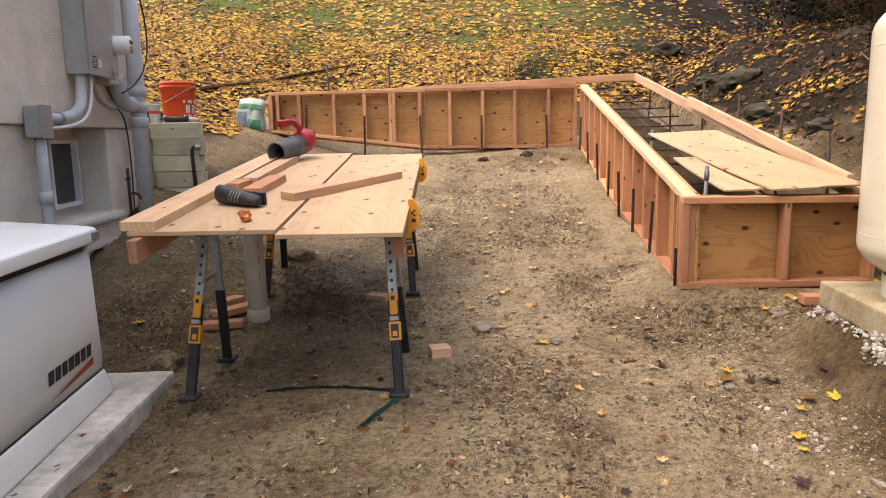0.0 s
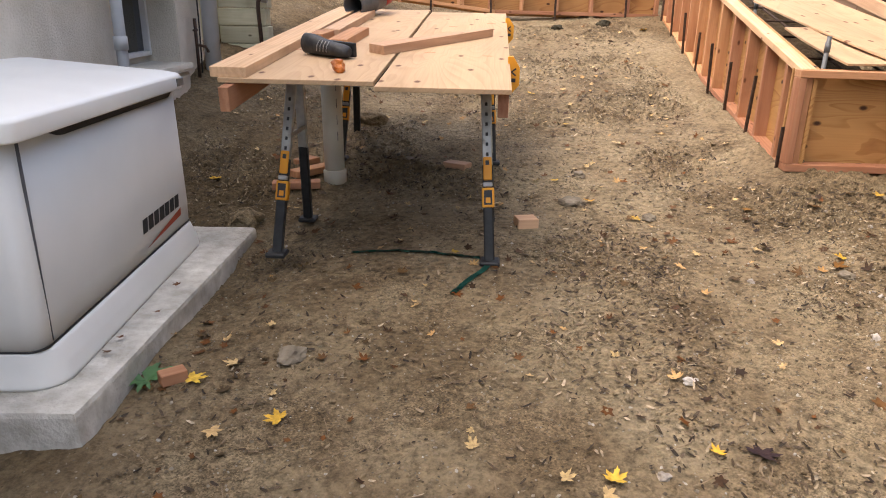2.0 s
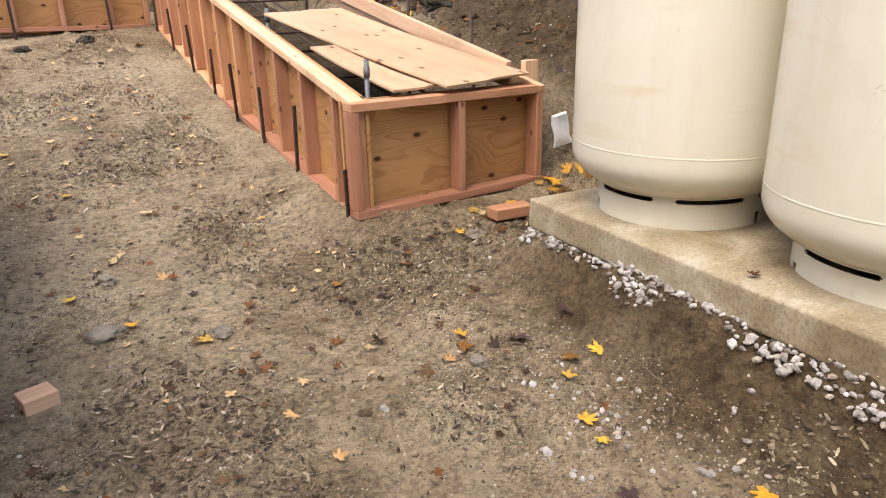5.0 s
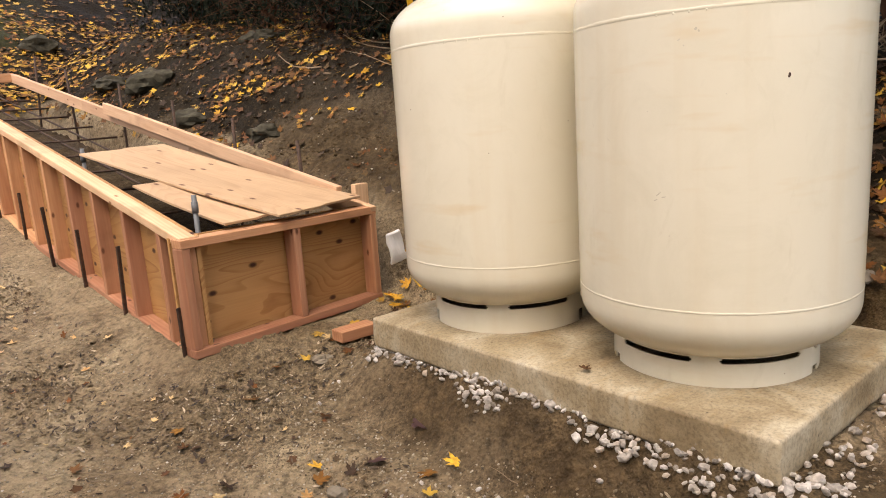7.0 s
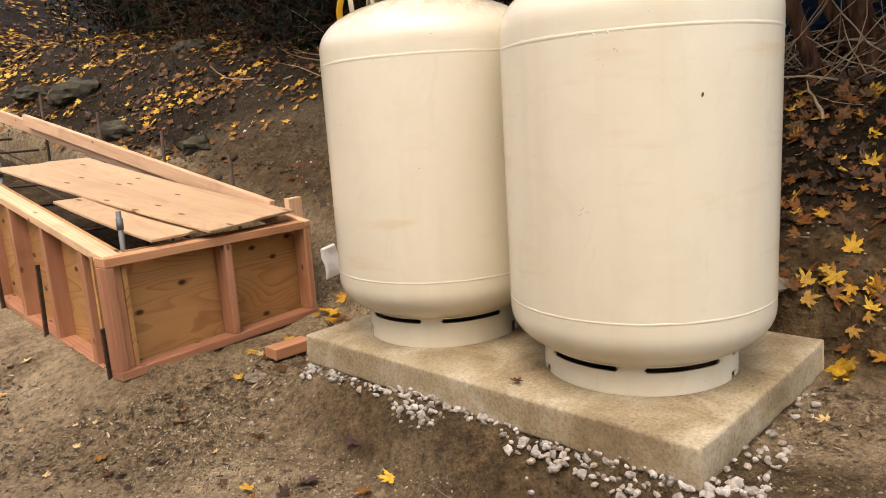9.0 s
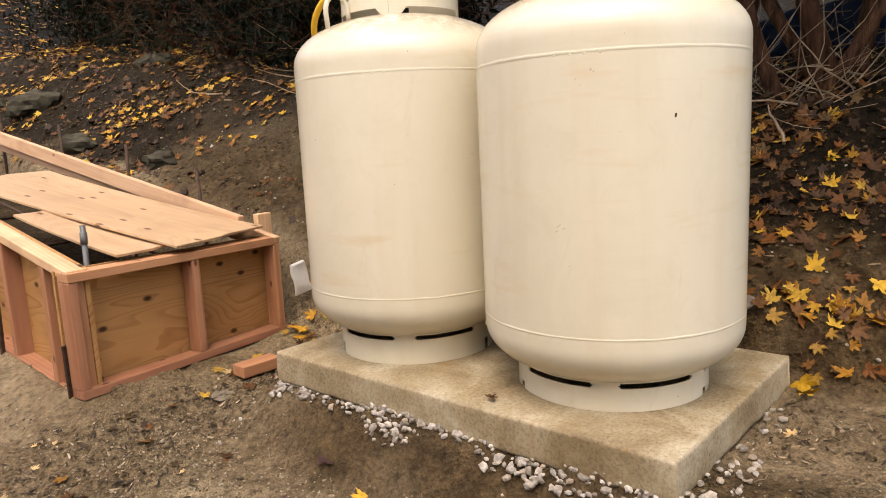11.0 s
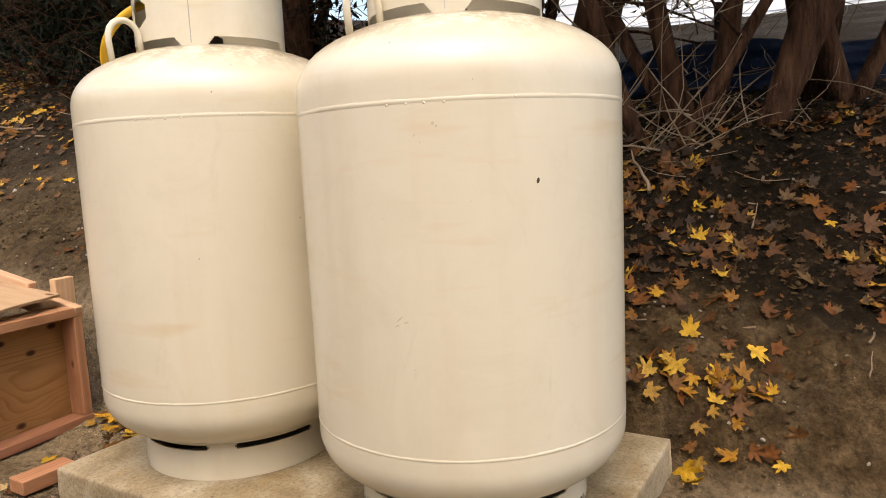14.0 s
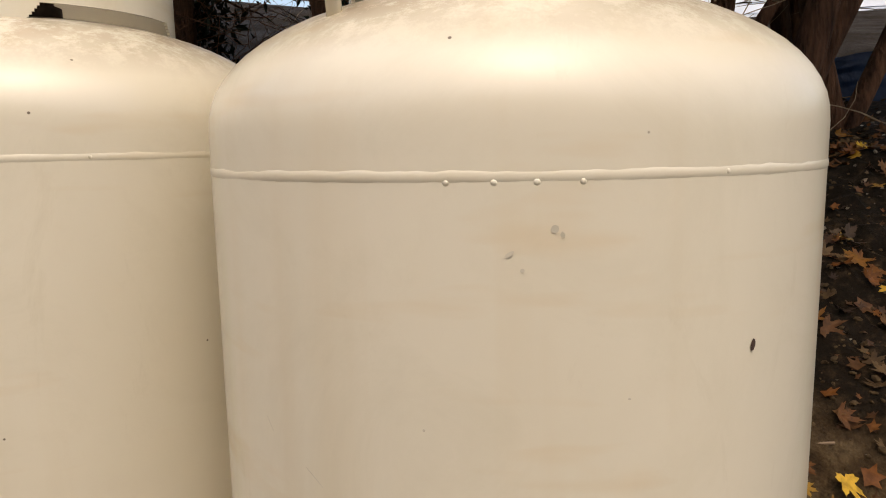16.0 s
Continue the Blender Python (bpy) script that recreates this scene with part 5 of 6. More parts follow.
# ---- propane tanks on their slab ----
def build_tanks():
    a = math.atan2(3.08 - 1.521, 1.712 - 1.535) - math.pi / 2
    m = Matrix.Translation((1.535, 1.521, 0.445)) @ Matrix.Rotation(a, 4, "Z")
    bm = bm_box(0.94, 1.57, 0.115, 0.010, (0.47, 0.785, -0.0575))
    for axis, count, step in ((0, 31, 0.03), (1, 52, 0.03), (2, 4, -0.023)):
        for k in range(1, count + 1):
            at = Vector((0, 0, 0))
            at[axis] = k * step
            way = Vector((0, 0, 0))
            way[axis] = 1
            bmesh.ops.bisect_plane(bm, geom=bm.verts[:] + bm.edges[:] + bm.faces[:], plane_co=at, plane_no=way)
    for f in bm.faces:
        f.smooth = True
    for v in bm.verts:
        if v.co.z < -0.08:
            v.co.z += 0.006 * noise.noise(v.co * 14)
        w = Vector((noise.noise(v.co * 9), noise.noise(v.co * 9 + Vector((9, 2, 0))), 0.2 * noise.noise(v.co * 8)))
        v.co += w * (0.002 if v.co.z > -0.05 else 0.005)
    solid("tank_slab", bm, CONCRETE, m, "new concrete slab with a honeycombed lower edge", "concrete slab", kind="structure")
    foot_bm = bm_box(0.80, 1.43, 0.2, 0.03, (0.47, 0.785, -0.21))
    solid("slab_bed", foot_bm, CRUSHED, m, "crushed stone bed below the slab", "gravel", kind="structure")

    R, seam_lo, seam_hi, head = 0.391, 0.235, 0.976, 0.174
    tank = thing("propane_tank", pose(2.020, 1.867, 0.446), "upright cream-painted steel propane tank on a concrete slab", "propane tank", "propane tanks")
    bulge = lambda r, k: k * max(0.0, 1 - (r / R) ** 2.15) ** (1 / 2.15)
    radii = [R * math.sin(math.pi / 2 * (i / 16) ** 0.8) for i in range(17)]
    prof = [(r, seam_lo - 0.035 - bulge(r, 0.165)) for r in radii]
    prof += [(R, seam_lo + 0.02 + (seam_hi - seam_lo) * k / 6) for k in range(7)]
    prof += [(r, seam_hi + 0.038 + bulge(r, head)) for r in radii[::-1]]
    part("shell", bm_lathe(prof, 96), TANK, tank)
    for z, w in ((seam_lo, 0.0042), (seam_hi - 0.008, 0.0058)):
        bm = bmesh.new()
        seg, rows = 160, []
        for i in range(seg):
            an = 2 * math.pi * i / seg
            lump = 0.0007 * noise.noise((math.cos(an) * 16, math.sin(an) * 16, z * 20)) + 0.0005 * noise.noise((math.cos(an) * 5, math.sin(an) * 5, z * 9))
            rows.append([bm.verts.new(((R - 0.002 + o + lump * (o > 0.001)) * math.cos(an), (R - 0.002 + o + lump * (o > 0.001)) * math.sin(an), z + h + lump)) for o, h in ((0.0014, -w), (0.0025, -w * 0.6), (0.0028, 0.0), (0.0025, w * 0.6), (0.0014, w))])
        for i in range(seg):
            for k in range(4):
                bm.faces.new((rows[i][k], rows[(i + 1) % seg][k], rows[(i + 1) % seg][k + 1], rows[i][k + 1])).smooth = True
        part("weld_seam", bm, TANK_PLAIN, tank, "raised weld bead")
    for an, z in ((181.5, 0.957), (187.5, 0.957), (192.8, 0.957), (198.5, 0.957), (219.0, 0.962)):
        bead = bmesh.new()
        bmesh.ops.create_icosphere(bead, subdivisions=2, radius=0.0042)
        for f in bead.faces:
            f.smooth = True
        part("paint_drip", bead, TANK_PLAIN, tank, "", pose((R - 0.0028) * math.cos(radians(an)), (R - 0.0028) * math.sin(radians(an)), z + 0.006))

    def wall_ring(name, r, z0, z1, holes, material, thick=0.005, seg=360, rows=56):
        """A thin ring with openings: holes(angle, z) true where it is cut away."""
        bm = bmesh.new()
        grid = {}

        def v(i, j, s):
            key = (i % seg, j, s)
            if key not in grid:
                an = 2 * math.pi * i / seg
                rr = r - s * thick
                grid[key] = bm.verts.new((rr * math.cos(an), rr * math.sin(an), z0 + (z1 - z0) * j / rows))
            return grid[key]
        open_ = [[holes(360.0 * (i + 0.5) / seg, (j + 0.5) / rows) for j in range(rows)] for i in range(seg)]
        for i in range(seg):
            for j in range(rows):
                if open_[i][j]:
                    continue
                bm.faces.new((v(i, j, 0), v(i + 1, j, 0), v(i + 1, j + 1, 0), v(i, j + 1, 0)))
                bm.faces.new((v(i, j, 1), v(i, j + 1, 1), v(i + 1, j + 1, 1), v(i + 1, j, 1)))
                if j == 0 or open_[i][j - 1]:
                    bm.faces.new((v(i, j, 0), v(i, j, 1), v(i + 1, j, 1), v(i + 1, j, 0)))
                if j == rows - 1 or open_[i][j + 1]:
                    bm.faces.new((v(i, j + 1, 0), v(i + 1, j + 1, 0), v(i + 1, j + 1, 1), v(i, j + 1, 1)))
                if open_[(i - 1) % seg][j]:
                    bm.faces.new((v(i, j, 0), v(i, j + 1, 0), v(i, j + 1, 1), v(i, j, 1)))
                if open_[(i + 1) % seg][j]:
                    bm.faces.new((v(i + 1, j, 0), v(i + 1, j, 1), v(i + 1, j + 1, 1), v(i + 1, j + 1, 0)))
        return part(name, bm, material, tank)

    slot = lambda an, f: (0.608 < f < 0.71 and 7 + 25 * abs(f - 0.66) < ((an - 198) % 60) < 53 - 25 * abs(f - 0.66)) or (f < 0.29 and min((an - 131) % 360, (an - 264) % 360, (an - 20) % 360) < 7.5)
    wall_ring("foot_ring", 0.291, -0.022, 0.122, slot, TANK_PLAIN)

    def collar(an, f):
        gap = (an - 199) % 90
        if f < 0.105:
            edge = 8 + 60 * f
            return edge < gap < 90 - edge
        return 0.26 < f < 0.58 and abs((an - 147 + 180) % 360 - 180) < 13 - 110 * max(0, abs(f - 0.42) - 0.07)
    wall_ring("collar", 0.21, seam_hi + 0.038 + bulge(0.21, head) - 0.004, 1.41, collar, TANK_PLAIN)
    part("collar_seam", block(-0.2112, -0.2095, -0.0008, 0.0008, seam_hi + 0.195, 1.40, 0), GREY_PAINT, tank, "", pose(0, 0, 0, 0, 0, 17))
    # Unseen ring closing the collar's top, added to dim its inside.
    part("lid_ring", bm_lathe([(0.105, 1.418), (0.17, 1.420), (0.213, 1.411), (0.213, 1.405), (0.105, 1.408)], 48, close=True), TANK_PLAIN, tank)
    valve = part("valve", bm_lathe([(0.0, 1.16), (0.032, 1.16), (0.032, 1.215), (0.02, 1.22), (0.02, 1.27), (0.034, 1.275), (0.034, 1.30), (0.0, 1.30)], 20), RUST, tank, "brass service valve inside the collar")
    part("valve_outlet", bm_tube([(0.0, 0.0, 1.245), (-0.07, 0.03, 1.245)], 0.016, 12), RUST, valve)
    c, s = math.cos(radians(153)), math.sin(radians(153))
    z_at = lambda r: seam_hi + 0.038 + bulge(r, head)
    pts = [(0.30 * c, 0.30 * s, z_at(0.30) - 0.005)] + bezier((0.305 * c, 0.305 * s, z_at(0.3) + 0.05), (0.31 * c, 0.31 * s, z_at(0.3) + 0.12), (0.225 * c, 0.225 * s, z_at(0.22) + 0.10), (0.22 * c, 0.22 * s, z_at(0.22) + 0.03), 10) + [(0.218 * c, 0.218 * s, z_at(0.218) - 0.005)]
    part("lifting_lug", bm_tube(pts, 0.0085, 10), TANK_PLAIN, tank, "bent-rod lifting lug")
    # small scars of the front tank only
    other = copy_thing(tank, pose(2.070, 2.667, 0.466, 0, 0, 10))
    tagged(tank, "upright cream-painted propane tank, scuffed, at the slab's open end")
    tagged(other, "upright cream-painted propane tank with yellow stains, beside the formwork")

    def scar(x, z, w, h, turn, material):
        """A chip on the near tank's side at the bearing x (degrees)."""
        b = bm_lathe([(0.0, 0.0), (1.0, 0.0)], 9)
        for v in b.verts:
            v.co = Vector((v.co.x * w, v.co.y * h, 0)) * (1 + 0.3 * noise.noise(v.co * 3 + Vector((x, z, 0))))
        an = radians(x)
        place = Matrix.Translation(((R + 0.0008) * math.cos(an), (R + 0.0008) * math.sin(an), z)) @ Matrix.Rotation(an, 4, "Z") @ Matrix.Rotation(radians(90), 4, "Y") @ Matrix.Rotation(radians(90 + turn), 4, "Z")
        part("chip", b, material, tank, "small paint chip", place)
    scar(225.3, 0.803, 0.0036, 0.0062, -20, RUST)
    for bearing, z, w, h, turn in ((189.4, 0.912, 0.006, 0.0028, 35), (195, 0.933, 0.005, 0.005, 0), (196, 0.928, 0.003, 0.004, 20), (191, 0.898, 0.003, 0.003, 0), (182, 0.545, 0.012, 0.0022, 40), (184, 0.538, 0.009, 0.002, 10), (181, 0.530, 0.008, 0.0016, 25), (178, 0.75, 0.002, 0.002, 0), (205, 0.78, 0.002, 0.0016, 0), (160, 0.68, 0.022, 0.0009, -35), (150, 0.72, 0.016, 0.0008, -50), (186, 0.44, 0.003, 0.002, 0)):
        scar(bearing, z - 0.010, 0.7 * w, 0.7 * h, turn, SCUFF)

    hose = thing("gas_hose", Matrix.Translation((0.06, 0.06, 0.0)), "yellow flexible gas hose looping off the tank", "hose")
    part("tube", bm_tube(bezier((1.95, 2.70, 1.80), (1.86, 2.84, 1.78), (1.86, 2.96, 1.66), (2.02, 3.01, 1.56), 20) + bezier((2.02, 3.01, 1.56), (2.12, 3.03, 1.3), (2.2, 3.03, 0.7), (2.3, 3.01, 0.45), 10)[1:], 0.012, 10), YELLOW_HOSE, hose)


build_tanks()

# ---- leaves, stones and litter ----
def maple(n=1.0):
    half = [(90, 1.0), (84, 0.78), (78, 0.80), (73, 0.56), (64, 0.43), (56, 0.64), (50, 0.72), (44, 0.97), (38, 0.77), (30, 0.76), (23, 0.52), (13, 0.43), (5, 0.60), (-5, 0.80), (-14, 0.60), (-24, 0.62), (-36, 0.40), (-60, 0.30)]
    pts = [(r * math.cos(radians(a)), r * math.sin(radians(a))) for a, r in half]
    return pts + [(0.02, -0.14), (-0.02, -0.14)] + [(-x, y) for x, y in pts[::-1]][:-1]


OUTLINE = maple()
SIMPLE = [(0.0, 1.0), (0.25, 0.5), (0.75, 0.55), (0.45, 0.1), (0.55, -0.35), (0.0, -0.3), (-0.55, -0.35), (-0.45, 0.1), (-0.75, 0.55), (-0.25, 0.5)]


def leaf_verts(place, size, rng, outline, curl=0.35, tilt=18):
    """Corner places and faces of one curled leaf."""
    x, y, z = place
    e = 0.05
    slope = Vector((-(land(x + e, y) - land(x - e, y)) / (2 * e), -(land(x, y + e) - land(x, y - e)) / (2 * e), 1)).normalized()
    q = slope.to_track_quat("Z", "Y").to_matrix().to_4x4() @ pose(0, 0, 0, rng.uniform(-tilt, tilt), rng.uniform(-tilt, tilt), rng.uniform(0, 360))
    wide = rng.uniform(0.7, 1.1)
    k, ph = curl * rng.uniform(0.3, 1.3), rng.uniform(0, 6)
    out = [q @ Vector((0, 0, 0))]
    for px, py in outline:
        r2 = px * px + py * py
        out.append(q @ Vector((px * size * wide, py * size, size * k * (0.35 * r2 + 0.25 * math.sin(3 * math.atan2(py, px) + ph) * r2))))
    return [(v.x + x, v.y + y, v.z + z) for v in out]


def leaf_cloud(name, places, material, outline, label, category, seed, size=(0.04, 0.07), curl=0.4, tilt=22, lift=0.012):
    rng = random.Random(seed)
    verts, faces = [], []
    n = len(outline)
    for x, y in places:
        base = len(verts)
        verts += leaf_verts((x, y, ground(x, y) + lift * rng.uniform(0.4, 1.6)), rng.uniform(*size), rng, outline, curl, tilt)
        faces += [(base, base + 1 + i, base + 1 + (i + 1) % n) for i in range(n)]
    me = bpy.data.meshes.new(name)
    me.from_pydata(verts, [], faces)
    for p in me.polygons:
        p.use_smooth = True
    me.materials.append(material)
    return tagged(new(name, me), label, category, "", "stuff")


def scatter(rng, count, x0, x1, y0, y1, keep):
    out = []
    while len(out) < count:
        x, y = rng.uniform(x0, x1), rng.uniform(y0, y1)
        if rng.random() < keep(x, y):
            out.append((x, y))
    return out


def clump(x, y, s, seed):
    return 0.5 + 0.5 * noise.noise((x * s, y * s, seed))


def trodden(x, y):
    return ss(-0.08, 0.30, noise.noise((x * 1.6, y * 1.6, 4.0))) * (1 - 0.85 * ss(0.3, -0.2, x) * ss(3.0, 2.6, y))


def inside_form(x, y):
    return (1.2 < x < 2.7 and 3.6 < y < 9.5) or (-2.15 < x < 2.7 and 8.1 < y < 9.5)


def on_hard(x, y):
    return inside_form(x, y) or (1.5 < x < 2.65 and 1.4 < y < 3.1) or (x < -1.3 and y < 3.3) or (x < -2.2 and y < 5.4) or (-2.55 < x < -1.95 and 5.8 < y < 6.95)


RNG = random.Random(21)
hill_keep = lambda x, y: 0.0 if on_hard(x, y) or (x < -2.3 and y < 6.9) else min(1.0, ss(0.18, 0.5, clump(x, y, 1.1, 3)) * (1.0 - 0.80 * ss(0.0, 4.5, x)) + 0.03)
leaf_cloud("hill_leaves", scatter(RNG, 24000, -5.5, 6.0, 7.6, 12.5, lambda x, y: hill_keep(x, y) * (1 if y > 9.5 or x < -2.3 else 0)), LEAF_GOLD, SIMPLE, "golden fallen maple leaves on the hillside", "fallen leaves", 1, (0.03, 0.058), tilt=15, lift=0.014)
leaf_cloud("far_hill_leaves", scatter(RNG, 20000, -9.0, 9.0, 12.5, 22.0, hill_keep), LEAF_GOLD, SIMPLE, "golden fallen maple leaves higher on the hillside", "fallen leaves", 2, (0.045, 0.08), tilt=15, lift=0.016)
leaf_cloud("brown_litter", scatter(RNG, 7000, -5.5, 7.0, 1.0, 13.0, lambda x, y: 0.0 if on_hard(x, y) else (0.75 if y > 9.5 else 0.6 * ss(2.45, 2.9, x) * (0.25 + 0.75 * ss(5.0, 6.0, y) + 0.5 * (1 - ss(2.6, 3.4, y))))), LEAF_BROWN, SIMPLE, "brown dead leaf litter on the slope", "leaf litter", 3, (0.025, 0.055), curl=0.9, tilt=34, lift=0.012)
leaf_cloud("slope_leaves", scatter(RNG, 1500, 2.5, 6.2, 4.2, 9.6, lambda x, y: 0.0 if on_hard(x, y) else ss(0.36, 0.66, clump(x, y, 1.7, 8)) * ss(4.8, 6.0, y + 0.6 * (x - 3))), LEAF_GOLD, OUTLINE, "golden leaves on the rough slope behind the formwork", "fallen leaves", 4, (0.028, 0.058))
bank_keep = lambda x, y: 0.0 if on_hard(x, y) else (0.04 + ss(0.36, 0.6, clump(x, y, 2.3, 5)) * max(ss(2.85, 3.0, x) * (1 - 0.6 * ss(3.4, 3.8, x)), 0.5 * ss(1.5, 1.7, y)) + 1.4 * math.exp(-((x - 2.62) / 0.13) ** 2 - ((y - 1.36) / 0.17) ** 2))
leaf_cloud("bank_leaves", scatter(RNG, 430, 2.46, 4.9, -0.6, 3.2, bank_keep), LEAF_GOLD, OUTLINE, "golden and orange maple leaves on the bank by the tanks", "fallen leaves", 5, (0.022, 0.062), curl=0.9, tilt=30)
leaf_cloud("yard_litter", scatter(RNG, 380, -2.0, 2.4, 1.3, 8.2, lambda x, y: 0.0 if on_hard(x, y) else 0.25 + 0.75 * ss(0.5, 0.7, clump(x, y, 1.5, 9))), LEAF_BROWN, SIMPLE, "small brown leaf scraps on the yard", "leaf litter", 6, (0.012, 0.032), lift=0.006)
leaf_cloud("yard_pale_litter", scatter(RNG, 260, -2.0, 2.4, 1.3, 8.2, lambda x, y: 0.0 if on_hard(x, y) else 0.25 + 0.6 * ss(3.0, 4.5, y)), LEAF_PALE, OUTLINE, "small pale leaf scraps on the yard", "leaf litter", 7, (0.014, 0.036), curl=0.8, lift=0.008)
leaf_cloud("bank_brown_leaves", scatter(RNG, 1900, 2.46, 4.9, -0.6, 3.2, lambda x, y: min(1.0, 1.6 * bank_keep(x, y)) + (0.10 if x > 2.9 else 0.0)), LEAF_BROWN, OUTLINE, "brown and rust maple leaves on the bank by the tanks", "fallen leaves", 15, (0.018, 0.055), curl=1.0, tilt=34)
leaf_cloud("bank_scraps", scatter(RNG, 3500, 2.7, 5.2, -0.8, 4.6, lambda x, y: 0.0 if on_hard(x, y) else 0.25 + 0.75 * ss(2.85, 3.1, x)), LEAF_BROWN, SIMPLE, "broken scraps of brown leaves on the bank", "leaf litter", 16, (0.008, 0.026), curl=0.9, tilt=40, lift=0.006)
leaf_cloud("corner_leaves", [(2.3 + 0.25 * RNG.random(), 3.15 + 0.55 * RNG.random()) for i in range(34)], LEAF_GOLD, OUTLINE, "golden leaves heaped between slab and formwork", "fallen leaves", 8, (0.035, 0.06), curl=0.5)
leaf_cloud("corner_yellow_leaves", [(2.28 + 0.3 * RNG.random(), 3.05 + 0.65 * RNG.random()) for i in range(16)], LEAF_YELLOW, OUTLINE, "yellow maple leaves between slab and formwork", "fallen leaves", 10, (0.04, 0.065), curl=0.6, lift=0.03)
leaf_cloud("pile_leaves", [(2.60 + 0.10 * RNG.gauss(0, 1), 1.34 + 0.11 * RNG.gauss(0, 1)) for i in range(34)], LEAF_GOLD, OUTLINE, "golden maple leaves heaped at the slab's corner", "fallen leaves", 9, (0.03, 0.065), curl=0.9, tilt=38, lift=0.03)

CHIP = [(-1.0, 0.0), (-0.5, 0.28), (0.6, 0.2), (1.0, 0.0), (0.4, -0.24), (-0.6, -0.25)]
leaf_cloud("wood_chips", scatter(RNG, 15000, -2.0, 2.4, 1.0, 8.2, lambda x, y: 0.0 if on_hard(x, y) else (0.08 + 0.92 * trodden(x, y)) * (1 - 0.5 * ss(4, 8, y))), CHIPS, CHIP, "bark chips and wood shavings trodden into the yard", "wood chips", 18, (0.004, 0.019), curl=0.6, tilt=30, lift=0.005)
leaf_cloud("trodden_leaves", scatter(RNG, 130, -1.6, 0.3, 1.8, 6.5, lambda x, y: 0.0 if on_hard(x, y) else 1 - 0.75 * ss(-0.8, 0.0, x)) + scatter(RNG, 70, 0.2, 2.3, 2.6, 8.0, lambda x, y: 0.0 if on_hard(x, y) else 1.0), LEAF_BROWN, OUTLINE, "crumpled brown leaves trodden into the yard", "fallen leaves", 19, (0.016, 0.042), curl=1.0, tilt=20, lift=0.008)


def hero(x, y, size, material, turn, label, z=None, name="maple_leaf"):
    rng = random.Random(int(x * 1000 + y * 77))
    pts = leaf_verts((0, 0, 0.012), size, rng, OUTLINE, 0.45, 8)
    me = bpy.data.meshes.new(name)
    me.from_pydata(pts, [], [(0, 1 + i, 1 + (i + 1) % len(OUTLINE)) for i in range(len(OUTLINE))])
    for p in me.polygons:
        p.use_smooth = True
    me.materials.append(material)
    ob = new(name, me)
    ob.matrix_basis = pose(x, y, (ground(x, y) if z is None else z) + 0.002, 0, 0, turn)
    return tagged(ob, label, "leaf", "single leaves on the yard")


GOLD_LABEL, ORANGE_LABEL, DARK_LABEL, PALE_LABEL = "bright yellow maple leaf on the earth", "orange-brown curled leaf on the earth", "dark wet leaf on the earth", "pale dry leaf on the earth"
for x, y, s in ((1.22, 2.84, 0.04), (1.461, 2.448, 0.045), (1.231, 2.274, 0.045), (1.211, 2.194, 0.035), (1.34, 1.80, 0.055), (1.25, 1.705, 0.05), (1.10, 1.765, 0.045), (-1.10, 1.95, 0.055), (-0.777, 1.78, 0.05), (0.134, 1.57, 0.05), (0.415, 1.69, 0.03), (0.315, 3.62, 0.05), (0.164, 3.91, 0.045), (0.2, 6.3, 0.06), (1.30, 7.75, 0.06), (0.1, 5.6, 0.05), (-1.75, 3.9, 0.06)):
    hero(x, y, s, LEAF_YELLOW, (x * 977) % 360, GOLD_LABEL)
for x, y, s in ((1.397, 2.50, 0.05), (1.18, 2.79, 0.045), (1.32, 2.44, 0.04), (0.704, 3.507, 0.04), (0.512, 3.367, 0.045), (1.05, 3.45, 0.04), (1.65, 3.45, 0.05), (1.30, 3.35, 0.05), (0.30, 5.0, 0.04), (-0.35, 2.97, 0.03), (-0.7, 4.3, 0.05), (1.85, 3.62, 0.05), (2.05, 3.62, 0.055), (2.2, 3.45, 0.05)):
    hero(x, y, s, LEAF_GOLD, (x * 613) % 360, ORANGE_LABEL)
for x, y, s in ((1.53, 2.686, 0.06), (1.33, 2.68, 0.045), (0.52, 1.68, 0.06), (1.13, 2.01, 0.05), (1.95, 3.28, 0.05)):
    hero(x, y, s, LEAF_PURPLE, (x * 331) % 360, DARK_LABEL)
for x, y, s in ((0.95, 2.998, 0.03), (-1.0, 2.05, 0.04), (-0.95, 1.72, 0.045), (0.6, 4.6, 0.05), (0.75, 2.2, 0.03), (-0.95, 2.3, 0.03)):
    hero(x, y, s, LEAF_PALE, (x * 431) % 360, PALE_LABEL)
hero(1.66, 2.10, 0.028, LEAF_BROWN, 40, "small brown curled leaf on the concrete slab", 0.445, "dead_leaf")
for x, y in ((-1.345, 2.25), (-1.37, 2.05), (-1.38, 2.5), (-1.36, 1.95)):
    hero(x, y, 0.022, LEAF_BROWN, (x * 99 + y * 500) % 360, "small brown leaf on the generator pad", 0.0, "dead_leaf")


def rock_bm(rng, r, flat=0.6, sub=2):
    bm = bmesh.new()
    bmesh.ops.create_icosphere(bm, subdivisions=sub, radius=r)
    s = Vector((rng.uniform(0, 9), rng.uniform(0, 9), rng.uniform(0, 9)))
    sx, sy = rng.uniform(0.8, 1.3), rng.uniform(0.7, 1.1)
    for v in bm.verts:
        d = v.co.normalized()
        k = 1 + 0.42 * noise.noise(d * 1.4 + s) + 0.2 * noise.noise(d * 3.3 + s)
        v.co = Vector((v.co.x * k * sx, v.co.y * k * sy, v.co.z * k * flat))
    return bm


rng = random.Random(8)
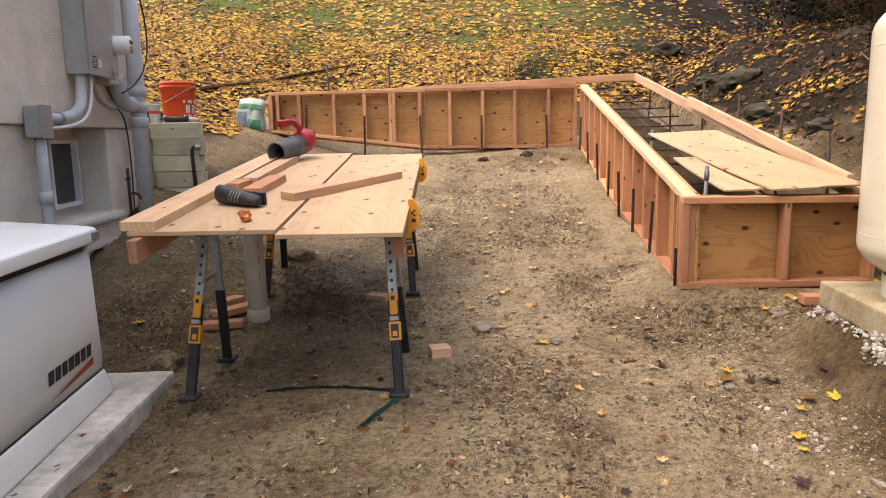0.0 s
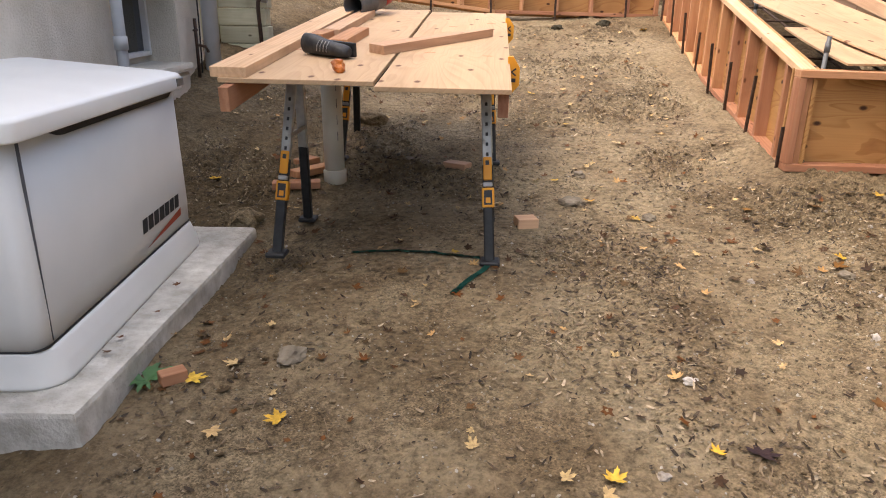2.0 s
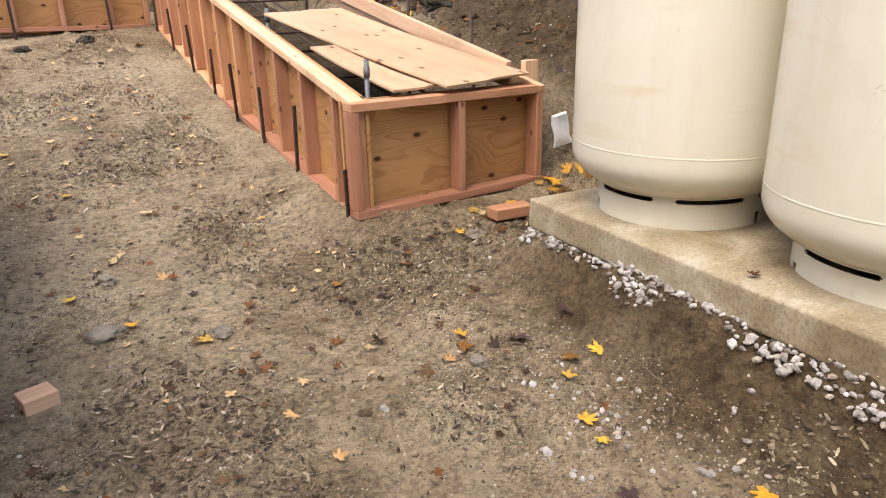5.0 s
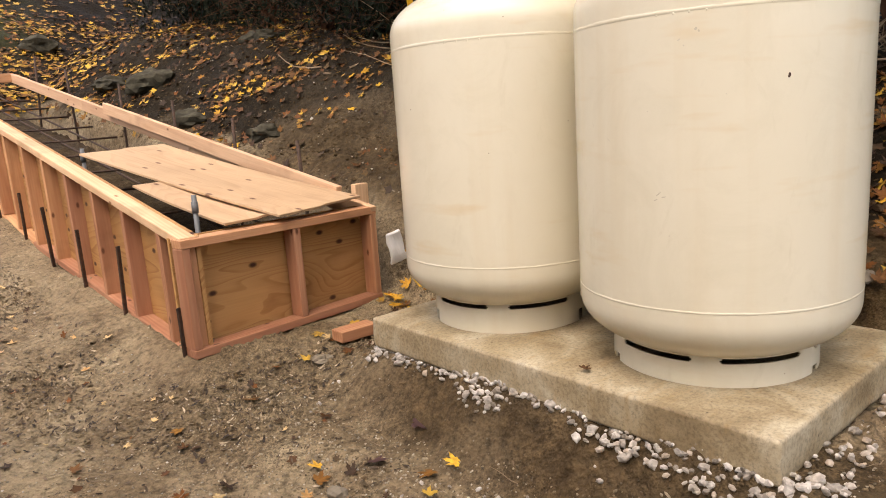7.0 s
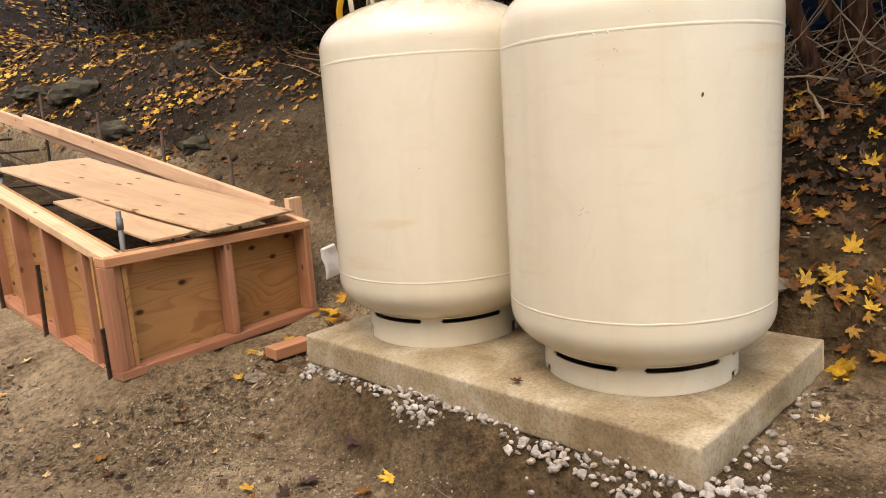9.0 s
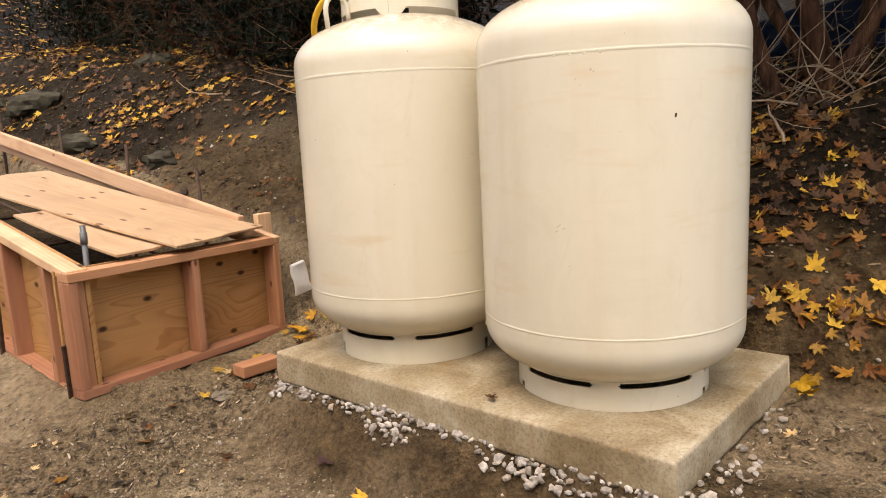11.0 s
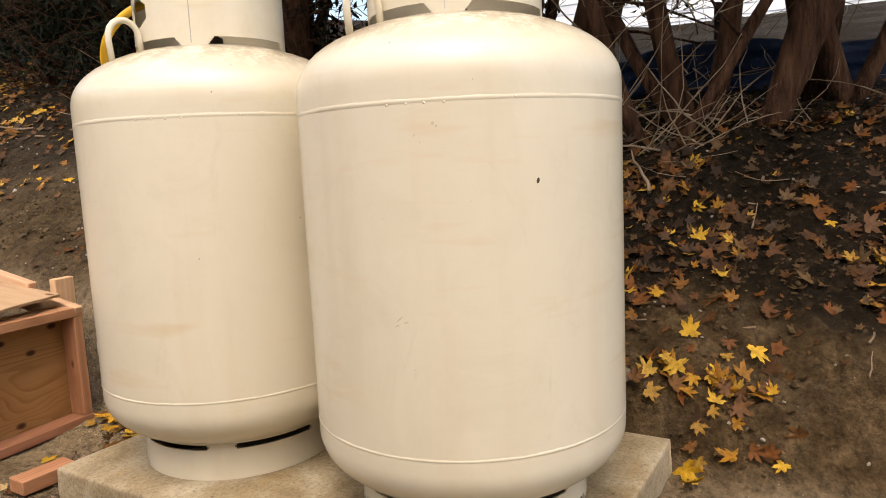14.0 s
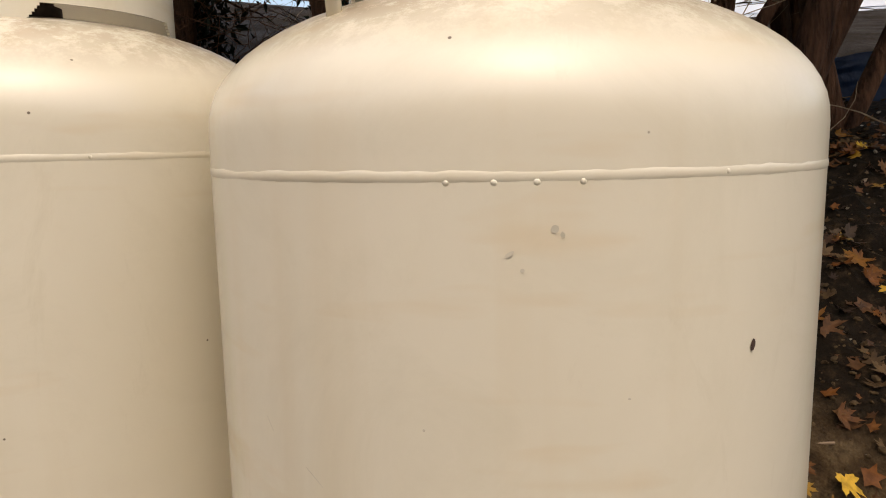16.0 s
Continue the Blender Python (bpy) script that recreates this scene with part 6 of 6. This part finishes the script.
for x, y, r, lab in ((1.173, 2.69, 0.034, "rounded tan stone on the earth"), (1.70, 3.42, 0.04, "flat grey stone half sunk in the earth"), (0.818, 2.68, 0.018, "small white stone on the earth"), (0.95, 3.0, 0.022, "small tan stone on the earth"),
                     (-0.83, 2.11, 0.05, "grey lump of stone on the earth"), (-1.05, 4.93, 0.11, "brown clod of stone by the pipe"), (0.57, 3.39, 0.035, "grey stone on the earth"), (0.30, 4.0, 0.04, "grey stone on the earth"),
                     (0.22, 3.62, 0.05, "grey flat stone on the earth"), (-1.45, 3.45, 0.10, "brown earthy stone beside the pad"), (3.30, 7.9, 0.26, "grey boulder on the slope"), (3.2, 8.6, 0.16, "grey stone on the slope"),
                     (4.3, 7.45, 0.17, "brown stone among the leaves"), (3.5, 11.3, 0.24, "pale flat stone in the leaves"), (2.95, 6.6, 0.15, "grey stone in the bank"), (3.0, 5.6, 0.13, "grey stone in the bank"), (0.95, 8.0, 0.09, "dark grey stone by the formwork"), (0.45, 7.9, 0.06, "dark grey stone by the formwork"), (2.62, 1.62, 0.07, "grey stone beside the slab"), (0.42, 2.0, 0.02, "small white stone on the earth"), (0.26, 1.6, 0.02, "small white stone on the earth"), (1.21, 1.785, 0.026, "white stone on the bank")):
    bm = rock_bm(rng, r, 0.55, 3)
    solid("stone", bm, DARK_STONE if y > 5 else EARTH if "brown" in lab else CRUSHED if "white" in lab else STONE, pose(x, y, ground(x, y) + 0.12 * r, 0, 0, rng.uniform(0, 360)), lab, "stone", "stones")


def stone_cloud(name, places, material, label, category, seed, size, flat=0.65):
    """Many small angular stones in one mesh."""
    rng = random.Random(seed)
    kinds = []
    for k in range(6):
        bm = rock_bm(rng, 1.0, flat, 1)
        bm.verts.index_update()
        kinds.append(([v.co.copy() for v in bm.verts], [[v.index for v in f.verts] for f in bm.faces]))
        bm.free()
    verts, faces = [], []
    for x, y, z in places:
        vs, fs = kinds[rng.randrange(6)]
        s = rng.uniform(*size) * (0.7 + 0.6 * rng.random() ** 3)
        m = Matrix.Translation((x, y, z)) @ pose(0, 0, 0, rng.uniform(-40, 40), rng.uniform(-40, 40), rng.uniform(0, 360)) @ Matrix.Scale(s, 4)
        base = len(verts)
        verts += [tuple(m @ v) for v in vs]
        faces += [[base + i for i in f] for f in fs]
    me = bpy.data.meshes.new(name)
    me.from_pydata(verts, [], faces)
    me.materials.append(material)
    return tagged(new(name, me), label, category, "", "stuff")


rng = random.Random(15)
spots = []
for i in range(1150):
    t, u = rng.random(), rng.random() ** 1.6
    heap = max(0.0, noise.noise((t * 5.5, 0, 2)) + 0.55 - 0.5 * t)
    if rng.random() > 0.25 + heap:
        continue
    y = 1.45 + 1.62 * t
    x = 1.528 + 0.113 * (y - 1.52) + 0.03 - (0.045 + 0.075 * heap) * u
    spots.append((x, y, max(ground(x, y) + 0.003, 0.325 - 0.9 * max(0.0, 1.528 + 0.113 * (y - 1.52) - x))))
for i in range(110):
    u = rng.random() ** 2
    x, y = 1.50 + 0.75 * u, 1.52 - 0.13 * rng.random() * (1 - 0.6 * u)
    spots.append((x, y - 0.11 * (x - 1.53), ground(x, y) + 0.006))
stone_cloud("slab_gravel", spots, CRUSHED, "crushed white gravel spilling from under the slab", "gravel", 31, (0.006, 0.0165))
spots = []
for cx, cy, s, n in ((1.30, 2.28, 0.11, 50), (1.27, 2.47, 0.10, 18), (1.40, 1.95, 0.10, 20), (1.1, 2.1, 0.2, 16), (1.5, 3.2, 0.14, 10)):
    for i in range(n):
        x, y = cx + s * rng.gauss(0, 0.6), cy + s * rng.gauss(0, 0.6)
        spots.append((x, y, ground(x, y) + 0.002))
stone_cloud("spilled_gravel", spots, CRUSHED, "scattered white gravel on the yard", "gravel", 32, (0.005, 0.014))
spots = [(x, y, ground(x, y) + 0.0005) for x, y in scatter(rng, 8000, -1.9, 2.4, 1.0, 7.0, lambda x, y: 0.0 if on_hard(x, y) else (0.25 + 0.75 * clump(x, y, 1.2, 12)) * (1 - 0.6 * ss(4, 7, y)))]
stone_cloud("yard_pebbles", spots, PEBBLE, "small pebbles and grit pressed into the yard", "pebbles", 33, (0.002, 0.0065))
spots = [(x, y, ground(x, y) + 0.001) for x, y in scatter(rng, 13000, -1.9, 2.4, 1.0, 8.0, lambda x, y: 0.0 if on_hard(x, y) else (0.06 + 0.94 * trodden(x, y)) * (1 - 0.5 * ss(4, 8, y)))]
stone_cloud("earth_clods", spots, EARTH, "crumbled clods of dry earth", "clods", 34, (0.003, 0.012), 0.5)
spots = [(x, y, ground(x, y) + 0.001) for x, y in scatter(rng, 1900, 2.45, 5.0, -0.3, 8.5, lambda x, y: 0.0 if on_hard(x, y) else 0.7)]
stone_cloud("bank_pebbles", spots, PEBBLE, "pebbles and grit on the bank", "pebbles", 35, (0.003, 0.011))
spots = [(x, y, ground(x, y) + 0.002) for x, y in scatter(rng, 6500, 2.45, 4.6, -0.4, 9.0, lambda x, y: 0.0 if on_hard(x, y) else 0.15 + 0.85 * ss(0.4, 0.6, clump(x, y, 2.4, 6)))]
stone_cloud("bank_clods", spots, DAMP_SOIL, "loose clods of brown soil on the bank", "clods", 36, (0.003, 0.013), 0.6)
spots = [(x, y, ground(x, y) + 0.0005) for x, y in scatter(rng, 6500, 0.6, 1.75, 1.2, 3.5, lambda x, y: 0.0 if on_hard(x, y) else 0.15 + 0.85 * ss(0.8, 1.25, x) * (1 - ss(1.4, 1.55, x)))]
stone_cloud("cut_soil_crumbs", spots, GRIT, "tan grit and crumbs of soil below the slab", "grit", 37, (0.0018, 0.0062), 0.7)


def blades():
    rng = random.Random(77)
    verts, faces = [], []
    for x, y in scatter(rng, 9000, -6.5, 3.5, 9.6, 15.0, lambda x, y: ss(0.45, 0.65, clump(x, y, 0.9, 30)) * (1 - ss(1.0, 3.5, x))):
        z, a, h = ground(x, y), rng.uniform(0, 6.3), rng.uniform(0.02, 0.055)
        dx, dy = 0.006 * math.cos(a), 0.006 * math.sin(a)
        lx, ly = rng.uniform(-0.03, 0.03), rng.uniform(-0.03, 0.03)
        b = len(verts)
        verts += [(x - dx, y - dy, z - 0.01), (x + dx, y + dy, z - 0.01), (x + lx, y + ly, z + h)]
        faces.append((b, b + 1, b + 2))
    me = bpy.data.meshes.new("grass")
    me.from_pydata(verts, [], faces)
    me.materials.append(GRASS)
    tagged(new("grass", me), "thin green grass showing between the leaves", "grass", "", "stuff")


blades()


def weed(x, y, s):
    w = thing("weed", pose(x, y, ground(x, y)), "small green weed beside the generator pad", "weed")
    rng = random.Random(5)
    for k in range(9):
        a = 40 * k + rng.uniform(-15, 15)
        bm = bmesh.new()
        L = s * rng.uniform(0.7, 1.2)
        prev = None
        for i in range(6):
            t = i / 5
            wd = 0.16 * L * math.sin(math.pi * min(0.97, t + 0.08)) * (1 + 0.35 * (-1) ** i)
            z = 0.5 * L * t * (1.25 - t)
            cur = (bm.verts.new((L * t, wd, z)), bm.verts.new((L * t, -wd, z)))
            if prev:
                bm.faces.new((prev[0], prev[1], cur[1], cur[0])).smooth = True
            prev = cur
        part("leaf", bm, WEED, w, "", pose(0, 0, 0, 0, 0, a))


weed(-1.255, 1.96, 0.09)


def twigs(name, places, label, seed, length, radius, rise, material=TWIG):
    rng = random.Random(seed)
    bm = bmesh.new()
    for x, y, z in places:
        a, L = rng.uniform(0, 6.3), rng.uniform(*length)
        d = Vector((math.cos(a), math.sin(a), rng.uniform(*rise))).normalized()
        p = Vector((x, y, z))
        pts = [p]
        for k in range(5):
            d = (d + 0.28 * Vector((rng.uniform(-1, 1), rng.uniform(-1, 1), rng.uniform(-0.8, 1)))).normalized()
            pts.append(pts[-1] + d * L / 5)
        bm_tube(pts, rng.uniform(*radius), 4, bm, 0.35, False)
    return solid(name, bm, material, Matrix.Identity(4), label, "twigs", "", "stuff")


rng = random.Random(12)
twigs("ground_twigs", [(x, y, ground(x, y) + 0.006) for x, y in scatter(rng, 650, -1.9, 2.3, 1.2, 8.0, lambda x, y: 0.0 if on_hard(x, y) else 1.0)], "thin dead twigs on the yard", 41, (0.04, 0.16), (0.001, 0.0022), (-0.05, 0.05))
solid("fallen_branch", bm_tube([(x, y, ground(x, y) + 0.03 + 0.02 * math.sin(3 * x)) for x, y in ((-3.2, 9.36), (-2.9, 9.7), (-2.53, 10.12), (-2.2, 10.47), (-1.8, 10.78), (-1.35, 11.06))], 0.03, 8, None, 0.5), BARK, Matrix.Identity(4), "long dead branch lying among the hillside leaves", "branch")
twigs("bank_twigs", [(x, y, ground(x, y) + 0.012) for x, y in scatter(rng, 120, 2.6, 5.2, -0.4, 4.0, lambda x, y: 0.0 if on_hard(x, y) else 1.0)], "dead twigs on the leafy bank", 42, (0.08, 0.35), (0.0015, 0.005), (-0.02, 0.12))


# ---- trees, tarpaulin and distance ----
def build_tree(x, y, stems, seed, label):
    rng = random.Random(seed)
    z = ground(x, y)
    t = thing("tree", pose(x, y, z - 0.05), label, "tree", "bare-stemmed trees on the bank")
    tips = []
    for lean_x, lean_y, r, h in stems:
        p, d = Vector((rng.uniform(-0.05, 0.05), rng.uniform(-0.05, 0.05), -0.1)), Vector((lean_x, lean_y, 1)).normalized()
        pts = []
        for k in range(12):
            pts.append(p.copy())
            d = (d + 0.07 * Vector((rng.uniform(-1, 1), rng.uniform(-1, 1), 0.3))).normalized()
            p = p + d * h / 11
        bm = bm_tube(pts, 0.84 * r, 14, None, 0.45)
        for v in bm.verts:
            n3 = noise.noise(Vector((v.co.x * 9, v.co.y * 9, v.co.z * 2.5)))
            c = min(pts, key=lambda q: (q - v.co).length)
            v.co += (v.co - c) * 0.35 * n3
            if v.co.z < 0.15:
                v.co += Vector((v.co.x, v.co.y, 0)) * 0.5 * (0.15 - v.co.z)
        part("trunk", bm, BARK, t)
        for k in range(7):
            i = rng.randrange(3, 11)
            a = rng.uniform(0, 6.3)
            e = Vector((math.cos(a), math.sin(a), rng.uniform(-0.1, 0.7))).normalized()
            q, line = pts[i].copy(), []
            for m in range(8):
                line.append(q.copy())
                e = (e + 0.22 * Vector((rng.uniform(-1, 1), rng.uniform(-1, 1), rng.uniform(-0.7, 0.9)))).normalized()
                q = q + e * rng.uniform(0.08, 0.22)
            part("limb", bm_tube(line, r * rng.uniform(0.12, 0.3), 6, None, 0.3), BARK, t)
            tips += line[3:]
    return t, [t.matrix_basis @ q for q in tips]


def crown(t, seed):
    """Unseen evergreen foliage added high over the stems to shade the bank."""
    rng = random.Random(200 + seed)
    x, y, z = t.matrix_basis.translation
    top = 3.2 - z + 0.25 * max(0.0, x - 4.0)
    verts, faces = [], []
    for k in range(30):
        c = Vector((rng.uniform(-2.0, 0.8), rng.uniform(-1.2, 1.2), top + rng.uniform(0.3, 1.3)))
        for i in range(300):
            d = Vector((rng.gauss(0, 1), rng.gauss(0, 1), rng.gauss(0, 0.6))).normalized() * 0.5 * rng.random() ** 0.4
            m = pose(*(c + d), rng.uniform(0, 360), rng.uniform(0, 360), rng.uniform(0, 360))
            b, L, w = len(verts), rng.uniform(0.06, 0.11), rng.uniform(0.02, 0.035)
            verts += [tuple(m @ Vector(q)) for q in ((-L, 0, 0), (0, -w, 0.01), (L, 0, -0.01), (0, w, 0.01))]
            faces.append((b, b + 1, b + 2, b + 3))
    me = bpy.data.meshes.new("crown")
    me.from_pydata(verts, [], faces)
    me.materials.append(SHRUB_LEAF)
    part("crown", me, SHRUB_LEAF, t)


ALL_TIPS = []
for x, y, stems, seed in ((4.12, 1.13, ((0.03, -0.24, 0.085, 3.2), (0.12, -0.40, 0.070, 3.2)), 1), (4.25, 1.45, ((0.0, 0.30, 0.075, 3.0), (0.1, -0.18, 0.07, 3.0), (0.2, 0.55, 0.05, 3.0)), 2), (4.5, 2.3, ((0.1, -0.3, 0.10, 3.2), (0.3, 0.35, 0.08, 3.0), (0.0, 0.05, 0.07, 3.0)), 3),
                          (4.9, 3.3, ((0.0, 0.2, 0.07, 3.2), (0.2, -0.3, 0.06, 3.0)), 4), (5.2, 4.6, ((0.1, -0.2, 0.08, 3.2), (-0.1, 0.4, 0.05, 3.0)), 5), (4.7, 0.2, ((0.1, -0.1, 0.08, 3.2),), 6), (5.6, 6.0, ((0.0, 0.1, 0.09, 3.4), (0.1, -0.4, 0.06, 3.0)), 7), (4.05, 1.62, ((-0.15, 0.35, 0.045, 2.6), (0.1, -0.5, 0.04, 2.6)), 8), (4.6, 0.75, ((0.0, 0.25, 0.07, 2.8), (0.1, -0.5, 0.06, 2.8)), 9)):
    t, tips = build_tree(x, y, stems, seed, "brown tree stems leaning out of the bank")
    ALL_TIPS += tips
    crown(t, seed)
rng = random.Random(9)
twigs("brush_twigs", [tuple(rng.choice(ALL_TIPS) + Vector((rng.gauss(0, 0.12), rng.gauss(0, 0.12), rng.gauss(0, 0.12)))) for i in range(3200)], "tangle of thin bare twigs among the stems", 43, (0.15, 0.6), (0.0015, 0.006), (-0.6, 0.8))
# Bark tone instead of TWIG puts the shade under the trees into these twigs.
twigs("slope_twigs", [(x, y, ground(x, y) + 0.1 + 1.3 * rng.random()) for x, y in scatter(rng, 1300, 3.9, 4.9, 3.0, 8.5, lambda x, y: 1.0)], "thin bare twigs standing before the evergreens", 45, (0.2, 0.8), (0.0015, 0.004), (-0.5, 0.9), BARK)
twigs("fallen_branches", [(x, y, ground(x, y) + 0.02) for x, y in scatter(rng, 60, 3.5, 5.2, 0.4, 6.0, lambda x, y: 1.0)], "fallen dead branches at the foot of the stems", 44, (0.3, 0.9), (0.004, 0.011), (0.0, 0.5))
twigs("stem_brush", [(x, y, ground(x, y)) for x, y in scatter(rng, 60, 3.8, 4.25, 0.9, 2.3, lambda x, y: 0.4 + 0.6 * ss(1.2, 1.5, y))], "upright dry shoots and branches round the stems", 46, (0.3, 0.85), (0.002, 0.006), (0.2, 1.4))


def build_shrub(x, y, r, h, seed, count=2600, low=0.0):
    rng = random.Random(seed)
    z = ground(x, y)
    s = thing("evergreen_shrub", pose(x, y, z), "tall dark evergreen shrub at the top of the slope", "shrub", "evergreens on the slope")
    bm = bmesh.new()
    for k in range(5):
        a = rng.uniform(0, 6.3)
        bm_tube([(0, 0, -0.1), (0.3 * r * math.cos(a), 0.3 * r * math.sin(a), h * 0.4), (0.6 * r * math.cos(a), 0.6 * r * math.sin(a), h * 0.85)], 0.05, 7, bm, 0.3)
    part("trunk", bm, BARK, s)
    verts, faces = [], []
    centres = [(rng.gauss(0, 0.45) * r, rng.gauss(0, 0.45) * r, low + (h - low) * rng.random(), rng.uniform(0.3, 0.6)) for k in range(26)]
    for i in range(count):
        cx, cy, cz, cr = rng.choice(centres)
        d = Vector((rng.gauss(0, 1), rng.gauss(0, 1), rng.gauss(0, 1))).normalized() * cr * rng.uniform(0.5, 1.0)
        p = Vector((cx, cy, cz)) + d
        m = pose(p.x, p.y, p.z, rng.uniform(0, 360), rng.uniform(0, 360), rng.uniform(0, 360))
        b, L, w = len(verts), rng.uniform(0.03, 0.06), rng.uniform(0.010, 0.020)
        verts += [tuple(m @ Vector(q)) for q in ((-L, 0, 0), (0, -w, 0.01), (L, 0, -0.01), (0, w, 0.01))]
        faces.append((b, b + 1, b + 2, b + 3))
    me = bpy.data.meshes.new("crown")
    me.from_pydata(verts, [], faces)
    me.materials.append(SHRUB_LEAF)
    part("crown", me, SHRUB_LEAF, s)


# Last four: crowns raised out of view, added to shade the bank.
for i, (x, y, r, h, low) in enumerate(((5.4, 10.6, 1.1, 3.4, 0.0), (5.2, 9.4, 1.0, 3.6, 0.0), (5.1, 8.4, 1.0, 3.4, 0.0), (5.0, 7.2, 0.9, 3.6, 0.0), (4.9, 6.1, 0.9, 3.4, 0.1), (5.1, 5.0, 0.9, 3.4, 0.2), (6.0, 3.5, 1.1, 3.4, 0.4), (6.4, 2.4, 1.1, 3.2, 1.0), (7.4, 11.8, 1.6, 4.0, 0.0), (7.6, 9.0, 1.7, 4.6, 0.0), (7.6, 6.0, 1.7, 4.6, 0.0), (5.0, 2.6, 1.2, 3.6, 1.9), (4.8, 0.9, 1.2, 3.8, 2.2), (4.8, 4.2, 1.1, 3.6, 1.6), (4.9, -0.6, 1.2, 3.8, 2.2))):
    build_shrub(x, y, r, h, 60 + i, 9000, low)


def build_distance():
    bm = bmesh.new()
    n, rows = 70, 16
    grid = []
    for i in range(n + 1):
        t = i / n
        x, y = 5.55 - 0.35 * t, -2.4 + 5.2 * t
        z0, z1 = ground(x, y) - 0.02, 1.99 + 0.05 * math.sin(t * 19) + 0.03 * noise.noise((t * 30, 0, 0)) - 0.10 * t
        grid.append([bm.verts.new((x + 0.05 * noise.noise((t * 14, j * 0.28, 2.0)) + 0.02 * noise.noise((t * 40, j * 0.9, 5)), y, z0 + (z1 - z0) * j / rows)) for j in range(rows + 1)])
    for a, b in zip(grid, grid[1:]):
        for j in range(rows):
            bm.faces.new((a[j], b[j], b[j + 1], a[j + 1])).smooth = True
    bmesh.ops.solidify(bm, geom=bm.faces[:], thickness=0.004)
    t = thing("tarpaulin_fence", Matrix.Identity(4), "dark navy tarpaulin hung along a fence behind the trees", "fence")
    part("tarpaulin", bm, TARP, t)
    for k in range(5):
        f = 0.03 + 0.235 * k
        x, y = 5.62 - 0.35 * f, -2.4 + 5.2 * f
        part("post", bm_tube([(x, y, ground(x, y) - 0.3), (x, y, 2.2)], 0.03, 8), RUST, t)
    h = thing("neighbour_house", pose(17.0, -1.0, 0), "pale blue clapboard house beyond the fence", "house")
    part("wall", block(0, 6, -9, 9, -1, 9, 0.02), CLAPBOARD, h)
    for k in range(34):
        part("clapboard", bm_box(0.03, 18.0, 0.215, 0.004, (-0.016, 0, 0.6 + 0.22 * k), pose(0, 0, 0, 0, 5)), CLAPBOARD, h)
    part("roof", block(-0.6, 6.6, -9.5, 9.5, 9.0, 9.3, 0.03), SHINGLE, h)


build_distance()
